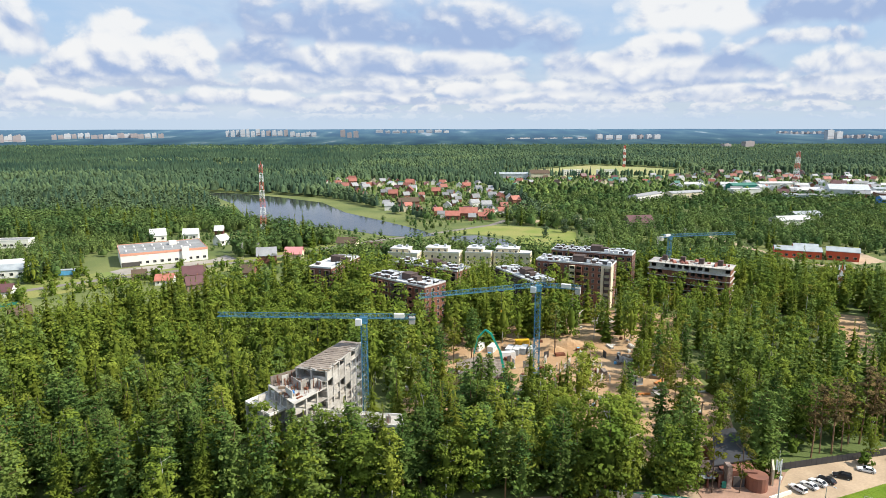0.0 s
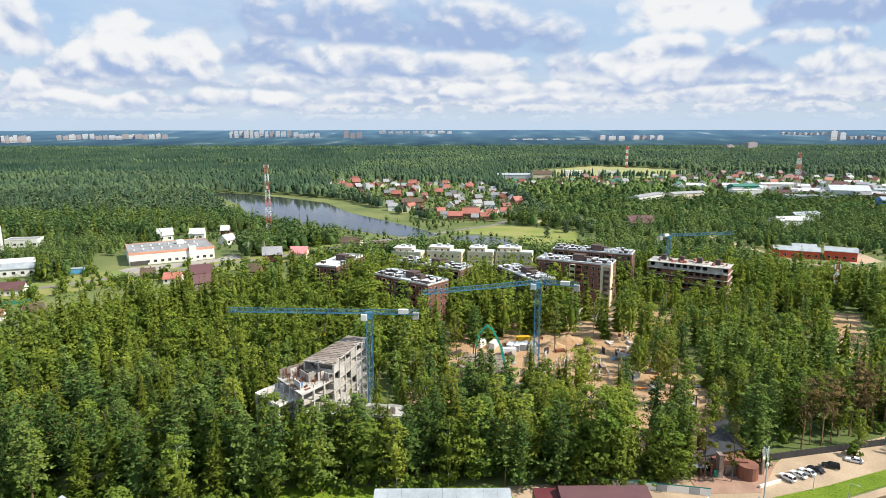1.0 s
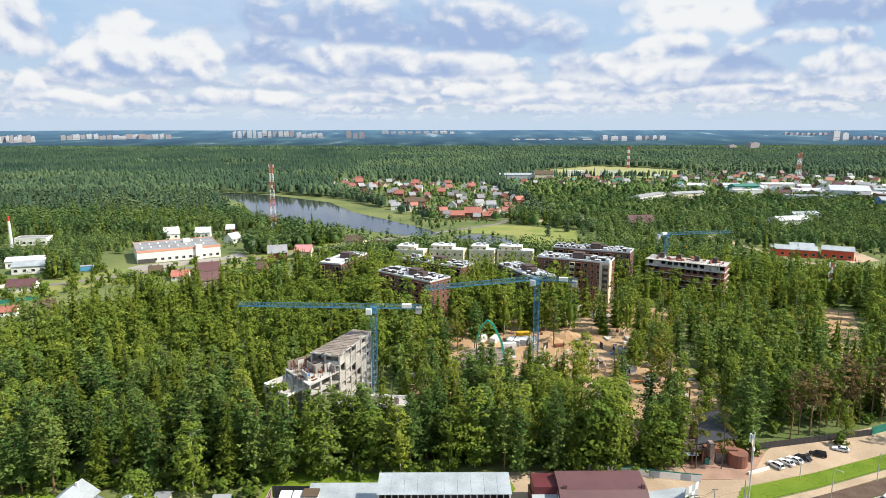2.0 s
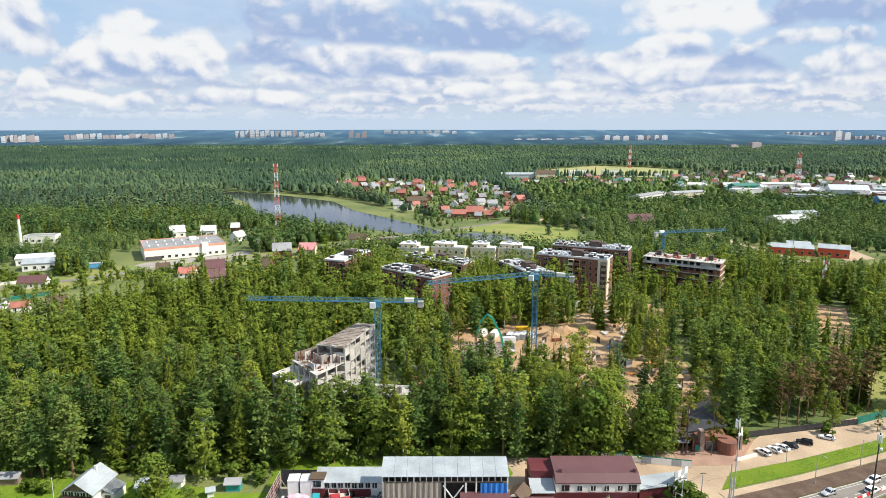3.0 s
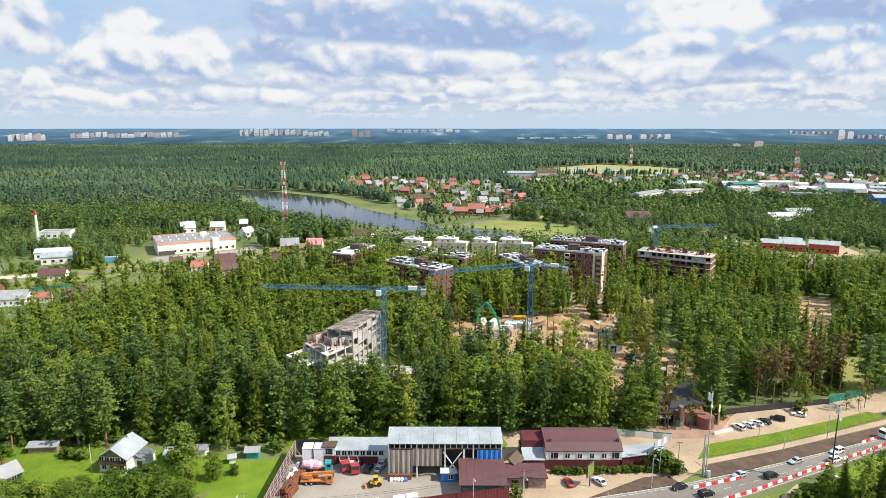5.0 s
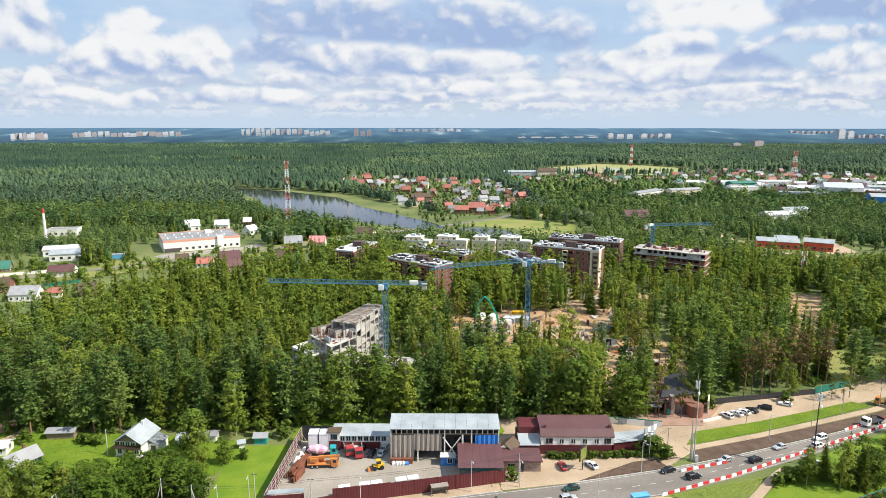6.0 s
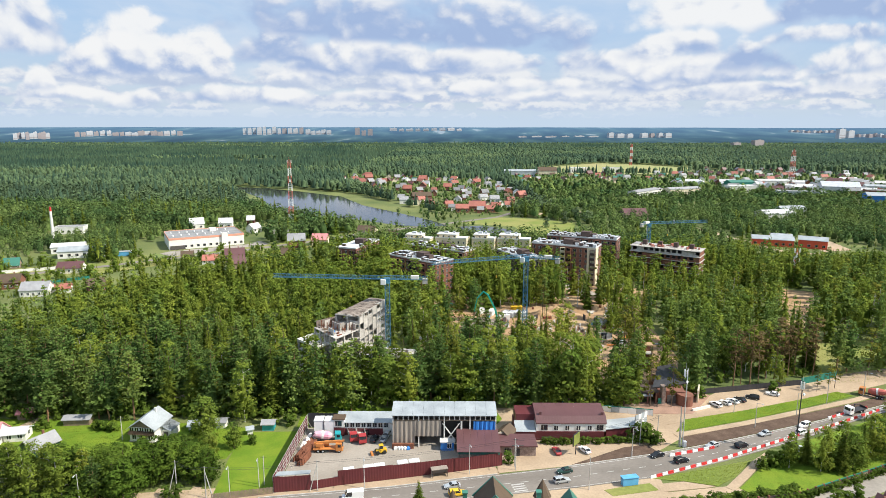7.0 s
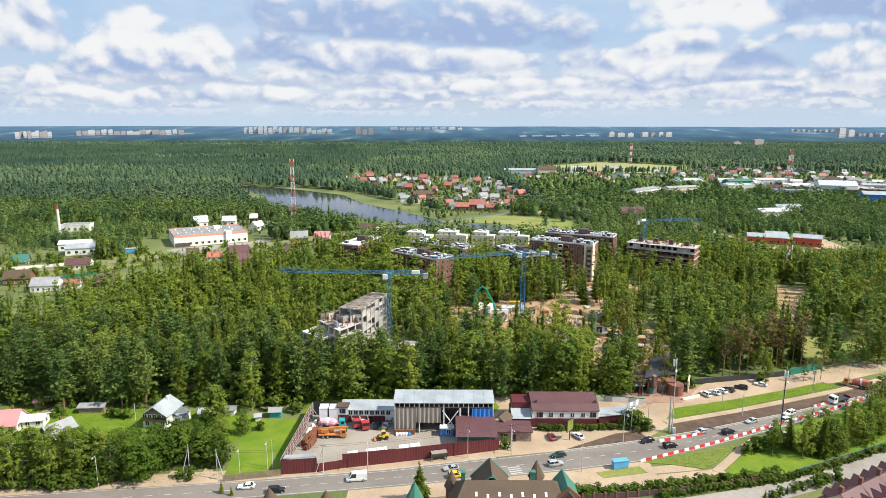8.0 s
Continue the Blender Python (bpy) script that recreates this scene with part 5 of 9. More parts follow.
def low_deck():
    root = thing("foundation_deck", "low concrete deck with timber shuttering on props", "unfinished building")
    pts = [(8.3, 231), (17.2, 238.5), (27.2, 233), (26.6, 219), (14.3, 211), (9.2, 214.5)]
    part("slab", MB().prism(pts, 3.4, 3.9), M["deck"], root)
    # shade under the deck is put into the wall's colour
    part("basement_wall", MB().prism([(x * 0.94 + 1.1, y * 0.94 + 13.5) for x, y in pts], 0, 3.4), M["painted_shade"], root, "basement wall coloured dark as shade")
    rng = random.Random(4)
    for i in range(9):
        for j in range(4):
            part("shuttering_panel", MB().box(10.6 + i * 1.85, 225.5 + j * 2.3 + rng.uniform(-0.1, 0.1), 3.9, 1.75, 2.2, rng.uniform(0.08, 0.3), -4), M["deck"], root)
    for i in range(14):
        a = Vector(pts[3]).lerp(Vector(pts[4]), i / 13)
        part("edge_post", MB().tube((a.x, a.y - 0.4, 0), (a.x, a.y - 0.4, 4.8), 0.06, 0.06, 4), M["rust"], root)


def concrete_pump():
    root = thing("concrete_pump_truck", "concrete pump truck with a raised sea-green boom", "pump truck")
    path = [Vector(p) for p in ((25.4, 208.8, 4.2), (22.8, 208.6, 16.6), (19.6, 208.5, 23.0), (17.6, 208.4, 24.6), (15.0, 208.6, 21.6), (13.7, 208.7, 15.6))]
    for i, (p, q) in enumerate(zip(path, path[1:])):
        w = 0.85 - 0.11 * i
        part("boom_section", MB().beam(p, q, w, w * 0.9), M["green_steel"], root)
    part("delivery_hose", MB().tube(path[-1], path[-1] - Vector((0, 0, 8.5)), 0.14, 0.12, 6), M["rubber"], root, "hanging black hose")
    part("turret", MB().tube((25.4, 208.8, 1.6), (25.4, 208.8, 4.4), 0.9, 0.6, 8), M["green_steel"], root)
    part("chassis", MB().box(26.2, 208.6, 0.7, 10.5, 2.3, 0.8, 6), M["dark_metal"], root)
    part("cab", MB().box(31.2, 209.1, 1.2, 2.2, 2.4, 2.2, 6, taper=0.9), M["white_paint"], root, "white truck cab")
    for dx in (-4.0, -2.6, 2.4, 4.6):
        for dy in (-1.1, 1.1):
            part("wheel", MB().tube((26.2 + dx, 208.6 + dy - 0.15, 0.55), (26.2 + dx, 208.6 + dy + 0.15, 0.55), 0.55, 0.55, 10), M["rubber"], root)
    for dx in (-4.5, 3.0):
        part("outrigger", MB().beam((26.2 + dx, 205.6, 0.5), (26.2 + dx, 211.6, 0.5), 0.35).box(26.2 + dx, 205.6, 0, 0.8, 0.8, 0.3).box(26.2 + dx, 211.6, 0, 0.8, 0.8, 0.3),
             M["green_steel"], root)


low_deck()
concrete_pump()


def container(x, y, rz, mat, label, z=0.0, size=(6.0, 2.45, 2.6)):
    root = thing("site_container", label, "container", pose(x, y, z, 0, 0, rz), "site containers")
    L, W, H = size
    body = MB().box(0, 0, 0.1, L, W, H - 0.1)
    n = int(L / 0.5)
    for i in range(n):
        for s in (-1, 1):
            body.box(-L / 2 + (i + 0.5) * L / n, s * (W / 2 + 0.03), 0.3, 0.22, 0.06, H - 0.6)
    part("body", body, M[mat], root)
    part("roof", MB().box(0, 0, H, L + 0.1, W + 0.1, 0.12), M["roof_white" if mat != "yellow_paint" else "yellow_paint"], root)
    part("door", MB().box(L / 2 + 0.03, 0, 0.25, 0.06, 1.0, 2.0), M["dark_metal"], root)


for i, (x, y, rz, m, z) in enumerate([(31.5, 252, 68, "grey_metal", 0), (34.5, 251.5, 70, "pale_metal", 0), (37.6, 252.5, 68, "pale_metal", 0), (41.0, 252, 70, "white_paint", 0),
                                      (38, 261, 4, "yellow_paint", 0), (30, 246, 10, "white_paint", 0), (-8, 212, 20, "grey_metal", 0), (19, 256, 60, "white_paint", 0), (24.5, 254.5, 66, "white_paint", 0)]):
    container(x, y, rz, m, {"yellow_paint": "yellow site container on the sand", "white_paint": "white site container standing on sand"}.get(m, "pale grey site container standing on sand"), z)


def wall_panel(x, y, rz, L, H, group="precast wall panels"):
    root = thing("wall_panel", "upright grey precast concrete wall panel", "wall panel", pose(x, y, 0, 0, 0, rz), group)
    part("panel", MB().box(-L * 0.32, 0, 0, L * 0.36, 0.22, H).box(L * 0.32, 0, 0, L * 0.36, 0.22, H).box(0, 0, H * 0.72, L * 0.28, 0.22, H * 0.28), M["concrete"], root)
    part("brace", MB().beam((0, 0, H * 0.8), (0.3, 1.8, 0.1), 0.1), M["dark_metal"], root)


rng = random.Random(77)
for i in range(8):
    for j in range(3):
        if rng.random() < 0.8:
            wall_panel(44.5 + i * 2.9 + rng.uniform(-0.4, 0.4), 240 - i * 1.0 - j * 6.5 + rng.uniform(-0.6, 0.6), rng.choice((64, 70, -22, 80)), rng.uniform(2.6, 4.2), rng.uniform(2.4, 3.3))
for i in range(26):
    x, y = rng.uniform(28, 92), rng.uniform(205, 262)
    root = thing("timber_stack", "stack of pale building timber on the sand", "timber stack", pose(x, y, 0.06, 0, 0, rng.uniform(0, 180)), "building material stacks")
    mb = MB()
    for k in range(3):
        for j in range(4):
            mb.box(0, (j - 1.5) * 0.42, 0.05 + k * 0.4, rng.uniform(3.2, 4.4), 0.36, 0.34, rng.uniform(-3, 3))
    part("boards", mb, M[rng.choice(("wood", "concrete", "deck", "rust"))], root)
for i, (x, y, r, h) in enumerate([(58, 262, 8, 3.2), (50, 256, 6, 2.4), (62, 218, 4, 1.6), (-8, 262, 6, 2.0), (66, 252, 6, 2.2)]):
    root = thing("sand_heap", "heaped orange sand on the building site", "sand heap", pose(x, y, 0), "sand heaps")
    bm = bmesh.new()
    bmesh.ops.create_grid(bm, x_segments=16, y_segments=16, size=r)
    for v in bm.verts:
        d = math.hypot(v.co.x, v.co.y * 1.2) / r
        v.co.z = max(-0.05, h * (1 - d) ** 1.2 if d < 1 else -0.05) * (1 + 0.35 * noise.noise((v.co.x * 0.5 + i, v.co.y * 0.5, 0)))
    me = bpy.data.meshes.new("mound")
    bm.to_mesh(me)
    me.materials.append(M["sand"])
    part("mound", me, None, root)


def clutter(kind, n, area, seed):
    """Loose building material lying about the sandy ground."""
    rng = random.Random(seed)
    made = 0
    while made < n:
        x, y = rng.uniform(area[0], area[1]), rng.uniform(area[2], area[3])
        if not inside(x, y, SITE) or any(math.hypot(x - cx, y - cy) < max(hx, hy) + 1 for cx, cy, hx, hy, rz in FOOT[2:5]):
            continue
        made += 1
        at = pose(x, y, 0.06, 0, 0, rng.uniform(0, 180))
        if kind == "pallet":
            root = thing("brick_pallet", "pallet of pale building blocks on the sand", "pallet", at, "building material stacks")
            part("pallet", MB().box(0, 0, 0, 1.3, 1.1, 0.15), M["wood"], root)
            part("blocks", MB().box(0, 0, 0.15, 1.2, 1.0, rng.uniform(0.6, 1.3)), M[rng.choice(("concrete", "white_wall", "brick_brown", "sky_blue"))], root)
        elif kind == "slab":
            root = thing("concrete_slab", "grey precast slabs lying on the sand", "slab", at, "precast slabs")
            for k in range(rng.choice((1, 2, 3))):
                part("slab", MB().box(rng.uniform(-0.1, 0.1), rng.uniform(-0.1, 0.1), k * 0.26, 4.6, 1.5, 0.22), M["concrete"], root)
        elif kind == "pipe":
            root = thing("pipe_bundle", "bundle of orange pipes on the sand", "pipes", at, "pipe bundles")
            for k in range(5):
                part("pipe", MB().tube((-3, (k % 3) * 0.36 + (k // 3) * 0.18, 0.17 + (k // 3) * 0.3), (3, (k % 3) * 0.36 + (k // 3) * 0.18, 0.17 + (k // 3) * 0.3), 0.16, 0.16, 8), M["orange_paint"], root)
        else:
            root = thing("formwork_panel", "upright blue-grey formwork panel on the sand", "formwork", at, "formwork panels")
            part("panel", MB().box(0, 0, 0, 2.6, 0.14, 2.8), M[rng.choice(("grey_metal", "dark_metal", "concrete"))], root)
            part("brace", MB().beam((0, 0, 2.2), (0.2, 1.6, 0.05), 0.1), M["dark_metal"], root)


clutter("pallet", 34, (-10, 98, 196, 286), 1)
clutter("slab", 16, (-6, 96, 200, 270), 2)
clutter("pipe", 4, (50, 90, 205, 262), 3)
clutter("form", 22, (28, 80, 214, 246), 4)
# ---- apartment blocks in the wood ----
def recessed(w, h, openings, depth, proud, mats, z0=0.0, name="window"):
    """One closed skin: a frame standing proud, with openings (x0, x1, z0, z1) in a row that lead back to panes."""
    xs = sorted({-w / 2, w / 2, *(q for o in openings for q in o[:2])})
    zs = sorted({z0, z0 + h, *(q for o in openings for q in o[2:])})
    verts, faces, mi, at = [], [], [], {}

    def v(x, y, z):
        key = (round(x, 4), round(y, 4), round(z, 4))
        if key not in at:
            at[key] = len(verts)
            verts.append(key)
        return at[key]

    for a, b in zip(xs, xs[1:]):
        for c, d in zip(zs, zs[1:]):
            if any(o[0] <= a and b <= o[1] and o[2] <= c and d <= o[3] for o in openings):
                q = [(a, c), (b, c), (b, d), (a, d)]
                for (p, r), (t, u) in zip(q, q[1:] + q[:1]):
                    faces.append((v(p, -proud, r), v(t, -proud, u), v(t, depth - proud, u), v(p, depth - proud, r))), mi.append(0)
                faces.append(tuple(v(p, depth - proud, r) for p, r in q)), mi.append(1)
            else:
                faces.append((v(a, -proud, c), v(b, -proud, c), v(b, -proud, d), v(a, -proud, d))), mi.append(0)
    for a, b in zip(xs, xs[1:]):
        for z in (zs[0], zs[-1]):
            faces.append((v(a, -proud, z), v(b, -proud, z), v(b, 0.03, z), v(a, 0.03, z))), mi.append(0)
    for c, d in zip(zs, zs[1:]):
        for x in (xs[0], xs[-1]):
            faces.append((v(x, -proud, c), v(x, -proud, d), v(x, 0.03, d), v(x, 0.03, c))), mi.append(0)
    mb = MB()
    mb.v, mb.f, mb.m = verts, faces, mi
    return mb.mesh(name, mats)


def window_mesh(w, h):
    t = 0.09
    return recessed(w, h, [(-w / 2 + t, -t / 2, t, h - t), (t / 2, w / 2 - t, t, h - t)], 0.07, 0.10, [M["frame_white"], M["glass"]])


def dark_window_mesh(w, h):
    t = 0.07
    return recessed(w, h, [(-w / 2 + t, -w * 0.16, t, h - t), (-w * 0.16 + t, w / 2 - t, t, h - t)], 0.05, 0.08, [M["concrete"], M["glass"]])


def loggia_mesh(w, h, panel):
    """A deep balcony: solid front, side cheeks and a dark opening behind."""
    return recessed(w, h - 0.1, [(-w / 2 + 0.14, w / 2 - 0.14, 0.95, h - 0.3)], 1.2, 1.25, [M[panel], M["glass"]], -0.1, "balcony")


WIN = {"tall": dark_window_mesh(1.3, 1.9), "wide": dark_window_mesh(2.1, 1.8), "white": window_mesh(1.4, 1.6)}
LOGGIA = {"dark": loggia_mesh(3.0, 3.0, "brick_dark"), "pale": loggia_mesh(3.0, 3.0, "cream"), "brown": loggia_mesh(3.0, 3.0, "brick_brown")}


def face_items(root, L, W, H, n, pattern, z0=1.2, faces=("s", "e", "w")):
    """Windows and balconies on the faces, storey by storey; pattern: letters repeated along a face."""
    hs = (H - 1.0) / n
    for face in faces:
        length = L if face == "s" else W
        m = max(2, int((length - 1.0) / 3.3))
        for j in range(m):
            u = -length / 2 + (j + 0.5) * length / m
            ch = pattern[j % len(pattern)] if face == "s" else "tw"[j % 2]
            for k in range(n):
                z = k * hs + (z0 if ch in "twW" else 0.5)
                if face == "s":
                    at = pose(u, -W / 2 - 0.02, z)
                elif face == "e":
                    at = pose(L / 2 + 0.02, u, z, 0, 0, 90)
                else:
                    at = pose(-L / 2 - 0.02, u, z, 0, 0, -90)
                if ch in "tw":
                    part("window", WIN["tall" if ch == "t" else "wide"], None, root, at=at)
                elif ch == "W":
                    part("window", WIN["white"], None, root, at=at)
                else:
                    part("balcony", LOGGIA[{"d": "dark", "p": "pale", "b": "brown"}[ch]], None, root, at=at)


def roof_things(root, L, W, H, seed, unit="grey_metal", house=True):
    rng = random.Random(seed)
    par = MB()
    for x, y, sx, sy in ((0, -W / 2 + 0.15, L, 0.3), (0, W / 2 - 0.15, L, 0.3), (-L / 2 + 0.15, 0, 0.3, W - 0.6), (L / 2 - 0.15, 0, 0.3, W - 0.6)):
        par.box(x, y, H + 0.12, sx + 0.04, sy + 0.04, 0.75)
    part("parapet", par, M["roof_white"], root, "pale parapet capping")
    part("roof", MB().box(0, 0, H, L - 0.1, W - 0.1, 0.14), M["roof_white"], root, "white flat roof membrane")
    if house:
        part("stair_house", MB().box(L * 0.04, W * 0.05, H + 0.14, 6.0, 5.0, 3.0).box(L * 0.04, W * 0.05, H + 3.14, 6.4, 5.4, 0.25), M["brick_dark"], root, "dark clad stair head")
        part("stair_house", MB().box(L * 0.04 + 5.0, W * 0.05, H + 0.14, 3.4, 3.6, 2.3), M["brick_dark"], root, "dark clad lift head")
    n = int(L / 2.7)
    for i in range(2 * n if house else n):
        x = -L / 2 + 1.6 + (i % n) * (L - 3.0) / max(n - 1, 1)
        if house and abs(x - L * 0.04) < 4.4:
            continue
        y = (rng.uniform(-0.34, -0.10) if i < n else rng.uniform(0.10, 0.34)) * W
        sx, sy, h = rng.uniform(1.3, 2.3), rng.uniform(1.4, 2.8), rng.uniform(0.8, 1.8)
        mb = MB().box(x, y, H + 0.14, sx, sy, h, mi=0).box(x, y, H + 0.14 + h, sx + 0.25, sy + 0.25, 0.12, mi=1)
        part("roof_vent", mb, [M[rng.choice(("brick_dark", "dark_metal", "brick_dark", unit))], M["grey_metal"]], root)


def brick_block(x, y, rz, L, W, H, n, label, seed, wall="brick_brown", pattern="tdwtpw", corner=None, house=True):
    root = thing("apartment_block", label, "apartment block", pose(x, y, 0, 0, 0, rz), "apartment blocks in the wood")
    part("wall", MB().box(0, 0, 0, L, W, H), M[wall], root)
    hs = (H - 1.0) / n
    for k in range(n + 1):
        part("string_course", MB().box(0, 0, 0.35 + k * hs, L + 0.12, W + 0.12, 0.16), M["brick_dark"], root)
    if corner:
        part("corner_panel", MB().box(L / 2 - 2.6, -W / 2 - 0.03, 0.5, 5.0, 0.16, H - 0.2).box(L / 2 + 0.03, -W * 0.27, 0.5, 0.16, W * 0.42, H - 0.2), M[corner], root, "pale rendered corner strip")
    face_items(root, L, W, H, n, pattern)
    roof_things(root, L, W, H, seed, house=house)
    return root


brick_block(75.6, 329.0, -27, 40, 14, 22.8, 7, "large red-brown brick block with a pale corner", 1, pattern="twdttpbw", corner="cream")
brick_block(93.0, 361.5, -25, 46, 14, 22.0, 7, "long red-brown brick block behind another", 2, pattern="wdtbtw")
brick_block(-54.5, 343.0, -20, 13.5, 34, 20.0, 6, "brick block with white roof at the wood's edge", 3, pattern="dtd")
brick_block(-13.5, 303.5, -42, 38, 15, 19.6, 6, "red-brown brick block half hidden by trees", 4, pattern="dtbwtd")
brick_block(-1.0, 342.5, -36, 42, 13, 18.0, 6, "low dark brick block with white roof", 5, pattern="wdtwb")
brick_block(46.5, 318.0, -67, 37, 13, 18.5, 6, "dark brick block end-on between the trees", 6, wall="brick_dark", pattern="dwtd")


def raw_brick_block():
    """The block still being built: open storeys, brick infill, bare top."""
    root = thing("unfinished_brick_block", "unfinished brick block with bare concrete floors", "unfinished building", pose(139.5, 333.5, 0, 0, 0, -33))
    L, W, H, n = 41, 13, 20.5, 6
    hs = H / n
    for k in range(n + 1):
        part("floor_slab", MB().box(0, 0, k * hs - 0.25 + (0.3 if k == 0 else 0), L + (1.6 if k else 0), W + 2.0, 0.28), M["concrete"], root)
    infill = MB()
    rng = random.Random(8)
    for k in range(n):
        for j in range(12):
            u = -L / 2 + (j + 0.5) * L / 12
            top = k == n - 1
            infill.box(u - 1.1, -W / 2, k * hs + 0.05, 1.1, 0.3, hs - 0.3, mi=1 if top else 0)
            infill.box(u + 0.55, -W / 2, k * hs + 0.05, 2.2, 0.3, 0.9 if rng.random() < 0.7 else hs - 0.3, mi=1 if top else 0)
        for s in (-1, 1):
            infill.box(s * L / 2, 0, k * hs + 0.05, 0.3, W, hs - 0.3, mi=0)
    part("brick_infill", infill, [M["brick_brown"], M["concrete"]], root)
    # dark sheets added to make the open storeys look shaded
    part("back_wall", MB().box(0, W / 2 - 1.5, 0.05, L - 0.5, 0.3, H - 0.4).box(0, 0, 0.05, L - 2, 0.3, H - 0.4), M["painted_shade"], root)
    for i in range(22):
        part("brick_pallet", MB().box(rng.uniform(-19, 19), rng.uniform(-5, 5), H + 0.05, rng.uniform(0.5, 2.6), rng.uniform(0.4, 1.6), rng.uniform(0.5, 1.6), rng.uniform(0, 90)), M["red_roof"], root, "bricks stacked on the top floor")
    for i in range(4):
        part("stair_head", MB().box(-14 + i * 9.5, 1, H + 0.05, 2.4, 3.0, 2.8), M["brick_dark"], root)
    rails = MB()
    for i in range(21):
        rails.tube((-20 + i * 2, -7.2, H), (-20 + i * 2, -7.2, H + 1.1), 0.06, 0.06, 4)
    rails.beam((-20, -7.2, H + 1.1), (20, -7.2, H + 1.1), 0.09)
    part("guard_rail", rails, M["wood"], root)


raw_brick_block()


def cream_block(x, y, rz, L, label):
    root = thing("town_house", label, "apartment block", pose(x, y, 0, 0, 0, rz), "cream town houses")
    W, H, n = 12, 15.0, 4
    part("wall", MB().box(0, 0, 0, L, W, H - 2.6).box(-L * 0.14, 0.6, H - 2.6, L * 0.62, W - 2.2, 2.6), M["cream"], root)
    face_items(root, L, W, H - 2.6, 3, "WtW", faces=("s", "e"))
    part("roof", MB().box(-L * 0.14, 0.6, H, L * 0.62 + 0.5, W - 1.7, 0.25).box(L * 0.33, 0, H - 2.6, L * 0.32, W, 0.15), M["roof_white"], root, "white flat roof slab")
    part("parapet", MB().box(0, -W / 2, H - 2.6, L, 0.25, 0.9), M["white_wall"], root)
    part("roof_box", MB().box(-L * 0.2, 2, H + 0.25, 3, 2.6, 1.2).box(L * 0.05, 1.5, H + 0.25, 1.4, 1.6, 1.6), M["grey_metal"], root)
    for i in range(max(2, int(L / 5))):
        part("window", WIN["white"], None, root, at=pose(-L * 0.42 + i * 4.2, -W / 2 + 0.95 + 0.73, H - 2.3))


for x, y, L in ((-19, 410, 20), (6, 412, 24), (30, 410, 17), (52, 408, 24)):
    cream_block(x, y, -14, L, "cream rendered town house with flat white roof")
# ---- vehicles ----
def loft(mb, sections, mi=0):
    """Skin over rows of points, closed at both ends."""
    n = len(sections[0])
    vs = [p for s in sections for p in s]
    fs = [(a * n + i, a * n + (i + 1) % n, (a + 1) * n + (i + 1) % n, (a + 1) * n + i) for a in range(len(sections) - 1) for i in range(n)]
    fs += [tuple(range(n - 1, -1, -1)), tuple(range((len(sections) - 1) * n, len(sections) * n))]
    return mb.add(vs, fs, mi)


def car_section(x, w, z0, z1, tuck=0.06):
    h = w / 2
    return [(x, -h + 0.05, z0), (x, h - 0.05, z0), (x, h, z0 + (z1 - z0) * 0.45), (x, h - tuck, z1 - 0.05), (x, h - tuck - 0.08, z1), (x, -h + tuck + 0.08, z1), (x, -h + tuck, z1 - 0.05), (x, -h, z0 + (z1 - z0) * 0.45)]


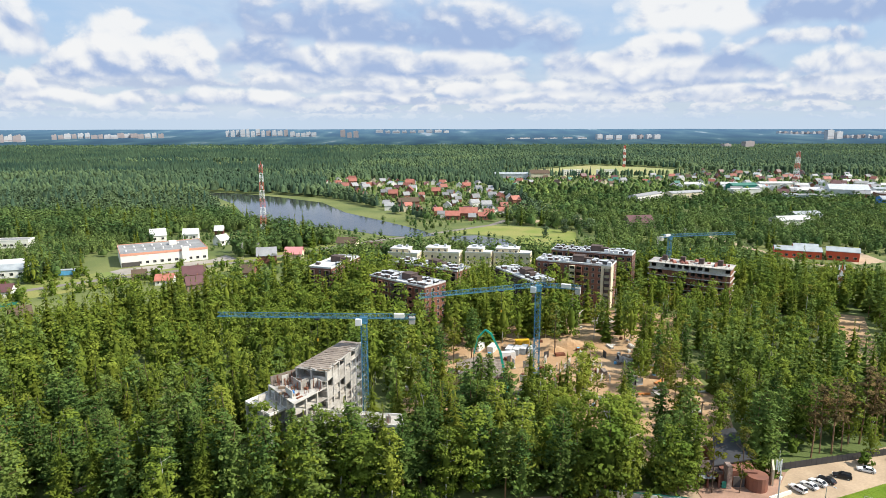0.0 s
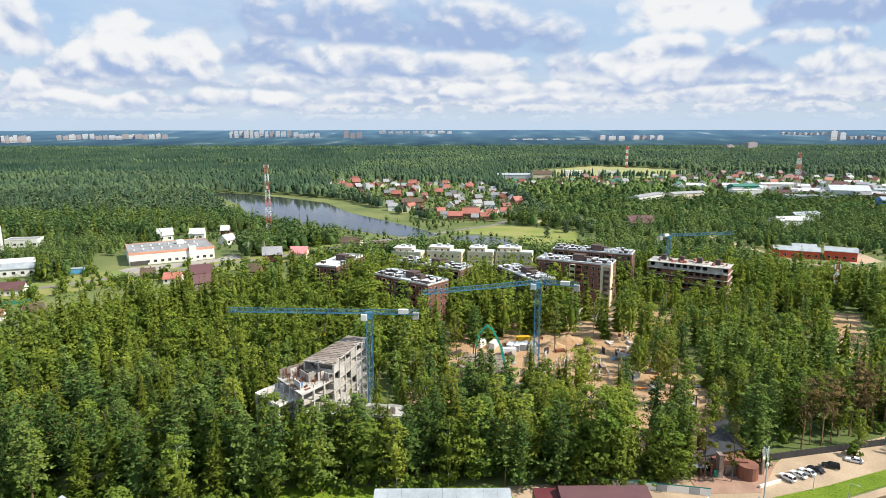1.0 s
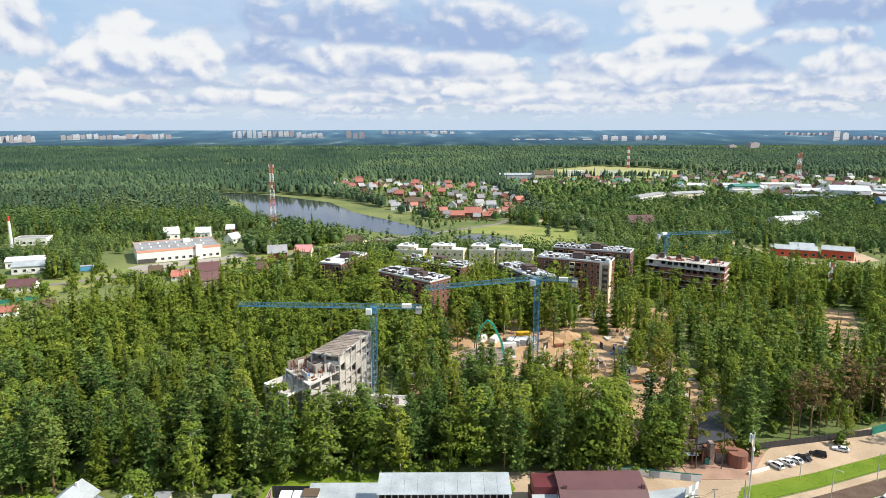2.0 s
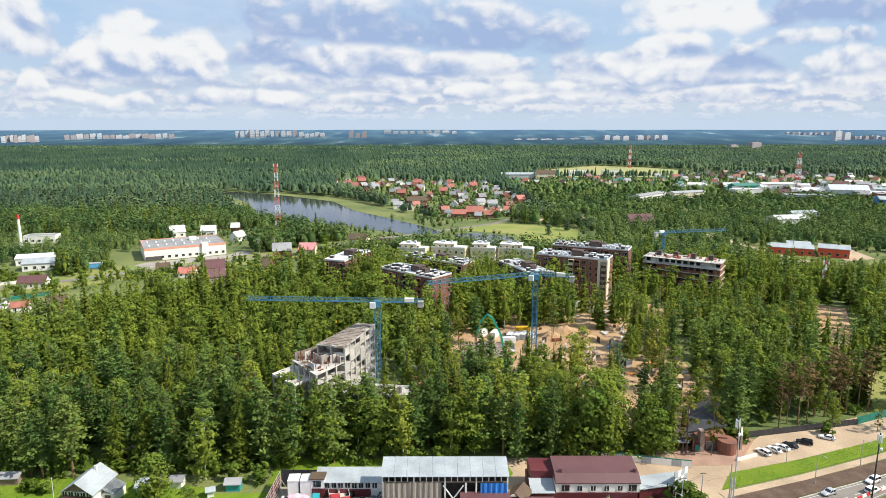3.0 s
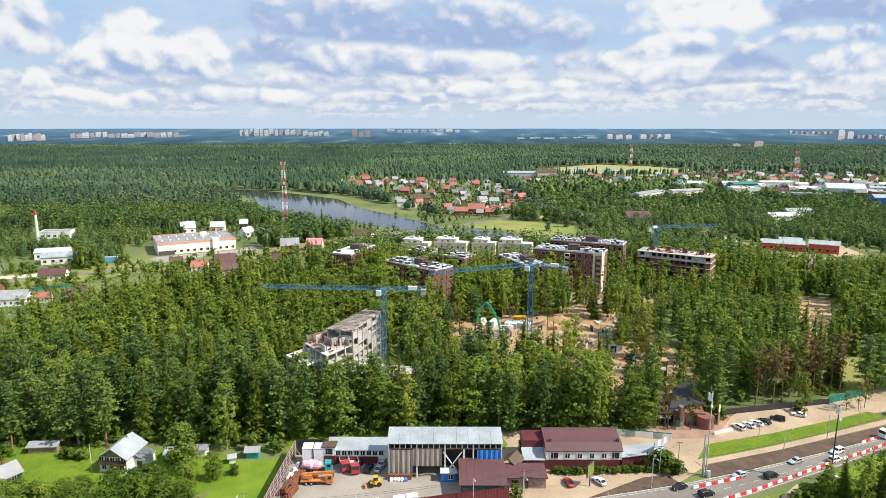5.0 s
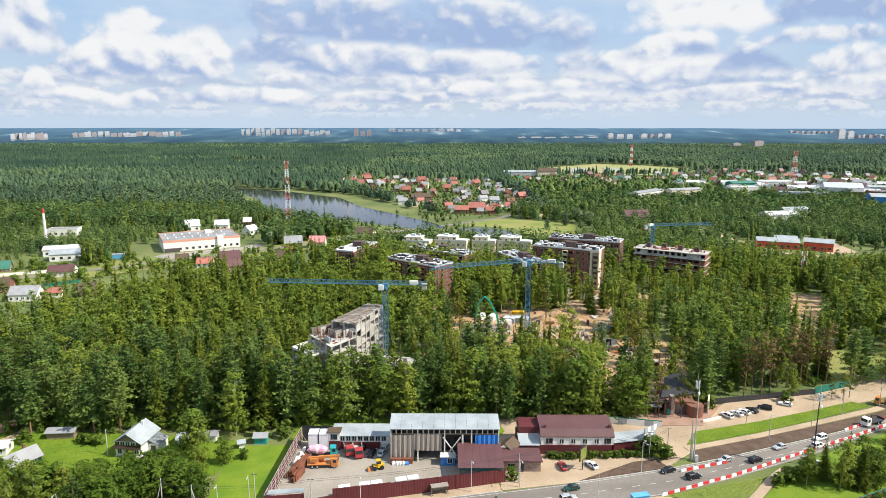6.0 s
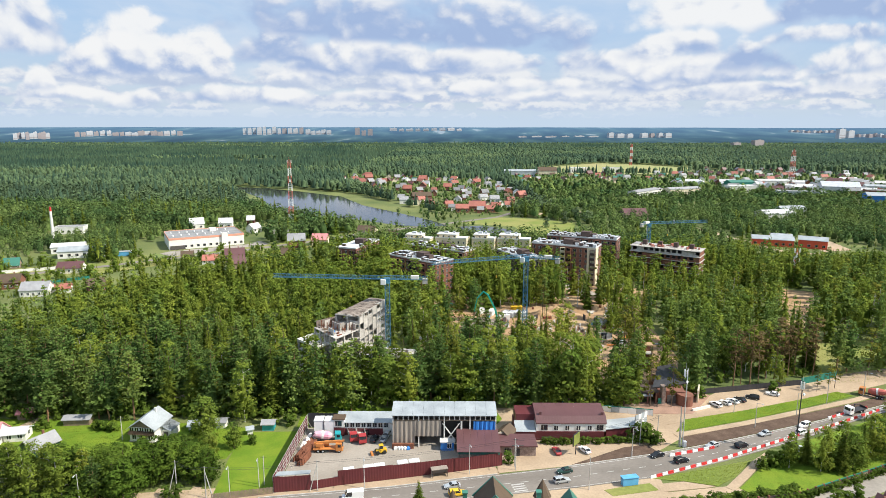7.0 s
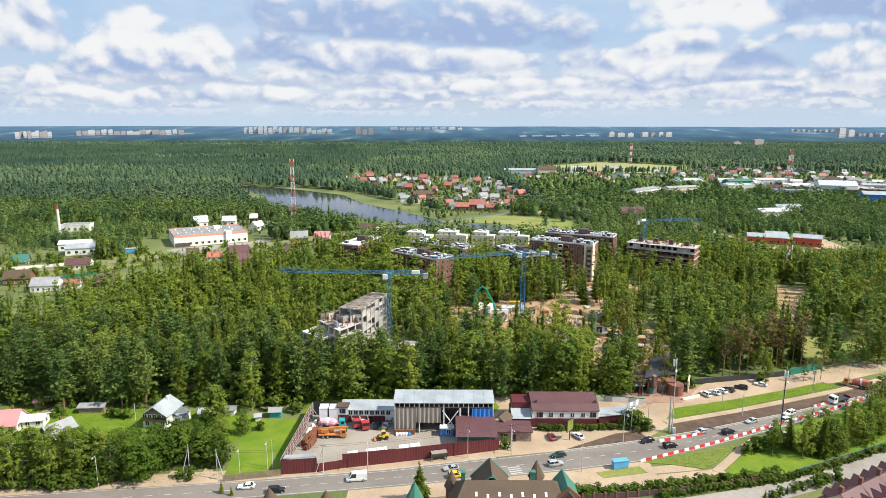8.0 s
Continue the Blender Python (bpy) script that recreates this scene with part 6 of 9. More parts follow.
def car_meshes(style, paint):
    L, W, H, hood, z0 = {"saloon": (4.5, 1.78, 1.45, 0.92, 0.24), "estate": (4.6, 1.82, 1.66, 1.02, 0.28), "hatch": (4.0, 1.72, 1.5, 0.93, 0.24), "van": (5.6, 2.05, 2.45, 1.25, 0.32)}[style]
    body = MB()
    loft(body, [car_section(-L / 2, W * 0.80, z0 + 0.18, hood * 0.78), car_section(-L / 2 + 0.18, W * 0.94, z0, hood * 0.97), car_section(-L * 0.2, W, z0, hood + 0.03),
                car_section(L * 0.2, W, z0, hood), car_section(L / 2 - 0.35, W * 0.95, z0, hood * 0.86), car_section(L / 2, W * 0.78, z0 + 0.15, hood * 0.66)])
    back = {"saloon": (-0.40, -0.24), "estate": (-0.485, -0.42), "hatch": (-0.47, -0.36), "van": (-0.495, -0.485)}[style]
    front = {"saloon": (0.19, 0.02), "estate": (0.20, 0.04), "hatch": (0.24, 0.05), "van": (0.36, 0.24)}[style]
    top = MB()
    def cab(f, w, z):
        return [(f[0] * L, -w, hood - 0.02), (f[1] * L, -w * 0.86, z)]
    zr = H - 0.06
    a, b, c, d = back[0] * L, back[1] * L, front[1] * L, front[0] * L
    w0, w1 = W / 2 - 0.07, W / 2 - 0.20
    vs = [(a, -w0, hood - 0.03), (d, -w0, hood - 0.03), (d, w0, hood - 0.03), (a, w0, hood - 0.03), (b, -w1, zr), (c, -w1, zr), (c, w1, zr), (b, w1, zr)]
    panes = [(nm, MB().add([vs[i] for i in q], [(0, 1, 2, 3)])) for nm, q in (("side_window", (0, 1, 5, 4)), ("windscreen", (1, 2, 6, 5)), ("side_window", (2, 3, 7, 6)), ("rear_window", (3, 0, 4, 7)))]
    loft(top, [[(b - 0.05, -w1 - 0.02, zr - 0.02), (b - 0.05, w1 + 0.02, zr - 0.02), (b - 0.05, w1 - 0.05, zr + 0.05), (b - 0.05, -w1 + 0.05, zr + 0.05)],
               [(c + 0.08, -w1 - 0.02, zr - 0.03), (c + 0.08, w1 + 0.02, zr - 0.03), (c + 0.02, w1 - 0.05, zr + 0.05), (c + 0.02, -w1 + 0.05, zr + 0.05)]])
    for s in (-1, 1):
        for p, q in (((a, s * w0, hood), (b, s * w1, zr)), ((d, s * w0, hood), (c, s * w1, zr)), (((a + d) / 2, s * (w0 + 0.01), hood), ((b + c) / 2, s * (w1 + 0.01), zr))):
            top.beam(p, q, 0.09)
    if style == "van":
        top.box((a + c) / 2 - 0.6, 0, hood - 0.05, (c - a) * 0.72, W - 0.10, zr - hood + 0.04)
    wheel = MB()
    wheel.tube((0, -0.11, 0), (0, 0.11, 0), 0.33, 0.33, 12, mi=0)
    wheel.tube((0, -0.125, 0), (0, 0.125, 0), 0.19, 0.19, 8, mi=1)
    lamp = MB().box(0, 0, 0, 0.1, 0.34, 0.14)
    return dict(L=L, W=W, hood=hood, body=body.mesh("body", M[paint]), glass=[glass.mesh(nm, M["glass"]) for nm, glass in panes], top=top.mesh("roof", M[paint]),
                wheel=wheel.mesh("wheel", [M["rubber"], M["silver_paint"]]), lamp=lamp.mesh("headlight", M["frame_white"]), tail=lamp.mesh("tail_light", M["red_paint"]))


CARS = {}


def car(x, y, rz, style, paint, label, group, z=0.1):
    if (style, paint) not in CARS:
        c = car_meshes(style, paint)
        root = thing("van" if style == "van" else "car", label, "van" if style == "van" else "car", pose(x, y, z, 0, 0, rz), group)
        part("body", c["body"], None, root)
        for pane in c["glass"]:
            part(pane.name.split(".")[0], pane, None, root, "dark tinted glass")
        part("roof", c["top"], None, root)
        for sx in (-0.31, 0.32):
            for sy in (-1, 1):
                part("wheel", c["wheel"], None, root, at=pose(sx * c["L"], sy * (c["W"] / 2 - 0.1), 0.33))
        for sy in (-1, 1):
            part("headlight", c["lamp"], None, root, at=pose(c["L"] / 2 - 0.06, sy * c["W"] * 0.32, c["hood"] * 0.62))
            part("tail_light", c["tail"], None, root, at=pose(-c["L"] / 2 + 0.08, sy * c["W"] * 0.36, c["hood"] * 0.72))
        CARS[style, paint] = root
    else:
        root = tagged(copy_thing(CARS[style, paint], pose(x, y, z, 0, 0, rz)), label, "", group)
    return root


ROADCARS = "cars on the main road"
for x, y, rz, st, pt, lb in [
        (34.6, 105.4, 196, "saloon", "green_paint", "dark green saloon car on the asphalt road"), (32.9, 100.6, 14, "estate", "silver_paint", "silver estate car on the asphalt road"),
        (63.1, 114.3, 202, "saloon", "black_paint", "black saloon car on the asphalt road"), (69.0, 111.2, 20, "estate", "black_paint", "black estate car beside red-white barriers"),
        (81.6, 120.2, 204, "saloon", "silver_paint", "pale silver saloon on the asphalt road"), (90.2, 120.0, 24, "estate", "black_paint", "black estate car beside red-white barriers"),
        (101.0, 127.6, 202, "saloon", "silver_paint", "pale silver saloon on the asphalt road"), (116.2, 133.2, 204, "estate", "white_paint", "white estate car on the asphalt road"),
        (113.0, 128.6, 25, "estate", "white_paint", "white estate car beside the barriers"), (-51.2, 88.4, 187, "saloon", "white_paint", "white saloon car on the asphalt road"),
        (-42.7, 86.6, 8, "estate", "black_paint", "dark estate car on the asphalt road"), (-22.4, 92.4, 189, "van", "white_paint", "white delivery van on the asphalt road"),
        (3.3, 97.8, 192, "saloon", "silver_paint", "silver saloon car near the bus stop"), (4.6, 94.3, 12, "estate", "taxi_paint", "yellow taxi estate on the asphalt road"),
        (162.0, 150.6, 205, "estate", "white_paint", "white estate car far along the road")]:
    car(x, y, rz, st, pt, lb, ROADCARS)
for x, y, rz, st, pt, lb in [
        (94.3, 148.4, 115, "estate", "white_paint", "white car parked in the sandy lot"), (98.2, 149.9, 118, "saloon", "white_paint", "white car parked in the sandy lot"),
        (101.3, 151.2, 120, "saloon", "white_paint", "white car parked in the sandy lot"), (104.4, 152.4, 120, "saloon", "black_paint", "black car parked in the sandy lot"),
        (109.6, 154.2, 150, "estate", "black_paint", "black car parked under the trees"), (118.2, 157.2, 150, "saloon", "white_paint", "white car parked under the trees"),
        (34.2, 116.4, 100, "saloon", "red_paint", "red car parked on dusty ground"), (42.6, 117.0, 118, "saloon", "white_paint", "white car parked on dusty ground"),
        (-23.0, 127.2, 80, "estate", "black_paint", "dark car parked in the yard"), (-20.2, 123.2, 76, "estate", "black_paint", "dark car parked in the yard"),
        (-17.2, 123.4, 74, "saloon", "silver_paint", "grey car parked in the yard"), (-16.4, 126.6, 74, "estate", "silver_paint", "silver estate parked in the yard"),
        (80, 212, 40, "estate", "white_paint", "white car parked on the site"), (90, 232, 60, "saloon", "white_paint", "white car parked on the site")]:
    car(x, y, rz, st, pt, lb, "parked cars", 0.14)


def lorry(x, y, rz, cab_paint, label, load, name="lorry"):
    root = thing(name, label, "lorry", pose(x, y, 0.12, 0, 0, rz))
    part("chassis", MB().box(-0.6, 0, 0.6, 7.6, 1.0, 0.35), M["dark_metal"], root)
    cab = MB()
    loft(cab, [[(2.2, -1.2, 0.55), (2.2, 1.2, 0.55), (2.2, 1.15, 2.9), (2.2, -1.15, 2.9)], [(4.0, -1.2, 0.55), (4.0, 1.2, 0.55), (3.95, 1.12, 2.75), (3.95, -1.12, 2.75)],
               [(4.25, -1.15, 0.6), (4.25, 1.15, 0.6), (4.12, 1.1, 1.75), (4.12, -1.1, 1.75)]])
    c = part("cab", cab, M[cab_paint], root)
    part("windscreen", MB().add([(4.17, -1.0, 1.72), (4.17, 1.0, 1.72), (4.02, 0.98, 2.6), (4.02, -0.98, 2.6)], [(0, 1, 2, 3)]).box(3.3, -1.19, 1.75, 0.9, 0.06, 0.8).box(3.3, 1.19, 1.75, 0.9, 0.06, 0.8), M["glass"], c)
    for sx in (3.2, -1.6, -3.0):
        for sy in (-1, 1):
            part("wheel", MB().tube((sx, sy * 1.0 - 0.15, 0.5), (sx, sy * 1.0 + 0.15, 0.5), 0.5, 0.5, 12, mi=0).tube((sx, sy * 1.0 - 0.17, 0.5), (sx, sy * 1.0 + 0.17, 0.5), 0.25, 0.25, 8, mi=1), [M["rubber"], M["grey_metal"]], root)
    if load == "tip":
        b = MB()
        for s in (-1, 1):
            b.box(-1.3, s * 1.2, 1.0, 5.8, 0.1, 1.3)
        b.box(-1.3, 0, 0.95, 5.8, 2.3, 0.12).box(1.6, 0, 1.0, 0.12, 2.4, 1.6).box(-4.2, 0, 1.0, 0.1, 2.4, 1.2)
        part("tipping_body", b, M["concrete"], root, "pale worn tipping body")
    elif load == "mixer":
        d = MB()
        n = 12
        secs = []
        for u, r in ((-4.3, 0.55), (-3.4, 1.0), (-1.6, 1.3), (0.2, 1.25), (1.4, 0.7)):
            z = 2.1 - u * 0.13
            secs.append([(u, r * math.cos(2 * math.pi * i / n), z + r * math.sin(2 * math.pi * i / n)) for i in range(n)])
        loft(d, secs)
        part("mixer_drum", d, M["mast_red" if cab_paint == "orange_paint" else "pink_paint"], root, "faded rotating mixer drum")
        part("drum_stripe", MB().tube((-1.7, 0, 2.32), (-1.1, 0, 2.24), 1.33, 1.33, 12), M["white_paint"], root)
        part("chute", MB().beam((-4.3, 0, 2.6), (-5.2, 0, 1.4), 0.5, 0.15).box(-4.2, 0, 2.7, 0.9, 1.2, 0.6), M["dark_metal"], root)
    elif load == "crane":
        part("deck", MB().box(-1.2, 0, 1.0, 6.6, 2.3, 0.25), M["orange_paint"], root)
        part("turntable", MB().tube((-2.2, 0, 1.2), (-2.2, 0, 1.8), 0.9, 0.9, 10).box(-2.6, 0, 1.7, 2.2, 1.6, 1.0), M["orange_paint"], root)
        part("telescopic_boom", MB().beam((-4.2, 0, 2.6), (3.4, 0, 3.2), 0.6, 0.65).beam((3.4, 0, 3.2), (4.6, 0, 3.3), 0.42, 0.42), M["orange_paint"], root, "orange telescopic boom")
        part("crane_cab", MB().box(-0.7, 0.85, 1.5, 1.4, 0.8, 1.4, taper=0.9), M["orange_paint"], root)
    elif load == "flat":
        part("flatbed", MB().box(-1.3, 0, 1.0, 5.8, 2.4, 0.2).box(-4.1, 0, 1.2, 0.1, 2.4, 0.6), M["dark_metal"], root)
        part("loader_arm", MB().beam((1.2, 0, 1.2), (0.6, 0, 3.2), 0.25).beam((0.6, 0, 3.2), (-2.4, 0, 2.6), 0.22), M["dark_metal"], root)


lorry(-24.4, 124.4, -76, "red_paint", "red tipper lorry parked in the yard", "tip", "tipper_lorry")
lorry(-27.4, 125.6, -74, "red_paint", "tipper lorry with pale body in the yard", "tip", "tipper_lorry")
lorry(-34.4, 122.4, 8, "teal_paint", "concrete mixer with teal cab and pink drum", "mixer", "mixer_lorry")
lorry(-33.0, 116.6, 2, "orange_paint", "orange truck crane with folded boom", "crane", "truck_crane")
lorry(138.8, 143.4, 204, "white_paint", "white flatbed lorry with a loader arm", "flat", "flatbed_lorry")
lorry(153.0, 156.2, 140, "orange_paint", "orange concrete mixer lorry beside the soil", "mixer", "mixer_lorry")


def loader(x, y, rz):
    root = thing("wheel_loader", "small yellow wheel loader in the yard", "wheel loader", pose(x, y, 0.12, 0, 0, rz))
    part("body", MB().box(-0.9, 0, 0.6, 2.0, 1.5, 0.9, taper=0.92).box(0.6, 0, 0.6, 1.2, 1.2, 0.6), M["yellow_paint"], root)
    c = part("cab", MB().box(-0.3, 0, 1.45, 1.2, 1.25, 0.2).box(-0.3, 0, 2.6, 1.3, 1.3, 0.12), M["yellow_paint"], root)
    part("cab_window", MB().box(-0.3, 0, 1.65, 1.1, 1.15, 0.95), M["glass"], c)
    part("arm", MB().beam((0.6, 0.4, 1.1), (2.2, 0.4, 0.6), 0.2).beam((0.6, -0.4, 1.1), (2.2, -0.4, 0.6), 0.2), M["dark_metal"], root)
    part("bucket", MB().box(2.5, 0, 0.1, 0.7, 1.9, 0.7, taper=0.8), M["orange_paint"], root)
    for sx in (-1.1, 0.9):
        for sy in (-0.8, 0.8):
            part("wheel", MB().tube((sx, sy - 0.2, 0.6), (sx, sy + 0.2, 0.6), 0.6, 0.6, 12), M["rubber"], root)


loader(-17.7, 115.4, 200)


# ---- the works yard ----
def ribbed(mb, p, q, z0, z1, pitch=0.34, depth=0.022, mi=0):
    """A wall of profiled sheet between two plan points."""
    p, q = Vector(p), Vector(q)
    n = max(1, int((q - p).length / pitch))
    d = (q - p).normalized()
    nrm = Vector((d.y, -d.x)) * depth
    pts = []
    for i in range(n + 1):
        a = p.lerp(q, i / n)
        pts.append(a + (nrm if i % 2 else -nrm))
    for a, b in zip(pts, pts[1:]):
        mb.add([(a.x, a.y, z0), (b.x, b.y, z0), (b.x, b.y, z1), (a.x, a.y, z1)], [(0, 1, 2, 3)], mi)
    back = Vector((-d.y, d.x)) * (depth + 0.04)
    mb.add([(p.x + back.x, p.y + back.y, z0), (q.x + back.x, q.y + back.y, z0), (q.x + back.x, q.y + back.y, z1), (p.x + back.x, p.y + back.y, z1)], [(3, 2, 1, 0)], mi)
    return mb


def sheet_fence():
    root = thing("sheet_fence", "tall dark maroon profiled sheet fence along the road", "fence")
    runs = [((-43.5, 95.0), (-34.0, 96.4), 4.4), ((-34.0, 96.4), (-27.2, 98.5), 2.6), ((-27.2, 98.5), (-12.8, 101.6), 4.4), ((-12.8, 101.6), (5.2, 105.8), 4.2), ((5.2, 105.8), (17.5, 109.0), 4.0)]
    for a, b, h in runs:
        n = max(1, round(math.dist(a, b) / 3.2))
        for i in range(n):
            p, q = Vector(a).lerp(Vector(b), i / n), Vector(a).lerp(Vector(b), (i + 1) / n)
            part("panel", ribbed(MB(), p, q, 0.15, h), M["maroon"], root)
            part("post", MB().box(p.x, p.y + 0.2, 0, 0.14, 0.14, h), M["dark_metal"], root)
    # the open side fence towards the lawn
    side = thing("lattice_fence", "tall pale steel lattice fence beside the lawn", "fence")
    A, B = Vector((-43.6, 95.3)), Vector((-42.4, 131.2))
    n = 12
    for i in range(n + 1):
        p = A.lerp(B, i / n)
        part("post", MB().box(p.x, p.y, 0, 0.14, 0.14, 4.8), M["pole"], side)
        part("brace", MB().beam((p.x, p.y, 2.6), (p.x + 1.4, p.y, 0.1), 0.09), M["pole"], side)
    for z in (0.5, 1.6, 2.7, 3.8, 4.7):
        part("rail", MB().beam((A.x, A.y, z), (B.x, B.y, z), 0.08), M["pole"], side)
    part("lower_sheet", ribbed(MB(), A - Vector((0.1, 0)), B - Vector((0.1, 0)), 0.1, 4.5, 0.6), M["maroon"], side)
    back = thing("sheet_fence", "navy sheet fence behind the yard", "fence")
    for i in range(4):
        p, q = Vector((-42.2, 131.6)).lerp(Vector((-32.6, 131.4)), i / 4), Vector((-42.2, 131.6)).lerp(Vector((-32.6, 131.4)), (i + 1) / 4)
        part("panel", ribbed(MB(), p, q, 0.1, 5.0), M["dark_metal"], back)
    wood = thing("wooden_fence", "weathered grey-green board fence beside the road", "fence")
    for i in range(46):
        p = Vector((-58.4, 91.4)).lerp(Vector((-43.8, 94.6)), i / 45)
        part("board", MB().box(p.x, p.y, 0.05, 0.29, 0.05, 1.9 + 0.1 * math.sin(i * 2.3), 12), M["wood"], wood)


sheet_fence()


def long_shed():
    root = thing("long_shed", "long open steel shed with pale roof and tarpaulins", "shed")
    x0, x1, y0, y1, zf, zb = -14.2, 16.4, 119.6, 126.4, 10.2, 11.2
    for i in range(10):
        a, b = x0 - 0.4 + i * (x1 - x0 + 0.8) / 10, x0 - 0.4 + (i + 1) * (x1 - x0 + 0.8) / 10 - 0.04
        part("roof_sheet", MB().add([(a, y0 - 0.6, zf), (b, y0 - 0.6, zf), (b, y1 + 0.5, zb), (a, y1 + 0.5, zb), (a, y0 - 0.6, zf + 0.12), (b, y0 - 0.6, zf + 0.12), (b, y1 + 0.5, zb + 0.12), (a, y1 + 0.5, zb + 0.12)],
                                    [(3, 2, 1, 0), (4, 5, 6, 7), (0, 1, 5, 4), (1, 2, 6, 5), (2, 3, 7, 6), (3, 0, 4, 7)]), M["pale_metal"], root)
    part("back_wall", ribbed(MB(), (x1, y1), (x0, y1), 0, zb - 0.1), M["grey_metal"], root)
    part("side_wall", ribbed(MB(), (x0, y1), (x0, y0), 0, zf), M["tarp"], root)
    part("side_wall", ribbed(MB(), (x1, y0), (x1, y1), 0, zf), M["tarp"], root)
    # added dark sheet that deepens the shade inside the shed
    part("inner_wall", MB().box(1, y1 - 0.6, 0, 30, 0.2, 10), M["painted_shade"], root)
    for i in range(21):
        x = x0 + i * (x1 - x0) / 20
        part("post", MB().box(x, y0, 8.6, 0.22, 0.25, zf - 8.6) if i % 5 else MB().box(x, y0, 0, 0.35, 0.35, zf), M["white_wall"], root)
    part("beam", MB().box((x0 + x1) / 2, y0, 8.45, x1 - x0, 0.3, 0.3), M["wood"], root)
    part("beam", MB().box((x0 + x1) / 2, y0, zf - 0.25, x1 - x0, 0.35, 0.25), M["white_wall"], root)

    def curtain(a, b, z0, z1, mat, label, seed):
        mb = MB()
        rng = random.Random(seed)
        n = int((b - a) / 0.4)
        cols = [(a + (b - a) * i / n, y0 - 0.35 + 0.16 * math.sin(i * 1.9) + rng.uniform(-0.05, 0.05)) for i in range(n + 1)]
        for (p, py), (q, qy) in zip(cols, cols[1:]):
            mb.add([(p, py, z0), (q, qy, z0), (q, qy * 0.5 + (y0 - 0.3) * 0.5, z1), (p, py * 0.5 + (y0 - 0.3) * 0.5, z1)], [(0, 1, 2, 3)])
        part("tarpaulin", mb, M[mat], root, label)

    curtain(x0, x0 + 6.6, 0.6, 8.4, "tarp", "hanging grey-brown tarpaulin", 1)
    curtain(x0 + 6.6, x0 + 14.4, 3.6, 8.6, "tarp", "rolled-up grey-brown tarpaulin", 2)
    curtain(x1 - 6.6, x1 - 0.1, 5.2, 8.4, "blue_tarp", "bright blue tarpaulin", 3)
    part("cross_brace", MB().beam((0.6, y0, 0.4), (5.6, y0, 7.6), 0.28).beam((5.6, y0, 0.4), (0.6, y0, 7.6), 0.28).box(6.2, y0, 0, 0.5, 0.3, 8.4), M["white_wall"], root)
    part("rust_wall", MB().box(x0 + 3.0, y0 - 1.0, 0.1, 6.4, 0.9, 1.5), M["rust"], root, "rusty sheet skip before the shed")


long_shed()


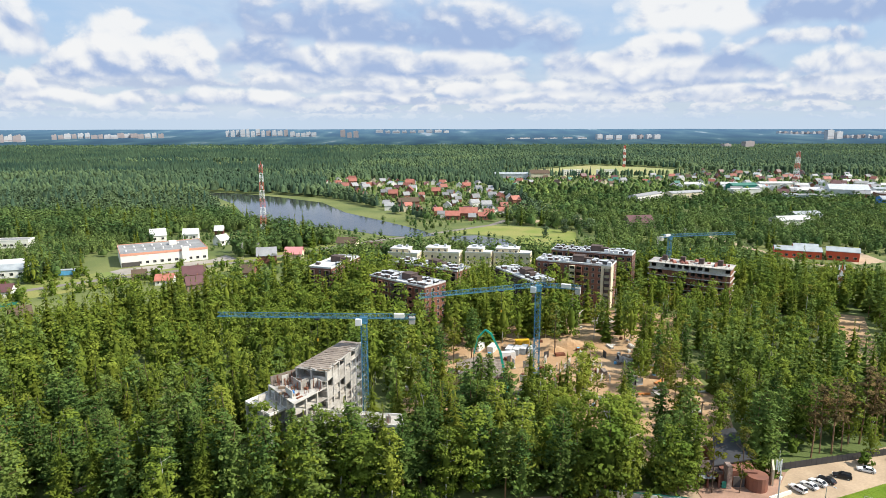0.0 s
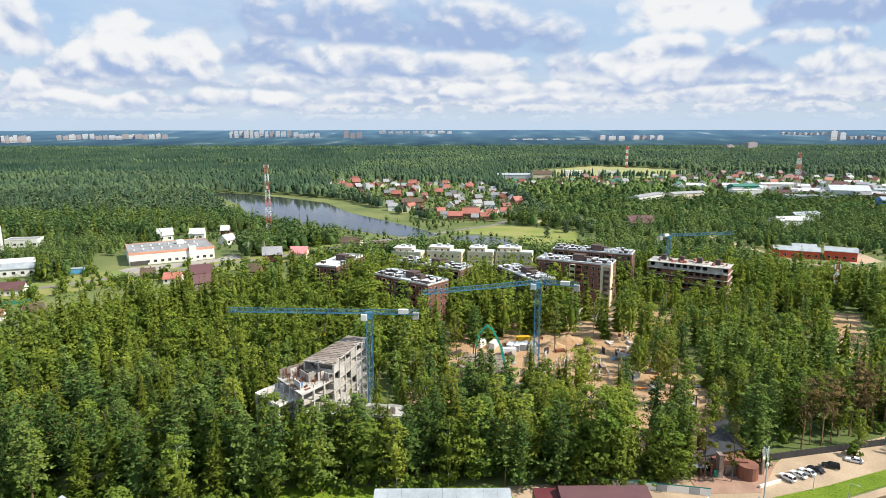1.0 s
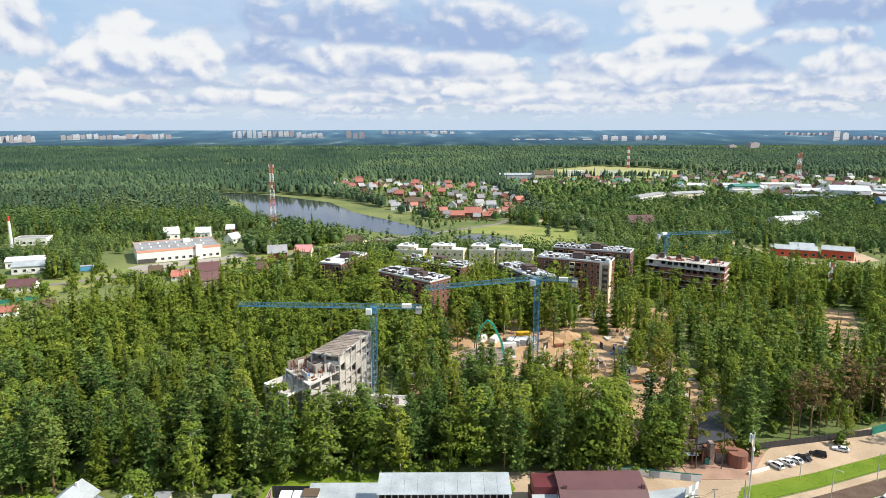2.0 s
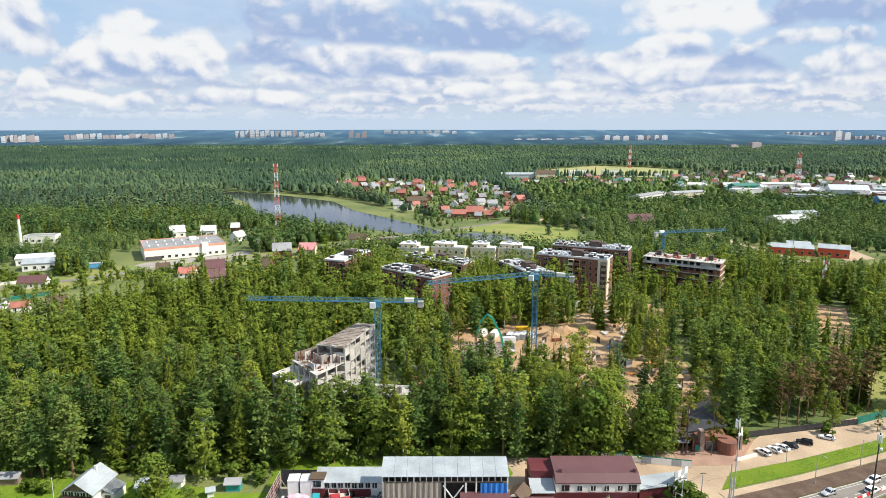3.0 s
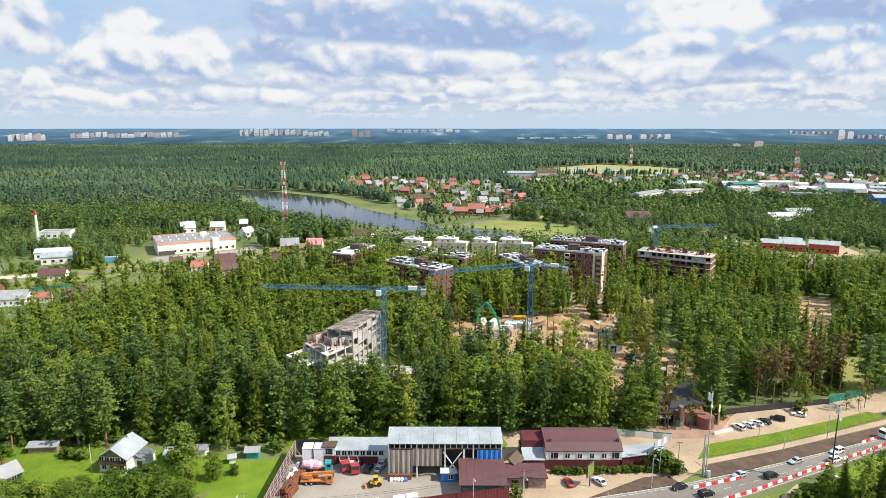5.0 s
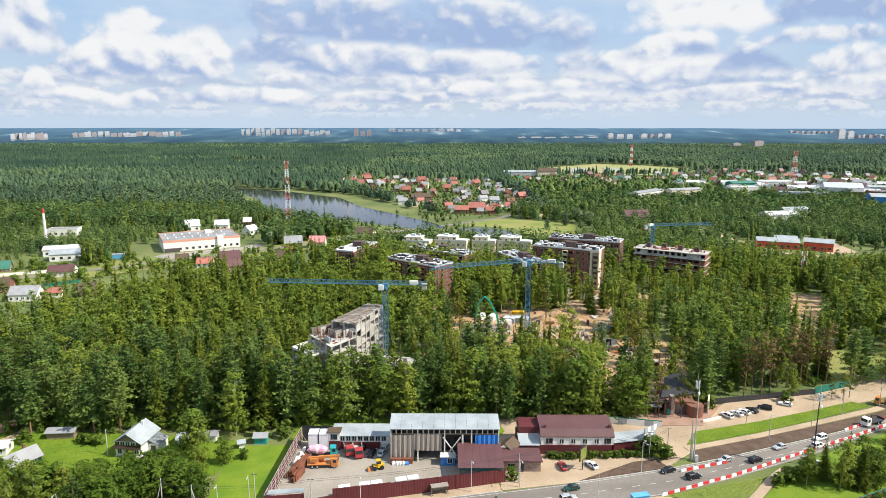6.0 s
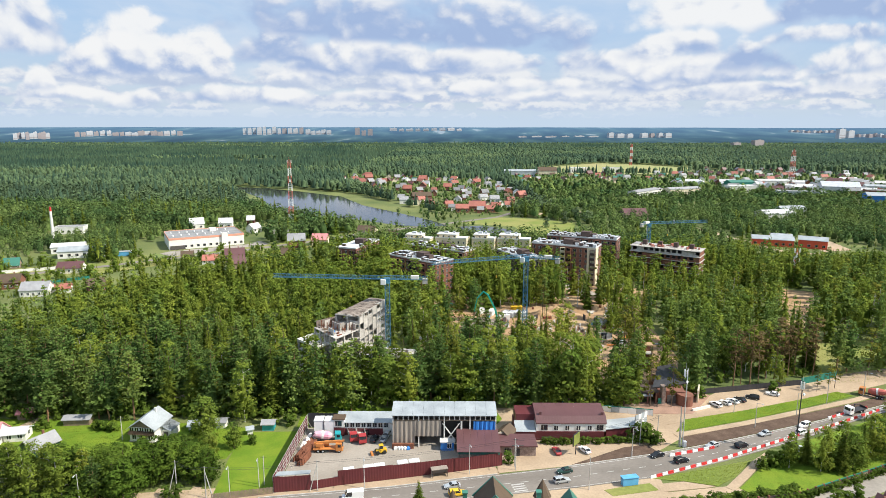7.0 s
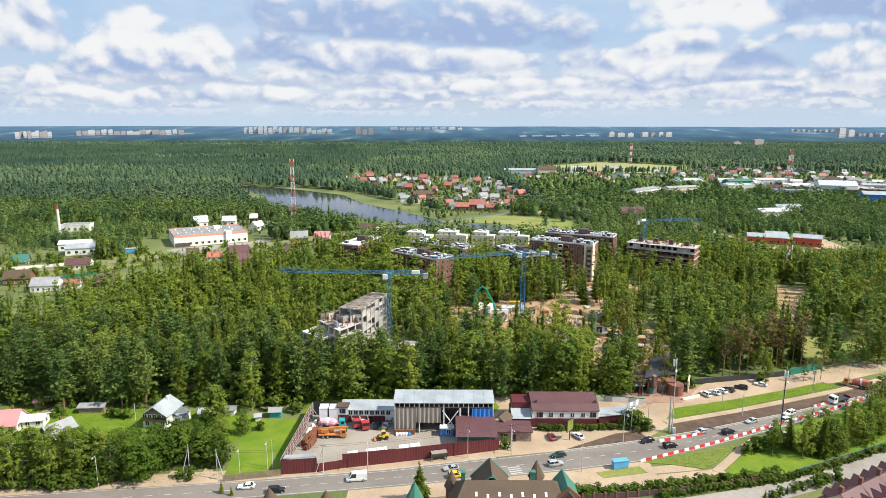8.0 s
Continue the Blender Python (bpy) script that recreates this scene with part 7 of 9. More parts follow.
def office_row():
    root = thing("workshop_row", "low white workshop with grey roof and window band", "workshop")
    part("wall", MB().box(-23.5, 129.2, 0, 17.5, 4.6, 4.4), M["white_wall"], root)
    part("lower_wall", MB().box(-25.0, 126.8, 0, 14.0, 0.25, 2.2), M["maroon"], root)
    part("roof", MB().add([(-32.6, 126.2, 4.3), (-14.6, 126.2, 4.3), (-14.6, 132.4, 5.2), (-32.6, 132.4, 5.2), (-32.6, 126.2, 4.45), (-14.6, 126.2, 4.45), (-14.6, 132.4, 5.35), (-32.6, 132.4, 5.35)],
                          [(3, 2, 1, 0), (4, 5, 6, 7), (0, 1, 5, 4), (1, 2, 6, 5), (2, 3, 7, 6), (3, 0, 4, 7)]), M["pale_metal"], root, "pale grey sheet roof")
    for i in range(9):
        part("window", WIN["white"], None, root, at=pose(-31 + i * 1.75, 126.86, 2.5))
    hut = thing("upper_cabin", "small white cabin beside the workshop", "cabin")
    part("wall", MB().box(-31.6, 127.4, 0, 3.4, 3.0, 5.6), M["maroon"], hut)
    part("upper_wall", MB().box(-31.6, 127.4, 3.0, 3.46, 3.06, 2.4), M["white_wall"], hut)
    part("window", WIN["wide"], None, hut, at=pose(-31.6, 125.85, 3.4))
    part("roof", MB().box(-31.6, 127.4, 5.6, 4.0, 3.6, 0.2), M["brown_roof"], hut)
    for i, x in enumerate((-37.8, -34.6)):
        t = thing("silo_container", "tall white box container in the yard", "container", pose(x, 127.4, 0.12, 0, 0, 3), "white box containers")
        part("body", MB().box(0, 0, 0, 2.7, 3.4, 5.0), M["white_paint"], t)
        part("rib", MB().box(-1.38, 0, 0.1, 0.08, 3.5, 4.8).box(1.38, 0, 0.1, 0.08, 3.5, 4.8), M["grey_metal"], t)
        part("lid", MB().box(0, 0, 5.0, 2.9, 3.6, 0.14), M["white_paint"], t)
    k = thing("blue_kiosk", "small bright blue kiosk with white roof", "kiosk", pose(2.0, 118.4, 0.1))
    part("wall", MB().box(0, 0, 0, 4.0, 2.4, 2.5), M["blue_paint"], k)
    part("roof", MB().box(0, 0, 2.5, 4.4, 2.8, 0.3), M["roof_white"], k)
    part("window", WIN["white"], None, k, at=pose(0.6, -1.24, 0.8))
    g = thing("garage", "broad garage with maroon sheet roof behind the fence", "garage")
    part("wall", MB().box(11.0, 114.2, 0, 11.6, 10.6, 4.2), M["stone_wall"], g)
    for i in range(6):
        a = 4.7 + i * 2.06
        part("roof_sheet", MB().add([(a, 108.2, 4.5), (a + 2.03, 108.3, 4.5), (a + 2.03, 119.9, 5.7), (a, 119.9, 5.7), (a, 108.2, 4.62), (a + 2.03, 108.3, 4.62), (a + 2.03, 119.9, 5.82), (a, 119.9, 5.82)],
                                    [(3, 2, 1, 0), (4, 5, 6, 7), (0, 1, 5, 4), (1, 2, 6, 5), (2, 3, 7, 6), (3, 0, 4, 7)]), M["maroon_roof"], g)
    part("green_band", MB().box(11, 108.75, 3.6, 11.8, 0.14, 0.8), M["green_roof"], g, "dark green band under the eave")
    s = thing("roadside_shop", "small stone-clad roadside shop with maroon roof", "shop")
    part("wall", MB().box(22.6, 117.6, 0, 10.4, 6.6, 3.2), M["stone_wall"], s)
    part("roof", MB().box(22.6, 117.4, 3.2, 11.2, 7.6, 0.35), M["maroon_roof"], s)
    part("door", MB().box(22.4, 114.24, 0.1, 1.4, 0.12, 2.3), M["dark_metal"], s)
    part("window", WIN["wide"], None, s, at=pose(19.6, 114.28, 0.8))
    part("sign", MB().box(22.4, 113.7, 3.2, 3.4, 0.12, 0.5), M["green_paint"], s, "green shop sign board")
    part("side_roof", MB().gable(19.8, 123.2, 3.2, 5.0, 4.4, 1.6, 60), M["brown_roof"], s)


office_row()


def stack_items():
    rng = random.Random(21)
    for i in range(14):
        t = thing("bulk_bag", "white bulk bag on the concrete yard", "bulk bag", pose(-13.4 + (i % 5) * 0.95, 117.8 + (i // 5) * 1.0, 0.12, 0, 0, rng.uniform(0, 90)), "bulk bags")
        part("sack", MB().box(0, 0, 0, 0.95, 0.95, 0.6, taper=1.06).box(0, 0, 0.6, 1.0, 1.0, 0.35, taper=0.5), M["white_paint"] if i != 4 else M["blue_paint"], t)
    for i in range(5):
        x, y = ((-24.7, 101.4), (-19.6, 102.8), (-16.6, 103.6), (-10.4, 105.2), (-7.2, 106.0))[i]
        t = thing("box_trailer", "low white box container behind the fence", "container", pose(x, y, 0.12, 0, 0, 13), "white box containers")
        part("body", MB().box(0, 0, 0.3, 2.9, 2.0, 2.9), M["white_paint"], t)
        part("skid", MB().box(0, 0, 0, 2.6, 1.7, 0.3), M["dark_metal"], t)
    for i in range(9):
        t = thing("steel_bundle", "rusty bundle of steel formwork in the yard", "steel bundle", pose(-39.8 + rng.uniform(-1.2, 1.2), 110.5 + i * 1.1, 0.12, 0, 0, 78 + rng.uniform(-8, 8)), "steel bundles")
        mb = MB()
        for j in range(5):
            mb.box(0, (j - 2) * 0.32, rng.uniform(0, 0.2), rng.uniform(4.0, 5.5), 0.26, rng.uniform(0.6, 2.0))
        part("bars", mb, M["rust"], t)
    for i in range(3):
        t = thing("covered_pile", "white sheeted pile beside the lattice fence", "covered pile", pose(-40.6 + i * 0.5, 117.8 + i * 2.6, 0.1, 0, 0, 30 * i), "covered piles")
        part("cover", MB().box(0, 0, 0, 2.2, 2.4, 1.2, taper=0.9).box(0, 0, 1.2, 1.98, 2.16, 1.2, taper=0.35), M["white_wall"], t)
    t = thing("skip_roof", "pale blue lean-to roof inside the fence corner", "lean-to")
    part("roof", MB().add([(-43.2, 95.5, 4.5), (-34.2, 96.8, 4.5), (-34.6, 99.6, 3.9), (-43.2, 98.6, 3.9), (-43.2, 95.5, 4.6), (-34.2, 96.8, 4.6), (-34.6, 99.6, 4.0), (-43.2, 98.6, 4.0)],
                          [(3, 2, 1, 0), (4, 5, 6, 7), (0, 1, 5, 4), (1, 2, 6, 5), (2, 3, 7, 6), (3, 0, 4, 7)]), M["pale_metal"], t)
    for x, y in ((-42.8, 98.2), (-38.6, 98.8), (-34.9, 99.3)):
        part("post", MB().box(x, y, 0, 0.15, 0.15, 3.95), M["wood"], t)


stack_items()


def red_hall():
    root = thing("maroon_hall", "two-storey hall with maroon mansard roof", "hall")
    part("lower_wall", MB().box(36.4, 129.5, 0, 27.0, 11.6, 3.0), M["maroon"], root)
    part("upper_wall", MB().box(39.8, 129.4, 3.0, 21.2, 11.0, 2.5), M["white_wall"], root, "white rendered upper wall")
    part("mansard", MB().prism([(29.0, 123.6), (50.6, 123.6), (50.6, 135.2), (29.0, 135.2)], 5.5, 5.75), M["maroon_roof"], root)
    for i in range(24):
        a, b = 29.0 + i * 0.9, 29.0 + (i + 1) * 0.9 - 0.02
        part("roof_sheet", MB().add([(a, 123.6, 5.76), (b, 123.6, 5.76), (b, 125.6, 7.3), (a, 125.6, 7.3), (b, 132.6, 8.3), (a, 132.6, 8.3), (b, 135.1, 5.76), (a, 135.1, 5.76)],
                                    [(0, 1, 2, 3), (3, 2, 4, 5), (5, 4, 6, 7)]), M["maroon_roof"], root)
    for x in (29.05, 50.55):
        part("gable_end", MB().add([(x, 123.7, 5.76), (x, 135.0, 5.76), (x, 132.6, 8.25), (x, 125.6, 7.25)], [(0, 1, 2, 3)]), M["maroon_roof"], root)
    for x, k in ((31.6, 0), (35.2, 1), (38.6, 1), (42.0, 1), (45.4, 1), (48.6, 0)):
        part("window", WIN["white" if k else "wide"], None, root, at=pose(x, 123.86, 3.35))
    for x in (30.6, 49.6):
        part("chimney", MB().box(x, 126.2, 7.2, 0.7, 0.7, 1.1), M["maroon_roof"], root)
    part("side_roof", MB().add([(22.8, 123.4, 3.05), (29.0, 123.4, 3.05), (29.0, 128.5, 4.4), (22.8, 128.5, 4.4)], [(0, 1, 2, 3)]), M["pale_metal"], root, "pale lean-to roof")
    part("side_wall", MB().box(26.2, 131.6, 3.0, 5.8, 6.4, 3.4), M["maroon"], root)
    part("annex_wall", MB().box(56.6, 128.6, 0, 13.0, 5.0, 3.2, 12), M["maroon"], root)
    part("annex_roof", MB().box(56.6, 128.8, 3.2, 13.6, 6.0, 0.2, 12), M["pale_metal"], root, "pale grey annex roof")
    b = thing("hoarding", "tall white and blue hoarding on a steel frame", "hoarding")
    for i in range(5):
        p = Vector((60.0, 126.4)).lerp(Vector((64.6, 129.8)), i / 4)
        part("post", MB().box(p.x, p.y, 0, 0.14, 0.14, 7.2), M["pole"], b)
    for k in range(4):
        for j in range(3):
            p = Vector((60.0, 126.3)).lerp(Vector((64.6, 129.7)), (k + 0.5) / 4)
            part("panel", MB().box(p.x, p.y - 0.1, 1.4 + j * 1.9, 1.36, 0.08, 1.82, 36), M["white_paint" if (k + j) % 2 else "pale_metal"], b)
    for i in range(26):
        p = Vector((31, 121.6)).lerp(Vector((58, 122.6)), i / 25)
        plant("shrub", p.x, p.y + _rng.uniform(-0.6, 0.6), _rng.uniform(0.35, 0.6), _rng, "shrubs before the hall")


red_hall()
# ---- road furniture ----
def street_lamp(x, y, h, rz, label="grey street lamp on a slender pole", arm=1.6):
    root = thing("street_lamp", label, "street lamp", pose(x, y, 0, 0, 0, rz), "street lamps")
    part("pole", MB().tube((0, 0, 0), (0, 0, h), 0.13, 0.07, 6), M["pole"], root)
    part("arm", MB().tube((0, 0, h), (arm, 0, h + 0.35), 0.05, 0.04, 5), M["pole"], root)
    part("lamp_head", MB().box(arm + 0.25, 0, h + 0.28, 0.8, 0.26, 0.14, taper=0.8), M["grey_metal"], root)


for x, y, h, rz in ((-48.1, 97.6, 8.5, -80), (8.1, 104.4, 9, -80), (39.5, 97, 9.5, 110), (-90.8, 88.6, 9, -80), (-54.2, 92.6, 9, -80), (100.1, 132.4, 8.5, -60), (133.2, 150, 9, -60),
                    (98, 142.8, 5, -60), (55.7, 114.2, 9, -70), (-20, 97.2, 9, -80), (21.1, 106.6, 8, -80), (150, 156.6, 9, -60), (118, 141.2, 8, -60)):
    street_lamp(x, y, h, rz)


def wood_pole(x, y, h, strut):
    root = thing("utility_pole", "concrete utility pole with a slanting strut", "utility pole", pose(x, y, 0), "utility poles")
    part("pole", MB().tube((0, 0, 0), (0.1, 0, h), 0.15, 0.1, 6), M["pole"], root)
    if strut:
        part("strut", MB().tube((strut, -0.4, 0), (0.1, 0, h - 1.2), 0.13, 0.1, 6), M["pole"], root)
    part("crossarm", MB().beam((-0.7, 0, h - 0.4), (0.9, 0, h - 0.4), 0.1), M["dark_metal"], root)


POLES = [(-69.5, 96.2, 8.5, -1.8), (-60.4, 92.6, 9.0, 2.0), (-97.3, 122.8, 8.0, 0), (-32.2, 96.0, 8.8, -2.0), (21.0, 108.6, 8.6, 0), (60.2, 121.6, 8.6, 0), (66.4, 124.6, 8.2, 0), (-47.0, 98.6, 8.6, 0)]
for p in POLES:
    wood_pole(*p)
wires = thing("overhead_wires", "thin dark overhead wires between the poles", "wires")
for a, b in ((0, 1), (1, 3), (3, 4), (4, 5), (5, 6)):
    for dz in (0.3, 0.8):
        mb = MB()
        p, q = Vector((POLES[a][0], POLES[a][1], POLES[a][2] - dz)), Vector((POLES[b][0], POLES[b][1], POLES[b][2] - dz))
        for i in range(8):
            u, v = i / 8, (i + 1) / 8
            mb.beam(p.lerp(q, u) - Vector((0, 0, 4 * u * (1 - u) * 0.8)), p.lerp(q, v) - Vector((0, 0, 4 * v * (1 - v) * 0.8)), 0.035)
        part("wire", mb, M["dark_metal"], wires)


def mast(x, y, h, name, label, mat, legs):
    root = thing(name, label, "mobile mast", pose(x, y, 0), "mobile masts")
    for i in range(legs):
        a = 2 * math.pi * i / max(legs, 1)
        r = 0.0 if legs == 1 else 0.55
        part("pole", MB().tube((r * math.cos(a), r * math.sin(a), 0), (r * math.cos(a), r * math.sin(a), h * (1 if i == 0 else 0.5 if i == 1 else 0.36)), 0.2, 0.13, 8), M[mat], root)
    for i in range(3):
        a = 2.1 * i
        part("antenna", MB().box(0.45 * math.cos(a), 0.45 * math.sin(a), h - 2.6, 0.3, 0.2, 2.2, math.degrees(a)), M["white_paint"], root)
    part("dish", MB().tube((0.3, -0.3, h - 4.0), (0.5, -0.55, h - 4.0), 0.42, 0.42, 10), M["white_paint"], root)
    part("cabinet", MB().box(0.9, -0.9, 0.1, 0.9, 0.8, 1.9), M["grey_metal"], root)
    part("spike", MB().tube((0, 0, h), (0, 0, h + 2), 0.05, 0.02, 5), M["pole"], root)


mast(72.2, 120.8, 24.6, "mobile_mast", "grey steel mobile phone mast with white antennas", "pole", 3)
mast(105.3, 118.2, 22.0, "mobile_mast", "black steel mobile phone mast with white antennas", "dark_metal", 1)


def along(line, step):
    out, carry = [], 0.0
    for (x0, y0), (x1, y1) in zip(line, line[1:]):
        L = math.dist((x0, y0), (x1, y1))
        s = carry
        while s < L:
            out.append((x0 + (x1 - x0) * s / L, y0 + (y1 - y0) * s / L, math.degrees(math.atan2(y1 - y0, x1 - x0))))
            s += step
        carry = s - L
    return out


BLOCK = {m: MB().box(0, 0, 0, 1.9, 0.42, 0.28, taper=0.96).box(0, 0, 0.28, 1.82, 0.26, 0.5, taper=0.9).mesh("block", M[m]) for m in ("red_white", "white_paint")}
for line in ([(58.4, 102.9), (81.8, 112.8), (111.6, 127.4), (123.8, 132.9), (150, 146)], [(67.6, 114.6), (81.5, 119.2)], [(128, 139.2), (146, 147.4)]):
    row = thing("road_barrier", "row of red and white plastic road barriers", "barrier", None, "road barriers")
    for i, (x, y, rz) in enumerate(along(line, 2.0)):
        part("block", BLOCK["red_white" if i % 2 else "white_paint"], None, row, at=pose(x, y, 0.1, 0, 0, rz))
KERB = {m: MB().box(0, 0, 0, 1.92, 0.2, 0.22).mesh("kerb", M[m]) for m in ("white_line", "concrete")}
for line in (shifted(ROAD_N[3:6], 0.15), shifted(ROAD_N[6:12], 0.1)):
    row = tagged(new("kerb"), "black and white painted kerb along the road", "kerb", kind="structure")
    for i, (x, y, rz) in enumerate(along(line, 2.0)):
        part("kerbstone", KERB["white_line" if i % 2 else "concrete"], None, row, at=pose(x, y, 0.06, 0, 0, rz))
mid = [((a[0] + b[0]) / 2, (a[1] + b[1]) / 2) for a, b in zip(ROAD_N[1:12], ROAD_S[1:12])]
lines = tagged(new("road_marking"), "worn white dashed centre line", "road marking", kind="structure")
DASH = MB().box(0, 0, 0, 2.2, 0.16, 0.006).mesh("dash", M["white_line"])
for i, (x, y, rz) in enumerate(along(mid, 5.0)):
    part("dash", DASH, None, lines, at=pose(x, y, 0.081, 0, 0, rz))
for d, src in ((-0.5, ROAD_N), (0.5, ROAD_S)):
    mb = MB()
    ln = shifted(src[1:12], d)
    for (x0, y0), (x1, y1) in zip(ln, ln[1:]):
        mb.beam((x0, y0, 0.082), (x1, y1, 0.082), 0.14, 0.008)
    part("edge_line", mb, M["white_line"], lines)
ZEBRA = MB().box(0, 0, 0, 3.6, 0.42, 0.006).mesh("stripe", M["white_line"])
for i in range(4):
    part("stripe", ZEBRA, None, lines, at=pose(21.5 + i * -0.2, 96.4 + i * 1.0, 0.083, 0, 0, 12))


def shelter(x, y, rz, mat, label):
    root = thing("bus_shelter", label, "bus shelter", pose(x, y, 0.12, 0, 0, rz), "bus shelters")
    part("roof", MB().box(0, 0, 2.3, 4.6, 1.9, 0.16), M[mat], root)
    part("back_wall", MB().box(0, 0.75, 0.2, 4.4, 0.08, 2.1), M[mat], root)
    for s in (-1, 1):
        part("side_wall", MB().box(s * 2.15, 0.1, 0.2, 0.08, 1.3, 2.1), M[mat], root)
        part("post", MB().box(s * 2.1, -0.75, 0, 0.1, 0.1, 2.3), M["dark_metal"], root)
    part("bench", MB().box(0, 0.45, 0.42, 3.2, 0.4, 0.07).box(-1.2, 0.45, 0, 0.1, 0.3, 0.42).box(1.2, 0.45, 0, 0.1, 0.3, 0.42), M["wood"], root)


shelter(50.8, 99.4, 192, "sky_blue", "light blue bus shelter on the pavement")
shelter(-0.2, 103.4, 14, "tarp", "grey-brown bus shelter before the fence")


def board(x, y, rz, h, mat, label):
    root = thing("billboard", label, "billboard", pose(x, y, 0.1, 0, 0, rz))
    part("post", MB().tube((0, 0, 0), (0, 0, h), 0.16, 0.14, 6), M["dark_metal"], root)
    part("panel", MB().box(0, -0.1, h, 3.4, 0.2, 3.4), M["meadow"], root, "faded green and yellow poster")
    part("frame", MB().box(0, 0, h - 0.12, 3.6, 0.3, 0.12).box(0, 0, h + 3.4, 3.6, 0.3, 0.12).box(-1.75, 0, h, 0.12, 0.3, 3.4).box(1.75, 0, h, 0.12, 0.3, 3.4), M["dark_metal"], root)


board(39.6, 115.4, 50, 3.2, "meadow", "faded roadside billboard on a single post")


# ---- brick pavilion and site gate ----
def pavilion():
    root = thing("brick_pavilion", "red brick pavilion with dark sloping metal roof", "pavilion")
    part("wall", MB().box(80.5, 158, 0, 9.5, 15, 4.4, -8), M["brick_brown"], root)
    part("roof", MB().add([(73.6, 152.6, 4.6), (86.6, 155.6, 5.0), (87.4, 170.4, 6.4), (80.8, 169.6, 5.6), (73.6, 152.6, 4.9), (86.6, 155.6, 5.4), (87.4, 170.4, 6.8), (80.8, 169.6, 6.0)],
                          [(3, 2, 1, 0), (4, 5, 6, 7), (0, 1, 5, 4), (1, 2, 6, 5), (2, 3, 7, 6), (3, 0, 4, 7)]), M["dark_metal"], root, "dark grey sloping metal roof")
    part("canopy", MB().box(68.4, 153.6, 3.9, 14.0, 6.0, 0.5, -2), M["brick_dark"], root, "flat dark entrance canopy")
    part("lower_roof", MB().box(67.4, 150.6, 3.1, 11.0, 2.6, 0.25, -2), M["pale_metal"], root)
    for i in range(5):
        part("column", MB().box(62.6 + i * 2.9, 150.2 - i * 0.1, 0.2, 0.45, 0.45, 3.7), M["brick_brown"], root)
    # shade beneath the canopy painted as a dark wall
    part("back_wall", MB().box(68.4, 156.2, 0.2, 13.6, 0.4, 3.7, -2), M["painted_shade"], root)
    part("drum_wall", MB().tube((84.0, 149.6, 0.2), (84.0, 149.6, 4.0), 2.7, 2.7, 16), M["brick_brown"], root, "round red brick drum")
    part("pillar", MB().box(76.6, 150.4, 0.2, 1.3, 2.4, 6.4), M["stone_wall"], root)
    # solid dark panel in place of a shaded doorway
    part("doorway", MB().box(79.6, 150.2, 0.2, 3.0, 0.3, 2.9), M["painted_shade"], root)
    part("wing_wall", MB().box(90.0, 153.2, 0.2, 0.5, 6.0, 4.6, -25), M["cream"], root)
    part("notice", MB().box(75.2, 149.1, 0.6, 1.2, 0.1, 1.8), M["green_net"], root)
    w = thing("low_wall", "low white wall along the paving", "low wall")
    part("wall", MB().box(88.2, 145.6, 0.1, 7.6, 0.5, 0.9, 22), M["white_wall"], w)
    f = thing("hoarding_fence", "white and green site hoarding with dark pictures", "hoarding")
    for i in range(11):
        p = Vector((42.5, 146.4)).lerp(Vector((69.0, 141.0)), i / 10)
        part("panel", MB().box(p.x, p.y, 0.1, 2.66, 0.1, 1.9, -11.5), M["white_paint" if i % 3 else "pale_metal"], f)
        part("top_rail", MB().box(p.x, p.y + 0.08, 2.0, 2.66, 0.12, 0.3, -11.5), M["green_net"], f)
    g = thing("green_fence", "green sheet fence beside the meadow", "fence")
    for i in range(9):
        p = Vector((134.5, 167.2)).lerp(Vector((150.0, 173.6)), i / 8)
        part("panel", MB().box(p.x, p.y, 0.1, 2.0, 0.08, 2.6, 22), M["green_net"], g)
    d = thing("lot_fence", "dark wire fence behind the parking lot", "fence")
    for i in range(25):
        p = Vector((93.0, 157.8)).lerp(Vector((133.6, 166.6)), i / 24)
        part("post", MB().box(p.x, p.y, 0.1, 0.1, 0.1, 2.4), M["dark_metal"], d)
        if i < 24:
            part("panel", MB().box(p.x + 0.85, p.y + 0.18, 0.2, 1.6, 0.03, 2.0, 12), M["dark_metal"], d)
    h = thing("guard_tower", "brown three-level frame hut with pale flat roof", "hut", pose(80.6, 182.0, 0, 0, 0, -6) @ Matrix.Diagonal((0.66, 0.66, 1.1, 1)))
    for k in range(3):
        part("floor", MB().box(0, 0, 0.1 + k * 3.0, 5.2, 5.0, 0.3), M["concrete"], h)
    for sx in (-2.4, 2.4):
        for sy in (-2.3, 2.3):
            part("column", MB().box(sx, sy, 0.1, 0.4, 0.4, 9.2), M["brick_dark"], h)
    part("back_wall", MB().box(0, 2.2, 0.1, 4.6, 0.25, 9.0), M["brick_brown"], h)
    part("side_wall", MB().box(2.4, 0, 0.1, 0.25, 4.4, 5.8), M["brick_brown"], h)
    part("roof", MB().box(0, 0, 9.2, 6.0, 5.8, 0.4), M["sand"], h, "pale flat roof")


pavilion()


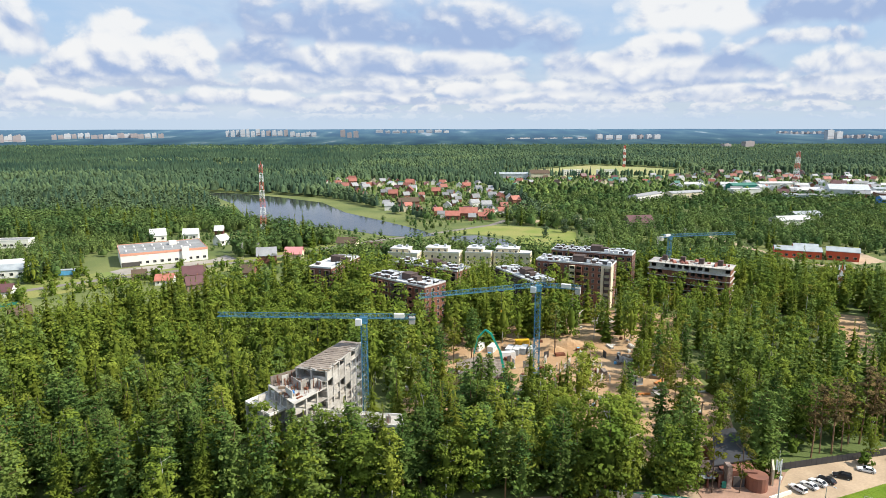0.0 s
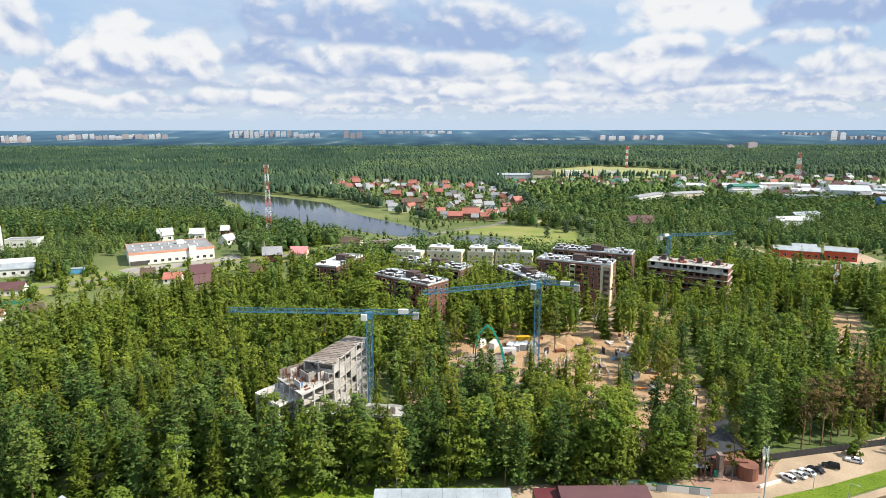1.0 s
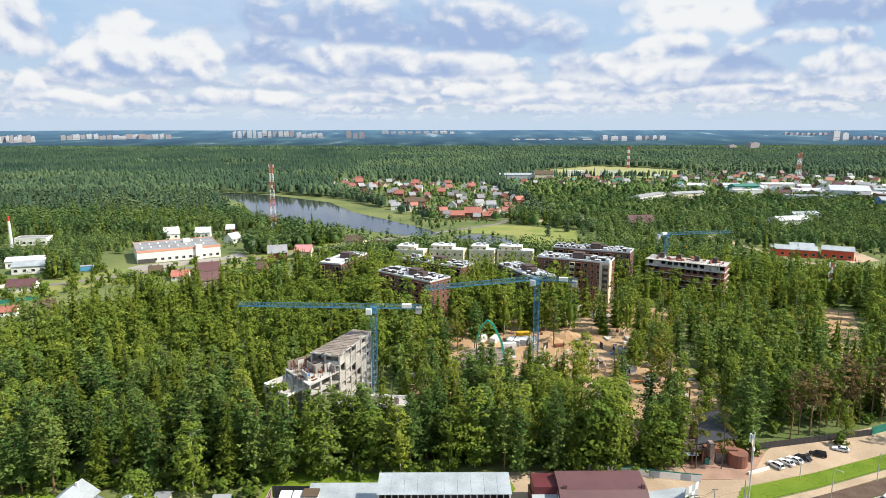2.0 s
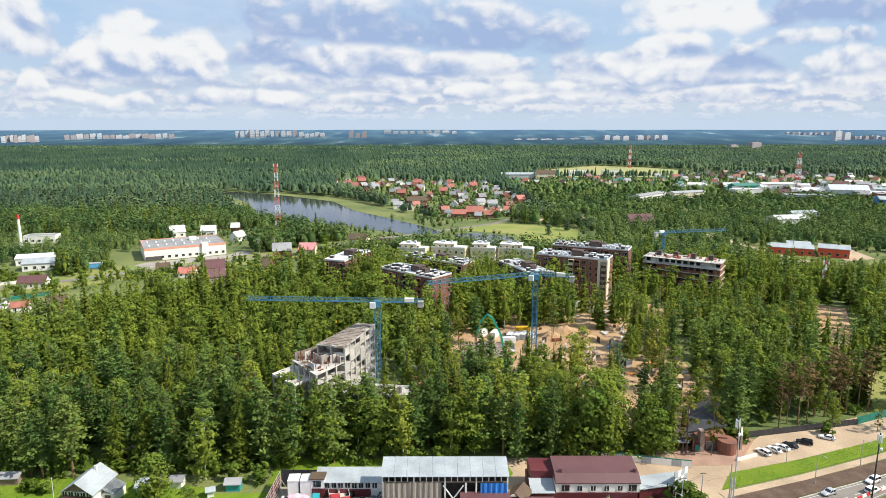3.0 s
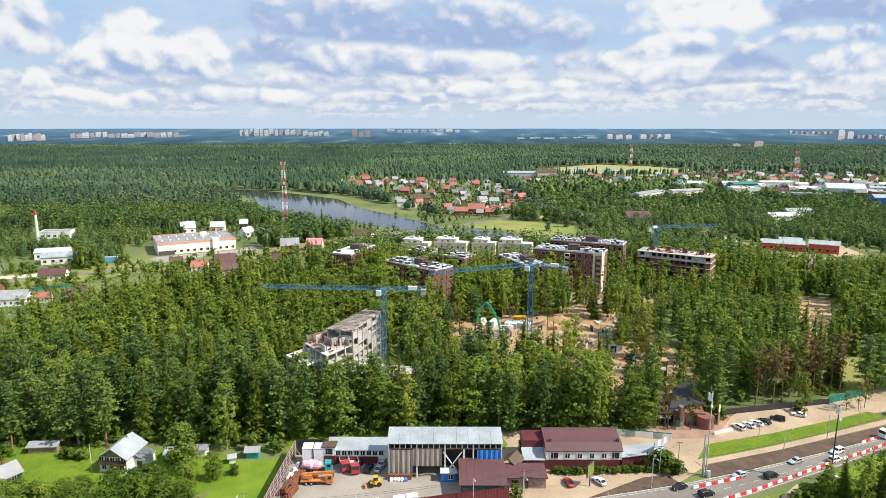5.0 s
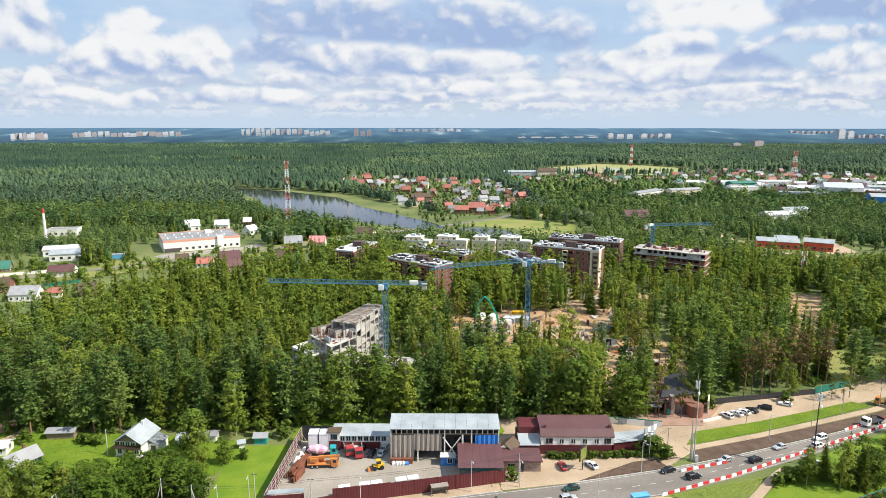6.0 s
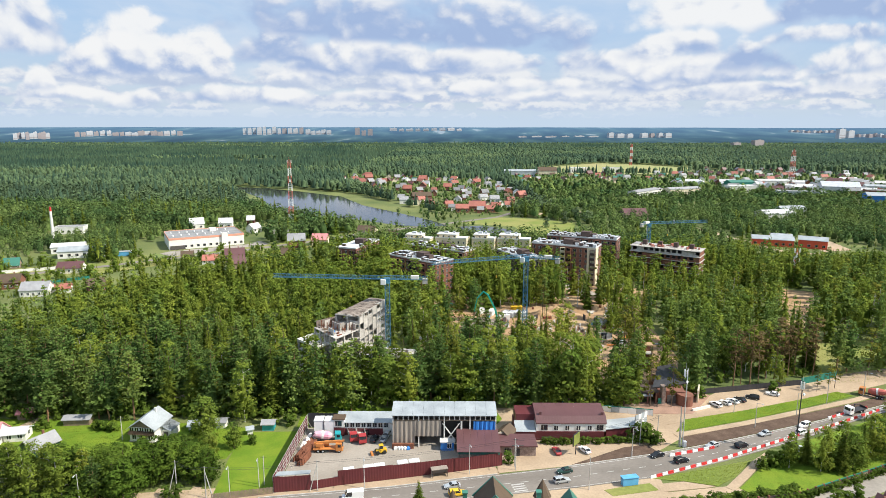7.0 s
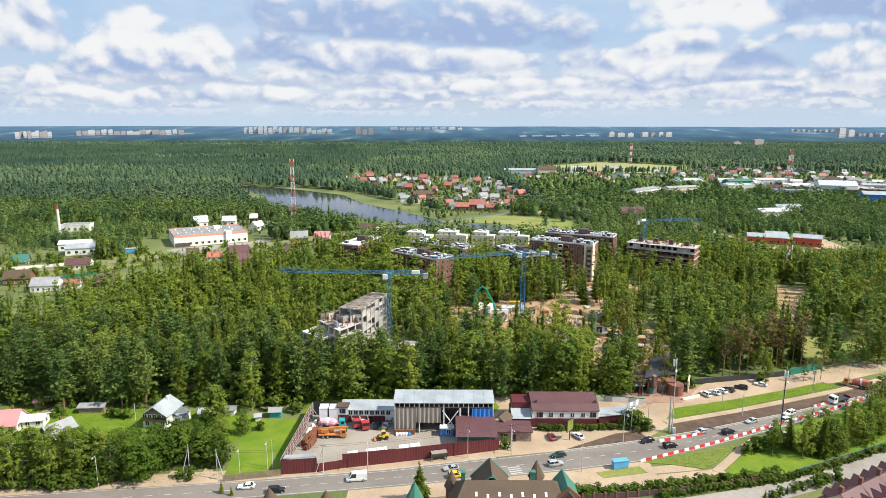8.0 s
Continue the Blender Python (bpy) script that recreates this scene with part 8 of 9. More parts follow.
# ---- gardens west of the yard ----
def small_house(x, y, rz, L, W, h, rise, wall, roof, label, name="house", group="", hip=0.0, windows=True, chimney=True):
    root = thing(name, label, "house" if name == "house" else name.replace("_", " "), pose(x, y, 0, 0, 0, rz), group)
    part("wall", MB().box(0, 0, 0, L, W, h), M[wall], root)
    if not hip:
        xx = L / 2 - 0.05
        part("gable", MB().add([(-xx, -W / 2, h), (-xx, W / 2, h), (-xx, 0, h + rise), (xx, -W / 2, h), (xx, W / 2, h), (xx, 0, h + rise)],
                               [(2, 1, 0), (3, 4, 5), (0, 3, 5, 2), (4, 1, 2, 5)]), M[wall], root)
    part("roof", MB().gable(0, 0, h, L, W, rise, over=0.5, hip=hip), M[roof], root)
    if windows:
        for face in range(2):
            n = max(1, int((L if face == 0 else W) / (9.0 if group == "village houses" else 2.8)))
            for j in range(n):
                u = (j + 0.5) / n - 0.5
                at = pose(u * L, -W / 2 - 0.03, 1.0) if face == 0 else pose(L / 2 + 0.03, u * W, 1.0, 0, 0, 90)
                part("window", WIN["white"], None, root, at=at)
    if chimney:
        part("chimney", MB().box(L * 0.2, W * 0.15, h + rise * 0.4, 0.6, 0.6, rise * 0.6 + 0.9), M["brick_brown"], root)
    return root


def white_house():
    root = thing("country_house", "white timber house with brown gable and pale roof", "house", pose(-90.0, 126.0, 0, 0, 0, 84))
    L, W, h = 9.0, 8.0, 2.9
    part("wall", MB().box(0, 0, 0, L, W, h), M["white_wall"], root)
    part("skirt_roof", MB().add([(-L / 2 - 0.9, -W / 2 - 0.3, h), (-L / 2 - 0.9, W / 2 + 0.3, h), (-L / 2, W / 2, h + 1.0), (-L / 2, -W / 2, h + 1.0)], [(0, 1, 2, 3), (3, 2, 1, 0)]), M["brown_roof"], root)
    part("upper_wall", MB().box(0, 0, h, L, W, 1.8), M["white_wall"], root)
    g = MB()
    for s in (-1, 1):
        x = s * (L / 2 - 0.02)
        g.add([(x, -W / 2, h + 1.8), (x, W / 2, h + 1.8), (x, 0, h + 4.5)], [(0, 1, 2) if s > 0 else (2, 1, 0)])
    part("gable", g, M["wood"], root, "dark brown boarded gable")
    part("roof", MB().gable(0, 0, h + 1.8, L, W, 2.7, over=0.7), M["pale_metal"], root, "pale metal roof")
    for j in range(5):
        part("window", WIN["white"], None, root, at=pose(-L / 2 - 0.03, -3.2 + j * 1.6, h + 0.4, 0, 0, -90))
    for j in range(3):
        part("window", WIN["white"], None, root, at=pose(-L / 2 - 0.03, -2.6 + j * 2.6, 1.0, 0, 0, -90))
    part("porch", MB().box(1.4, -W / 2 - 1.7, 0, 5.0, 3.2, 2.6), M["white_wall"], root)
    part("porch_roof", MB().add([(-1.4, -W / 2 - 3.6, 2.5), (4.2, -W / 2 - 3.6, 2.5), (4.2, -W / 2 + 0.1, 4.2), (-1.4, -W / 2 + 0.1, 4.2)], [(0, 1, 2, 3), (3, 2, 1, 0)]), M["pale_metal"], root)
    # thin dark panel painted as the porch's shaded inside
    part("porch_opening", MB().box(-1.14, -W / 2 - 1.6, 0.1, 0.06, 1.5, 2.1), M["painted_shade"], root)
    part("chimney", MB().box(2.2, -0.8, h + 3.6, 0.6, 0.6, 1.8), M["white_wall"], root)
    part("plinth", MB().box(0, 0, -0.05, L + 0.5, W + 0.5, 0.45), M["concrete"], root)


white_house()
small_house(-137.5, 121.0, 10, 9, 8, 3.0, 3.4, "white_wall", "pink_roof", "cottage under a faded red sheet roof")
small_house(-130.0, 124.0, 12, 6, 5, 2.6, 1.0, "white_wall", "roof_white", "white lean-to beside the cottage", "outbuilding", chimney=False)
small_house(-118.0, 116.0, 60, 8, 6, 2.8, 2.2, "green_paint", "grey_roof", "old cottage with a stained grey roof")
small_house(-136.4, 137.6, 10, 4, 3.2, 2.4, 1.0, "wood", "pink_roof", "small shed with a faded red roof", "garden_shed", chimney=False, windows=False)
small_house(-117.0, 134.0, 5, 8, 3.5, 2.2, 0.7, "wood", "grey_roof", "long grey timber shed", "garden_shed", chimney=False, windows=False)
small_house(-88.4, 146.0, 50, 5, 4.5, 2.4, 2.0, "wood", "wood", "brown timber shed at the wood's edge", "garden_shed", chimney=False, windows=False)
small_house(-54.6, 130.8, 3, 3.6, 2.8, 2.3, 0.8, "teal_paint", "grey_roof", "small teal shed on the lawn", "garden_shed", chimney=False, windows=False)
small_house(-76.6, 130.4, 8, 5.6, 4, 2.2, 0.9, "grey_metal", "pale_metal", "grey sheet greenhouse shed", "garden_shed", chimney=False, windows=False)
small_house(-70.0, 132.2, 0, 3.0, 3.0, 2.2, 0.7, "white_wall", "grey_roof", "white garden shed with grey roof", "garden_shed", chimney=False, windows=False)
small_house(-59.6, 127.4, 20, 1.6, 1.6, 2.0, 0.5, "white_wall", "pale_metal", "narrow white garden privy", "garden_shed", chimney=False, windows=False)


def planted(kind, x, y, h, group="", wide=1.0):
    base = {"spruce_tree": 22.0, "pine_tree": 23.0, "birch_tree": 20.0, "broadleaf_tree": 17.0, "linden_tree": 12.0, "sparse_tree": 21.0, "withered_pine": 22.0, "willow_tree": 14.0, "shrub": 4.0}[kind]
    plant(kind, x, y, h / base, _rng, group, wide)


for kind, x, y, h in [("birch_tree", -113, 88, 15), ("birch_tree", -109, 91, 16), ("birch_tree", -104, 89, 15), ("birch_tree", -100, 93, 15), ("birch_tree", -96, 90, 15.5), ("birch_tree", -92.5, 94, 13),
                      ("pine_tree", -88, 90.5, 13), ("broadleaf_tree", -84, 93, 11.5), ("broadleaf_tree", -80.5, 91.5, 11), ("broadleaf_tree", -81.5, 103, 10.5), ("broadleaf_tree", -77, 104.5, 11), ("broadleaf_tree", -73, 101, 11),
                      ("broadleaf_tree", -69, 103, 10), ("broadleaf_tree", -66, 100, 10.5), ("broadleaf_tree", -62, 99.5, 9.5), ("broadleaf_tree", -61.5, 118, 8.5), ("broadleaf_tree", -71, 122, 14.5), ("broadleaf_tree", -66.5, 113, 8),
                      ("broadleaf_tree", -72, 110, 8.5), ("broadleaf_tree", -94.5, 97, 12), ("broadleaf_tree", -101, 98, 12), ("birch_tree", -107, 97, 14), ("birch_tree", -118, 93, 15), ("birch_tree", -123, 90, 15),
                      ("broadleaf_tree", -116, 101, 10), ("birch_tree", -111, 94, 14.5), ("birch_tree", -103, 94.5, 14), ("broadleaf_tree", -98, 96, 11), ("broadleaf_tree", -87, 97, 11.5), ("broadleaf_tree", -84.5, 99, 11), ("broadleaf_tree", -76, 99, 10), ("birch_tree", -127, 94, 15), ("birch_tree", -132, 91, 15.5), ("broadleaf_tree", -121, 97, 12), ("broadleaf_tree", -92, 101, 10), ("broadleaf_tree", -79, 97, 10.5), ("broadleaf_tree", -64, 104, 8.5), ("broadleaf_tree", -90.5, 91, 9), ("broadleaf_tree", -89, 104, 9), ("spruce_tree", -57, 86, 4), ("spruce_tree", -54, 85, 3),
                      ("birch_tree", 98, 108, 11), ("spruce_tree", 108.5, 108.6, 15.5), ("spruce_tree", 111.5, 106.2, 14), ("spruce_tree", 104, 111, 12.5), ("birch_tree", 106, 106.4, 14), ("broadleaf_tree", 115.5, 107.5, 11), ("birch_tree", 113.5, 110.5, 13.5),
                      ("spruce_tree", 120, 110.5, 15), ("birch_tree", 124, 113, 14.5), ("broadleaf_tree", 128, 113, 11), ("spruce_tree", 131, 117, 16), ("broadleaf_tree", 135.5, 119, 12), ("spruce_tree", 138, 122, 15), ("spruce_tree", 143, 123, 15),
                      ("broadleaf_tree", 148, 127, 12), ("birch_tree", 154, 131, 15), ("spruce_tree", 128.5, 119.5, 13), ("birch_tree", 140, 129, 13), ("broadleaf_tree", 118, 114.5, 8), ("broadleaf_tree", 101, 112.2, 5.5),
                      ("birch_tree", 148, 136, 13), ("broadleaf_tree", 160, 140, 13), ("birch_tree", 125, 165.5, 12), ("sparse_tree", 140.6, 161.5, 11), ("sparse_tree", 144, 163.5, 13), ("sparse_tree", 136, 160.8, 9),
                      ("willow_tree", 118, 560, 12), ("willow_tree", 132, 575, 14), ("willow_tree", 96, 536, 9), ("willow_tree", 140, 560, 13), ("willow_tree", -140, 560, 13)]:
    planted("linden_tree" if kind == "broadleaf_tree" and x < -60 and y < 106 else kind, x, y, h, "garden and roadside trees")
planted("spruce_tree", -4.7, 82.3, 11.6, "garden and roadside trees", 1.55)
for i in range(34):
    planted("shrub", -134 + i * 1.45 + _rng.uniform(-0.8, 0.8), 85.2 + i * 0.16 + _rng.uniform(-1.6, 1.6), _rng.uniform(2.2, 4.6), "roadside bushes under the birches")
for kind, x, y, h in [("birch_tree", 66.5, 148.6, 21), ("sparse_tree", 71.5, 147.6, 20), ("pine_tree", 62.5, 150.5, 22), ("sparse_tree", 78.6, 147.4, 19), ("birch_tree", 59.5, 147.5, 20), ("pine_tree", 88.8, 161.0, 22), ("pine_tree", 92.0, 160.4, 23),
                      ("sparse_tree", 74.6, 172, 20), ("pine_tree", 71, 166, 22), ("sparse_tree", 86.6, 176, 20), ("birch_tree", 84, 172.5, 17), ("pine_tree", 152, 176, 21), ("pine_tree", 158, 179, 22), ("sparse_tree", 164, 176, 20), ("pine_tree", 171, 180, 23),
                      ("pine_tree", 178, 186, 22), ("birch_tree", 186, 188, 19), ("spruce_tree", 192, 190, 22), ("pine_tree", 183, 180, 22), ("birch_tree", 174, 176, 16)]:
    planted(kind, x, y, h, "tall trees by the pavilion and meadow")
for kind, x, y, h in [("spruce_tree", -47.5, 159, 19), ("spruce_tree", -42, 157, 21.5), ("pine_tree", -38, 158, 20), ("spruce_tree", -34.5, 155, 21), ("pine_tree", -31, 157.5, 21.5), ("birch_tree", -27.5, 156, 20.5), ("spruce_tree", -24, 158, 22.5),
                      ("pine_tree", -20.5, 156, 21), ("birch_tree", -17, 158, 18), ("spruce_tree", -12.5, 154.5, 15.5), ("pine_tree", -9, 156, 16), ("spruce_tree", -4.5, 158, 23.5), ("pine_tree", -1, 160, 23), ("spruce_tree", 2, 166, 24), ("birch_tree", -3.5, 170, 22), ("spruce_tree", -26, 152, 18), ("birch_tree", -37, 151.5, 17)]:
    planted(kind, x, y, h, "trees before the concrete shell")
for i in range(11):
    planted("withered_pine", 108 + i * 3.6 + _rng.uniform(-1, 1), 164.5 + i * 1.3 + _rng.uniform(-1.5, 3.5), _rng.uniform(19, 25), "withered pines")
for x, y, h in [(-126, 130, 4.2), (-106, 129, 3.4), (-103, 128.6, 3.2), (-109, 130, 3), (-57, 121, 3), (-68, 92.6, 3.6), (-71, 93.2, 3), (-90, 120.6, 3), (-48.5, 133, 3.4), (-63, 124, 3.5), (-76, 126, 4), (-80, 118, 4.5), (-95, 135, 4),
                (-130, 112, 4.5), (-138, 112, 4.5), (62.8, 122.6, 5.5), (65, 121.4, 4.5), (60.8, 123.6, 6), (19.4, 110.6, 3.4), (96, 110, 4.5), (93.5, 109.4, 4), (90.5, 107.8, 3.4), (99, 111.4, 5), (120, 160.6, 4), (91.5, 155.4, 4), (88.6, 156.8, 4.6)]:
    planted("shrub", x, y, h, "garden shrubs")


# ---- hedge, wall and houses below the road ----
def hedge_wall():
    w = thing("estate_wall", "long low brick estate wall with posts", "wall")
    line = [(34, 83.2), (52.8, 85.6), (69.5, 88.6), (94, 94.0), (113, 102.2), (133, 111.4), (168, 128)]
    pts = along(line, 3.0)
    for i, (x, y, rz) in enumerate(pts):
        part("post", MB().box(x, y, 0.05, 0.45, 0.45, 1.9, rz), M["brick_brown"], w)
        part("panel", MB().box(x + 1.5 * math.cos(radians(rz)), y + 1.5 * math.sin(radians(rz)), 0.05, 2.5, 0.22, 1.55, rz), M["brick_dark" if x < 96 else "wood"], w)
        if x > 96:
            part("top_rail", MB().box(x + 1.5 * math.cos(radians(rz)), y + 1.5 * math.sin(radians(rz)), 1.62, 3.0, 0.3, 0.22, rz), M["green_net"], w, "pale green coping")
    for i, (x, y, rz) in enumerate(along([(34, 84.9), (52.8, 87.3), (69.5, 90.3), (94, 95.4)], 1.15)):
        planted("shrub", x + _rng.uniform(-0.5, 0.5), y + _rng.uniform(-0.6, 0.5), _rng.uniform(2.2, 3.4), "roadside hedge shrubs")
    for i, (x, y, rz) in enumerate(along([(58, 85.2), (70, 87.6), (94, 92.9), (113, 101.2), (135, 111.2)], 1.5)):
        planted("shrub", x, y + _rng.uniform(-0.4, 0.4), _rng.uniform(1.4, 2.3), "estate hedge shrubs")


hedge_wall()


def manor():
    root = thing("manor_house", "large brick house with brown hipped roof and green gables", "house")
    part("wall", MB().box(17.5, 74.5, 0, 27, 13, 6.4), M["brick_brown"], root)
    part("roof", MB().gable(17.0, 74.5, 6.4, 27.5, 13.5, 4.6, over=0.8, hip=4.0), M["brown_roof"], root, "brown tiled hipped roof")
    for i in range(7):
        x = 9.0 + i * 2.75
        k = 0.42 + 0.06 * (i % 2)
        part("skylight", MB().add([(x - 0.3, 74.5 - 7.0 * k - 0.45, 6.4 + 4.6 * (1 - k) - 0.10), (x + 0.3, 74.5 - 7.0 * k - 0.45, 6.4 + 4.6 * (1 - k) - 0.10), (x + 0.3, 74.5 - 7.0 * k + 0.45, 6.4 + 4.6 * (1 - k) + 0.52),
                                   (x - 0.3, 74.5 - 7.0 * k + 0.45, 6.4 + 4.6 * (1 - k) + 0.52)], [(0, 1, 2, 3)]), M["white_paint"], root)
    part("rear_gable", MB().gable(13.0, 80.2, 6.8, 7.0, 8.4, 4.6, 90, over=0.5), M["brown_roof"], root, "brown gable roof with green edges")
    for s in (-1, 1):
        part("verge_board", MB().beam((13.0 + s * 4.9, 76.2, 6.3), (13.0, 76.2, 11.4), 0.5, 0.25).beam((13.0 + s * 4.9, 84.2, 6.3), (13.0, 84.2, 11.4), 0.5, 0.25), M["green_roof"], root)
    part("rear_wall", MB().box(13.0, 79.4, 0, 8.0, 6.6, 6.8), M["brick_brown"], root)
    part("wing_wall", MB().box(30.8, 75.6, 0, 5.6, 9.0, 6.8), M["brick_brown"], root)
    part("wing_roof", MB().gable(30.8, 75.6, 6.8, 9.4, 5.8, 3.6, 90, over=0.4), M["green_roof"], root, "green sheet wing roof")
    part("wing_gable", MB().add([(28.0, 71.0, 6.8), (33.6, 71.0, 6.8), (33.6, 71.0, 9.0), (30.8, 71.0, 11.4), (28.0, 71.0, 9.0), (28.0, 71.5, 6.8), (33.6, 71.5, 6.8), (33.6, 71.5, 9.0), (30.8, 71.5, 11.4), (28.0, 71.5, 9.0)],
                                [(0, 1, 2, 3, 4), (9, 8, 7, 6, 5), (1, 6, 7, 2), (2, 7, 8, 3), (3, 8, 9, 4), (4, 9, 5, 0)]), M["brick_brown"], root)
    part("arched_window", MB().box(30.8, 70.95, 7.2, 1.1, 0.08, 1.6), M["glass"], root)
    for x, y, h, r in ((24.4, 80.6, 9.6, 1.7), (-5.8, 76.6, 6.0, 1.8), (3.2, 79.0, 7.8, 1.4)):
        part("turret", MB().tube((x, y, 0), (x, y, h - 1.0), r, r, 8), M["brick_brown"], root)
        part("turret_roof", MB().tube((x, y, h - 1.0), (x, y, h + 3.4), r + 0.5, 0.06, 8), M["green_roof" if x < 0 else "brown_roof"], root)
    for x, y in ((6.0, 76.5), (23.0, 76.8)):
        part("chimney", MB().box(x, y, 7.6, 1.0, 1.0, 4.4).box(x, y, 12.0, 1.3, 1.3, 0.25), M["green_roof"], root)
    for i in range(2):
        x, y = ((-41.1, 75.4), (-27.2, 74.6))[i]
        t = thing("garden_turret", "small round tower with pointed brown roof", "turret", pose(x, y, 0))
        part("wall", MB().tube((0, 0, 0), (0, 0, 5.0), 1.6, 1.6, 8), M["cream"], t)
        part("roof", MB().tube((0, 0, 5.0), (0, 0, 8.2), 2.1, 0.06, 8), M["brown_roof"], t)


manor()


def terrace():
    """Steep maroon roofs with dormers, stepping along the estate street."""
    d = Vector((0.87, 0.49))
    n = Vector((0.49, -0.87))
    for i in range(6):
        c = Vector((98.0, 73.0)) + d * (i * 8.2)
        rz = math.degrees(math.atan2(d.y, d.x))
        root = thing("terrace_house", "cream terrace house under a steep maroon roof", "house", pose(c.x, c.y, 0, 0, 0, rz), "terrace houses")
        part("wall", MB().box(0, 0, 0, 8.0, 11.0, 5.6), M["cream"], root)
        part("roof", MB().gable(0, 0, 5.6, 8.1, 11.0, 4.4, over=0.3), M["maroon_roof"], root)
        part("gable", MB().add([(-3.98, -5.5, 5.6), (-3.98, 5.5, 5.6), (-3.98, 0, 10.0)], [(2, 1, 0)]), M["cream"], root)
        for s in (-1, 1):
            part("dormer_wall", MB().box(s * 1.9, -2.8, 6.6, 1.9, 2.4, 1.6), M["cream"], root)
            part("dormer_roof", MB().gable(s * 1.9, -2.8, 8.2, 2.6, 2.0, 1.0, 90, over=0.25), M["maroon_roof"], root)
            part("dormer_window", MB().box(s * 1.9, -4.03, 6.9, 1.2, 0.06, 1.1), M["glass"], root)
            part("dormer_roof", MB().gable(s * 1.9, 2.9, 7.6, 3.2, 2.2, 1.2, 90, over=0.25), M["maroon_roof"], root)
            part("dormer_wall", MB().box(s * 1.9, 2.9, 6.2, 2.1, 2.8, 1.4), M["brick_brown"], root)
        part("chimney", MB().box(-2.6, 0.8, 8.2, 0.9, 0.9, 3.0), M["brick_brown"], root)
    for i, (x, y, rz) in enumerate(along([(84, 84), (96, 89), (110, 94)], 2.6)):
        planted("shrub" if i % 3 else "spruce_tree", x, y, _rng.uniform(2, 4), "estate garden shrubs")


terrace()


# ---- long grass on verges, lawns and meadows ----
def grass(name, areas, count, seed, size, label):
    rng = random.Random(seed)
    pts = []
    for poly, share in areas:
        xs, ys = [p[0] for p in poly], [p[1] for p in poly]
        n = 0
        while n < count * share:
            x, y = rng.uniform(min(xs), max(xs)), rng.uniform(min(ys), max(ys))
            if not inside(x, y, poly):
                continue
            n += 1
            if noise.noise((x / 5, y / 5, seed)) > -0.55:
                pts.append((x, y))
    r = np.random.default_rng(seed)
    p = np.array([(x, y, 0.12) for x, y in pts])
    n = len(p)
    a = r.uniform(0, 6.28, n)
    s = size * r.uniform(0.5, 1.5, n)
    side = np.stack([np.cos(a), np.sin(a), np.zeros(n)], 1) * s[:, None] * 0.6
    lean = np.stack([r.normal(size=n) * 0.8, r.normal(size=n) * 0.8, np.ones(n) * 0.7], 1) * s[:, None]
    v = np.stack([p - side, p + side, p + lean + side * 0.5, p + lean - side * 0.5], 1).reshape(-1, 3)
    i = np.arange(n)[:, None] * 4
    f = np.concatenate([i + np.array([[0, 1, 2]]), i + np.array([[0, 2, 3]])], 0)
    tagged(new(name, array_mesh(name, v, f, [M["tuft"]])), label, "grass", kind="stuff")


grass("long_grass", [([(74, 129.5), (80, 138), (103, 145), (127, 154), (143, 160.5), (147, 157), (124, 147.2), (99, 137.6)], 0.36), ([(79.6, 97.6), (92.6, 110.6), (112, 124), (170, 152), (175, 138), (134, 112.6), (113, 103.2), (94, 95.8), (82.7, 94.4)], 0.28),
                     ([(57.9, 102.3), (74, 107.4), (89.4, 112.2), (81.1, 103.6), (74.4, 98.9), (66, 101.2)], 0.16), ([(140, 168), (146, 186), (160, 214), (190, 218), (196, 186), (172, 170)], 0.2)], 20000, 5, 0.15, "long green grass on the verges")
grass("garden_grass", [([(-150, 112), (-148, 137), (-96, 136), (-60, 131), (-62, 112), (-100, 108)], 0.6), ([(-46, 131.6), (-47, 146), (18, 146), (20, 138), (16, 130.4)], 0.2), ([(-120, 84), (-120, 110), (-60, 110), (-60, 93), (-84, 89.5)], 0.2)],
      20000, 6, 0.13, "uneven garden grass and weeds")
# ---- villages, works and towers in the middle distance ----
def box_building(x, y, rz, L, W, h, wall, roof, label, name="hall", band=None, gable=0.0, rows=1, group="", category="building"):
    root = thing(name, label, category, pose(x, y, 0, 0, 0, rz), group)
    part("wall", MB().box(0, 0, 0, L, W, h), M[wall], root)
    if gable:
        part("roof", MB().gable(0, 0, h, L, W, gable, over=0.5, thick=0.3), M[roof], root)
        for s in (-1, 1):
            xx = s * (L / 2 - 0.02)
            part("gable", MB().add([(xx, -W / 2, h), (xx, W / 2, h), (xx, 0, h + gable)], [(0, 1, 2) if s > 0 else (2, 1, 0)]), M[wall], root)
    else:
        part("roof", MB().box(0, 0, h, L - 0.2, W - 0.2, 0.2), M[roof], root)
        e = MB()
        for cx, cy, sx, sy in ((0, -W / 2, L + 0.3, 0.3), (0, W / 2, L + 0.3, 0.3), (-L / 2, 0, 0.3, W - 0.3), (L / 2, 0, 0.3, W - 0.3)):
            e.box(cx, cy, h - (1.0 if band else 0.2), sx, sy, 1.6 if band else 0.7)
        part("parapet", e, M[band or wall], root)
    n = int(L / 4.5)
    for k in range(rows):
        for j in range(n):
            part("window", WIN["wide"], None, root, at=pose(-L / 2 + (j + 0.5) * L / n, -W / 2 - 0.03, 1.4 + k * 3.0))
    return root


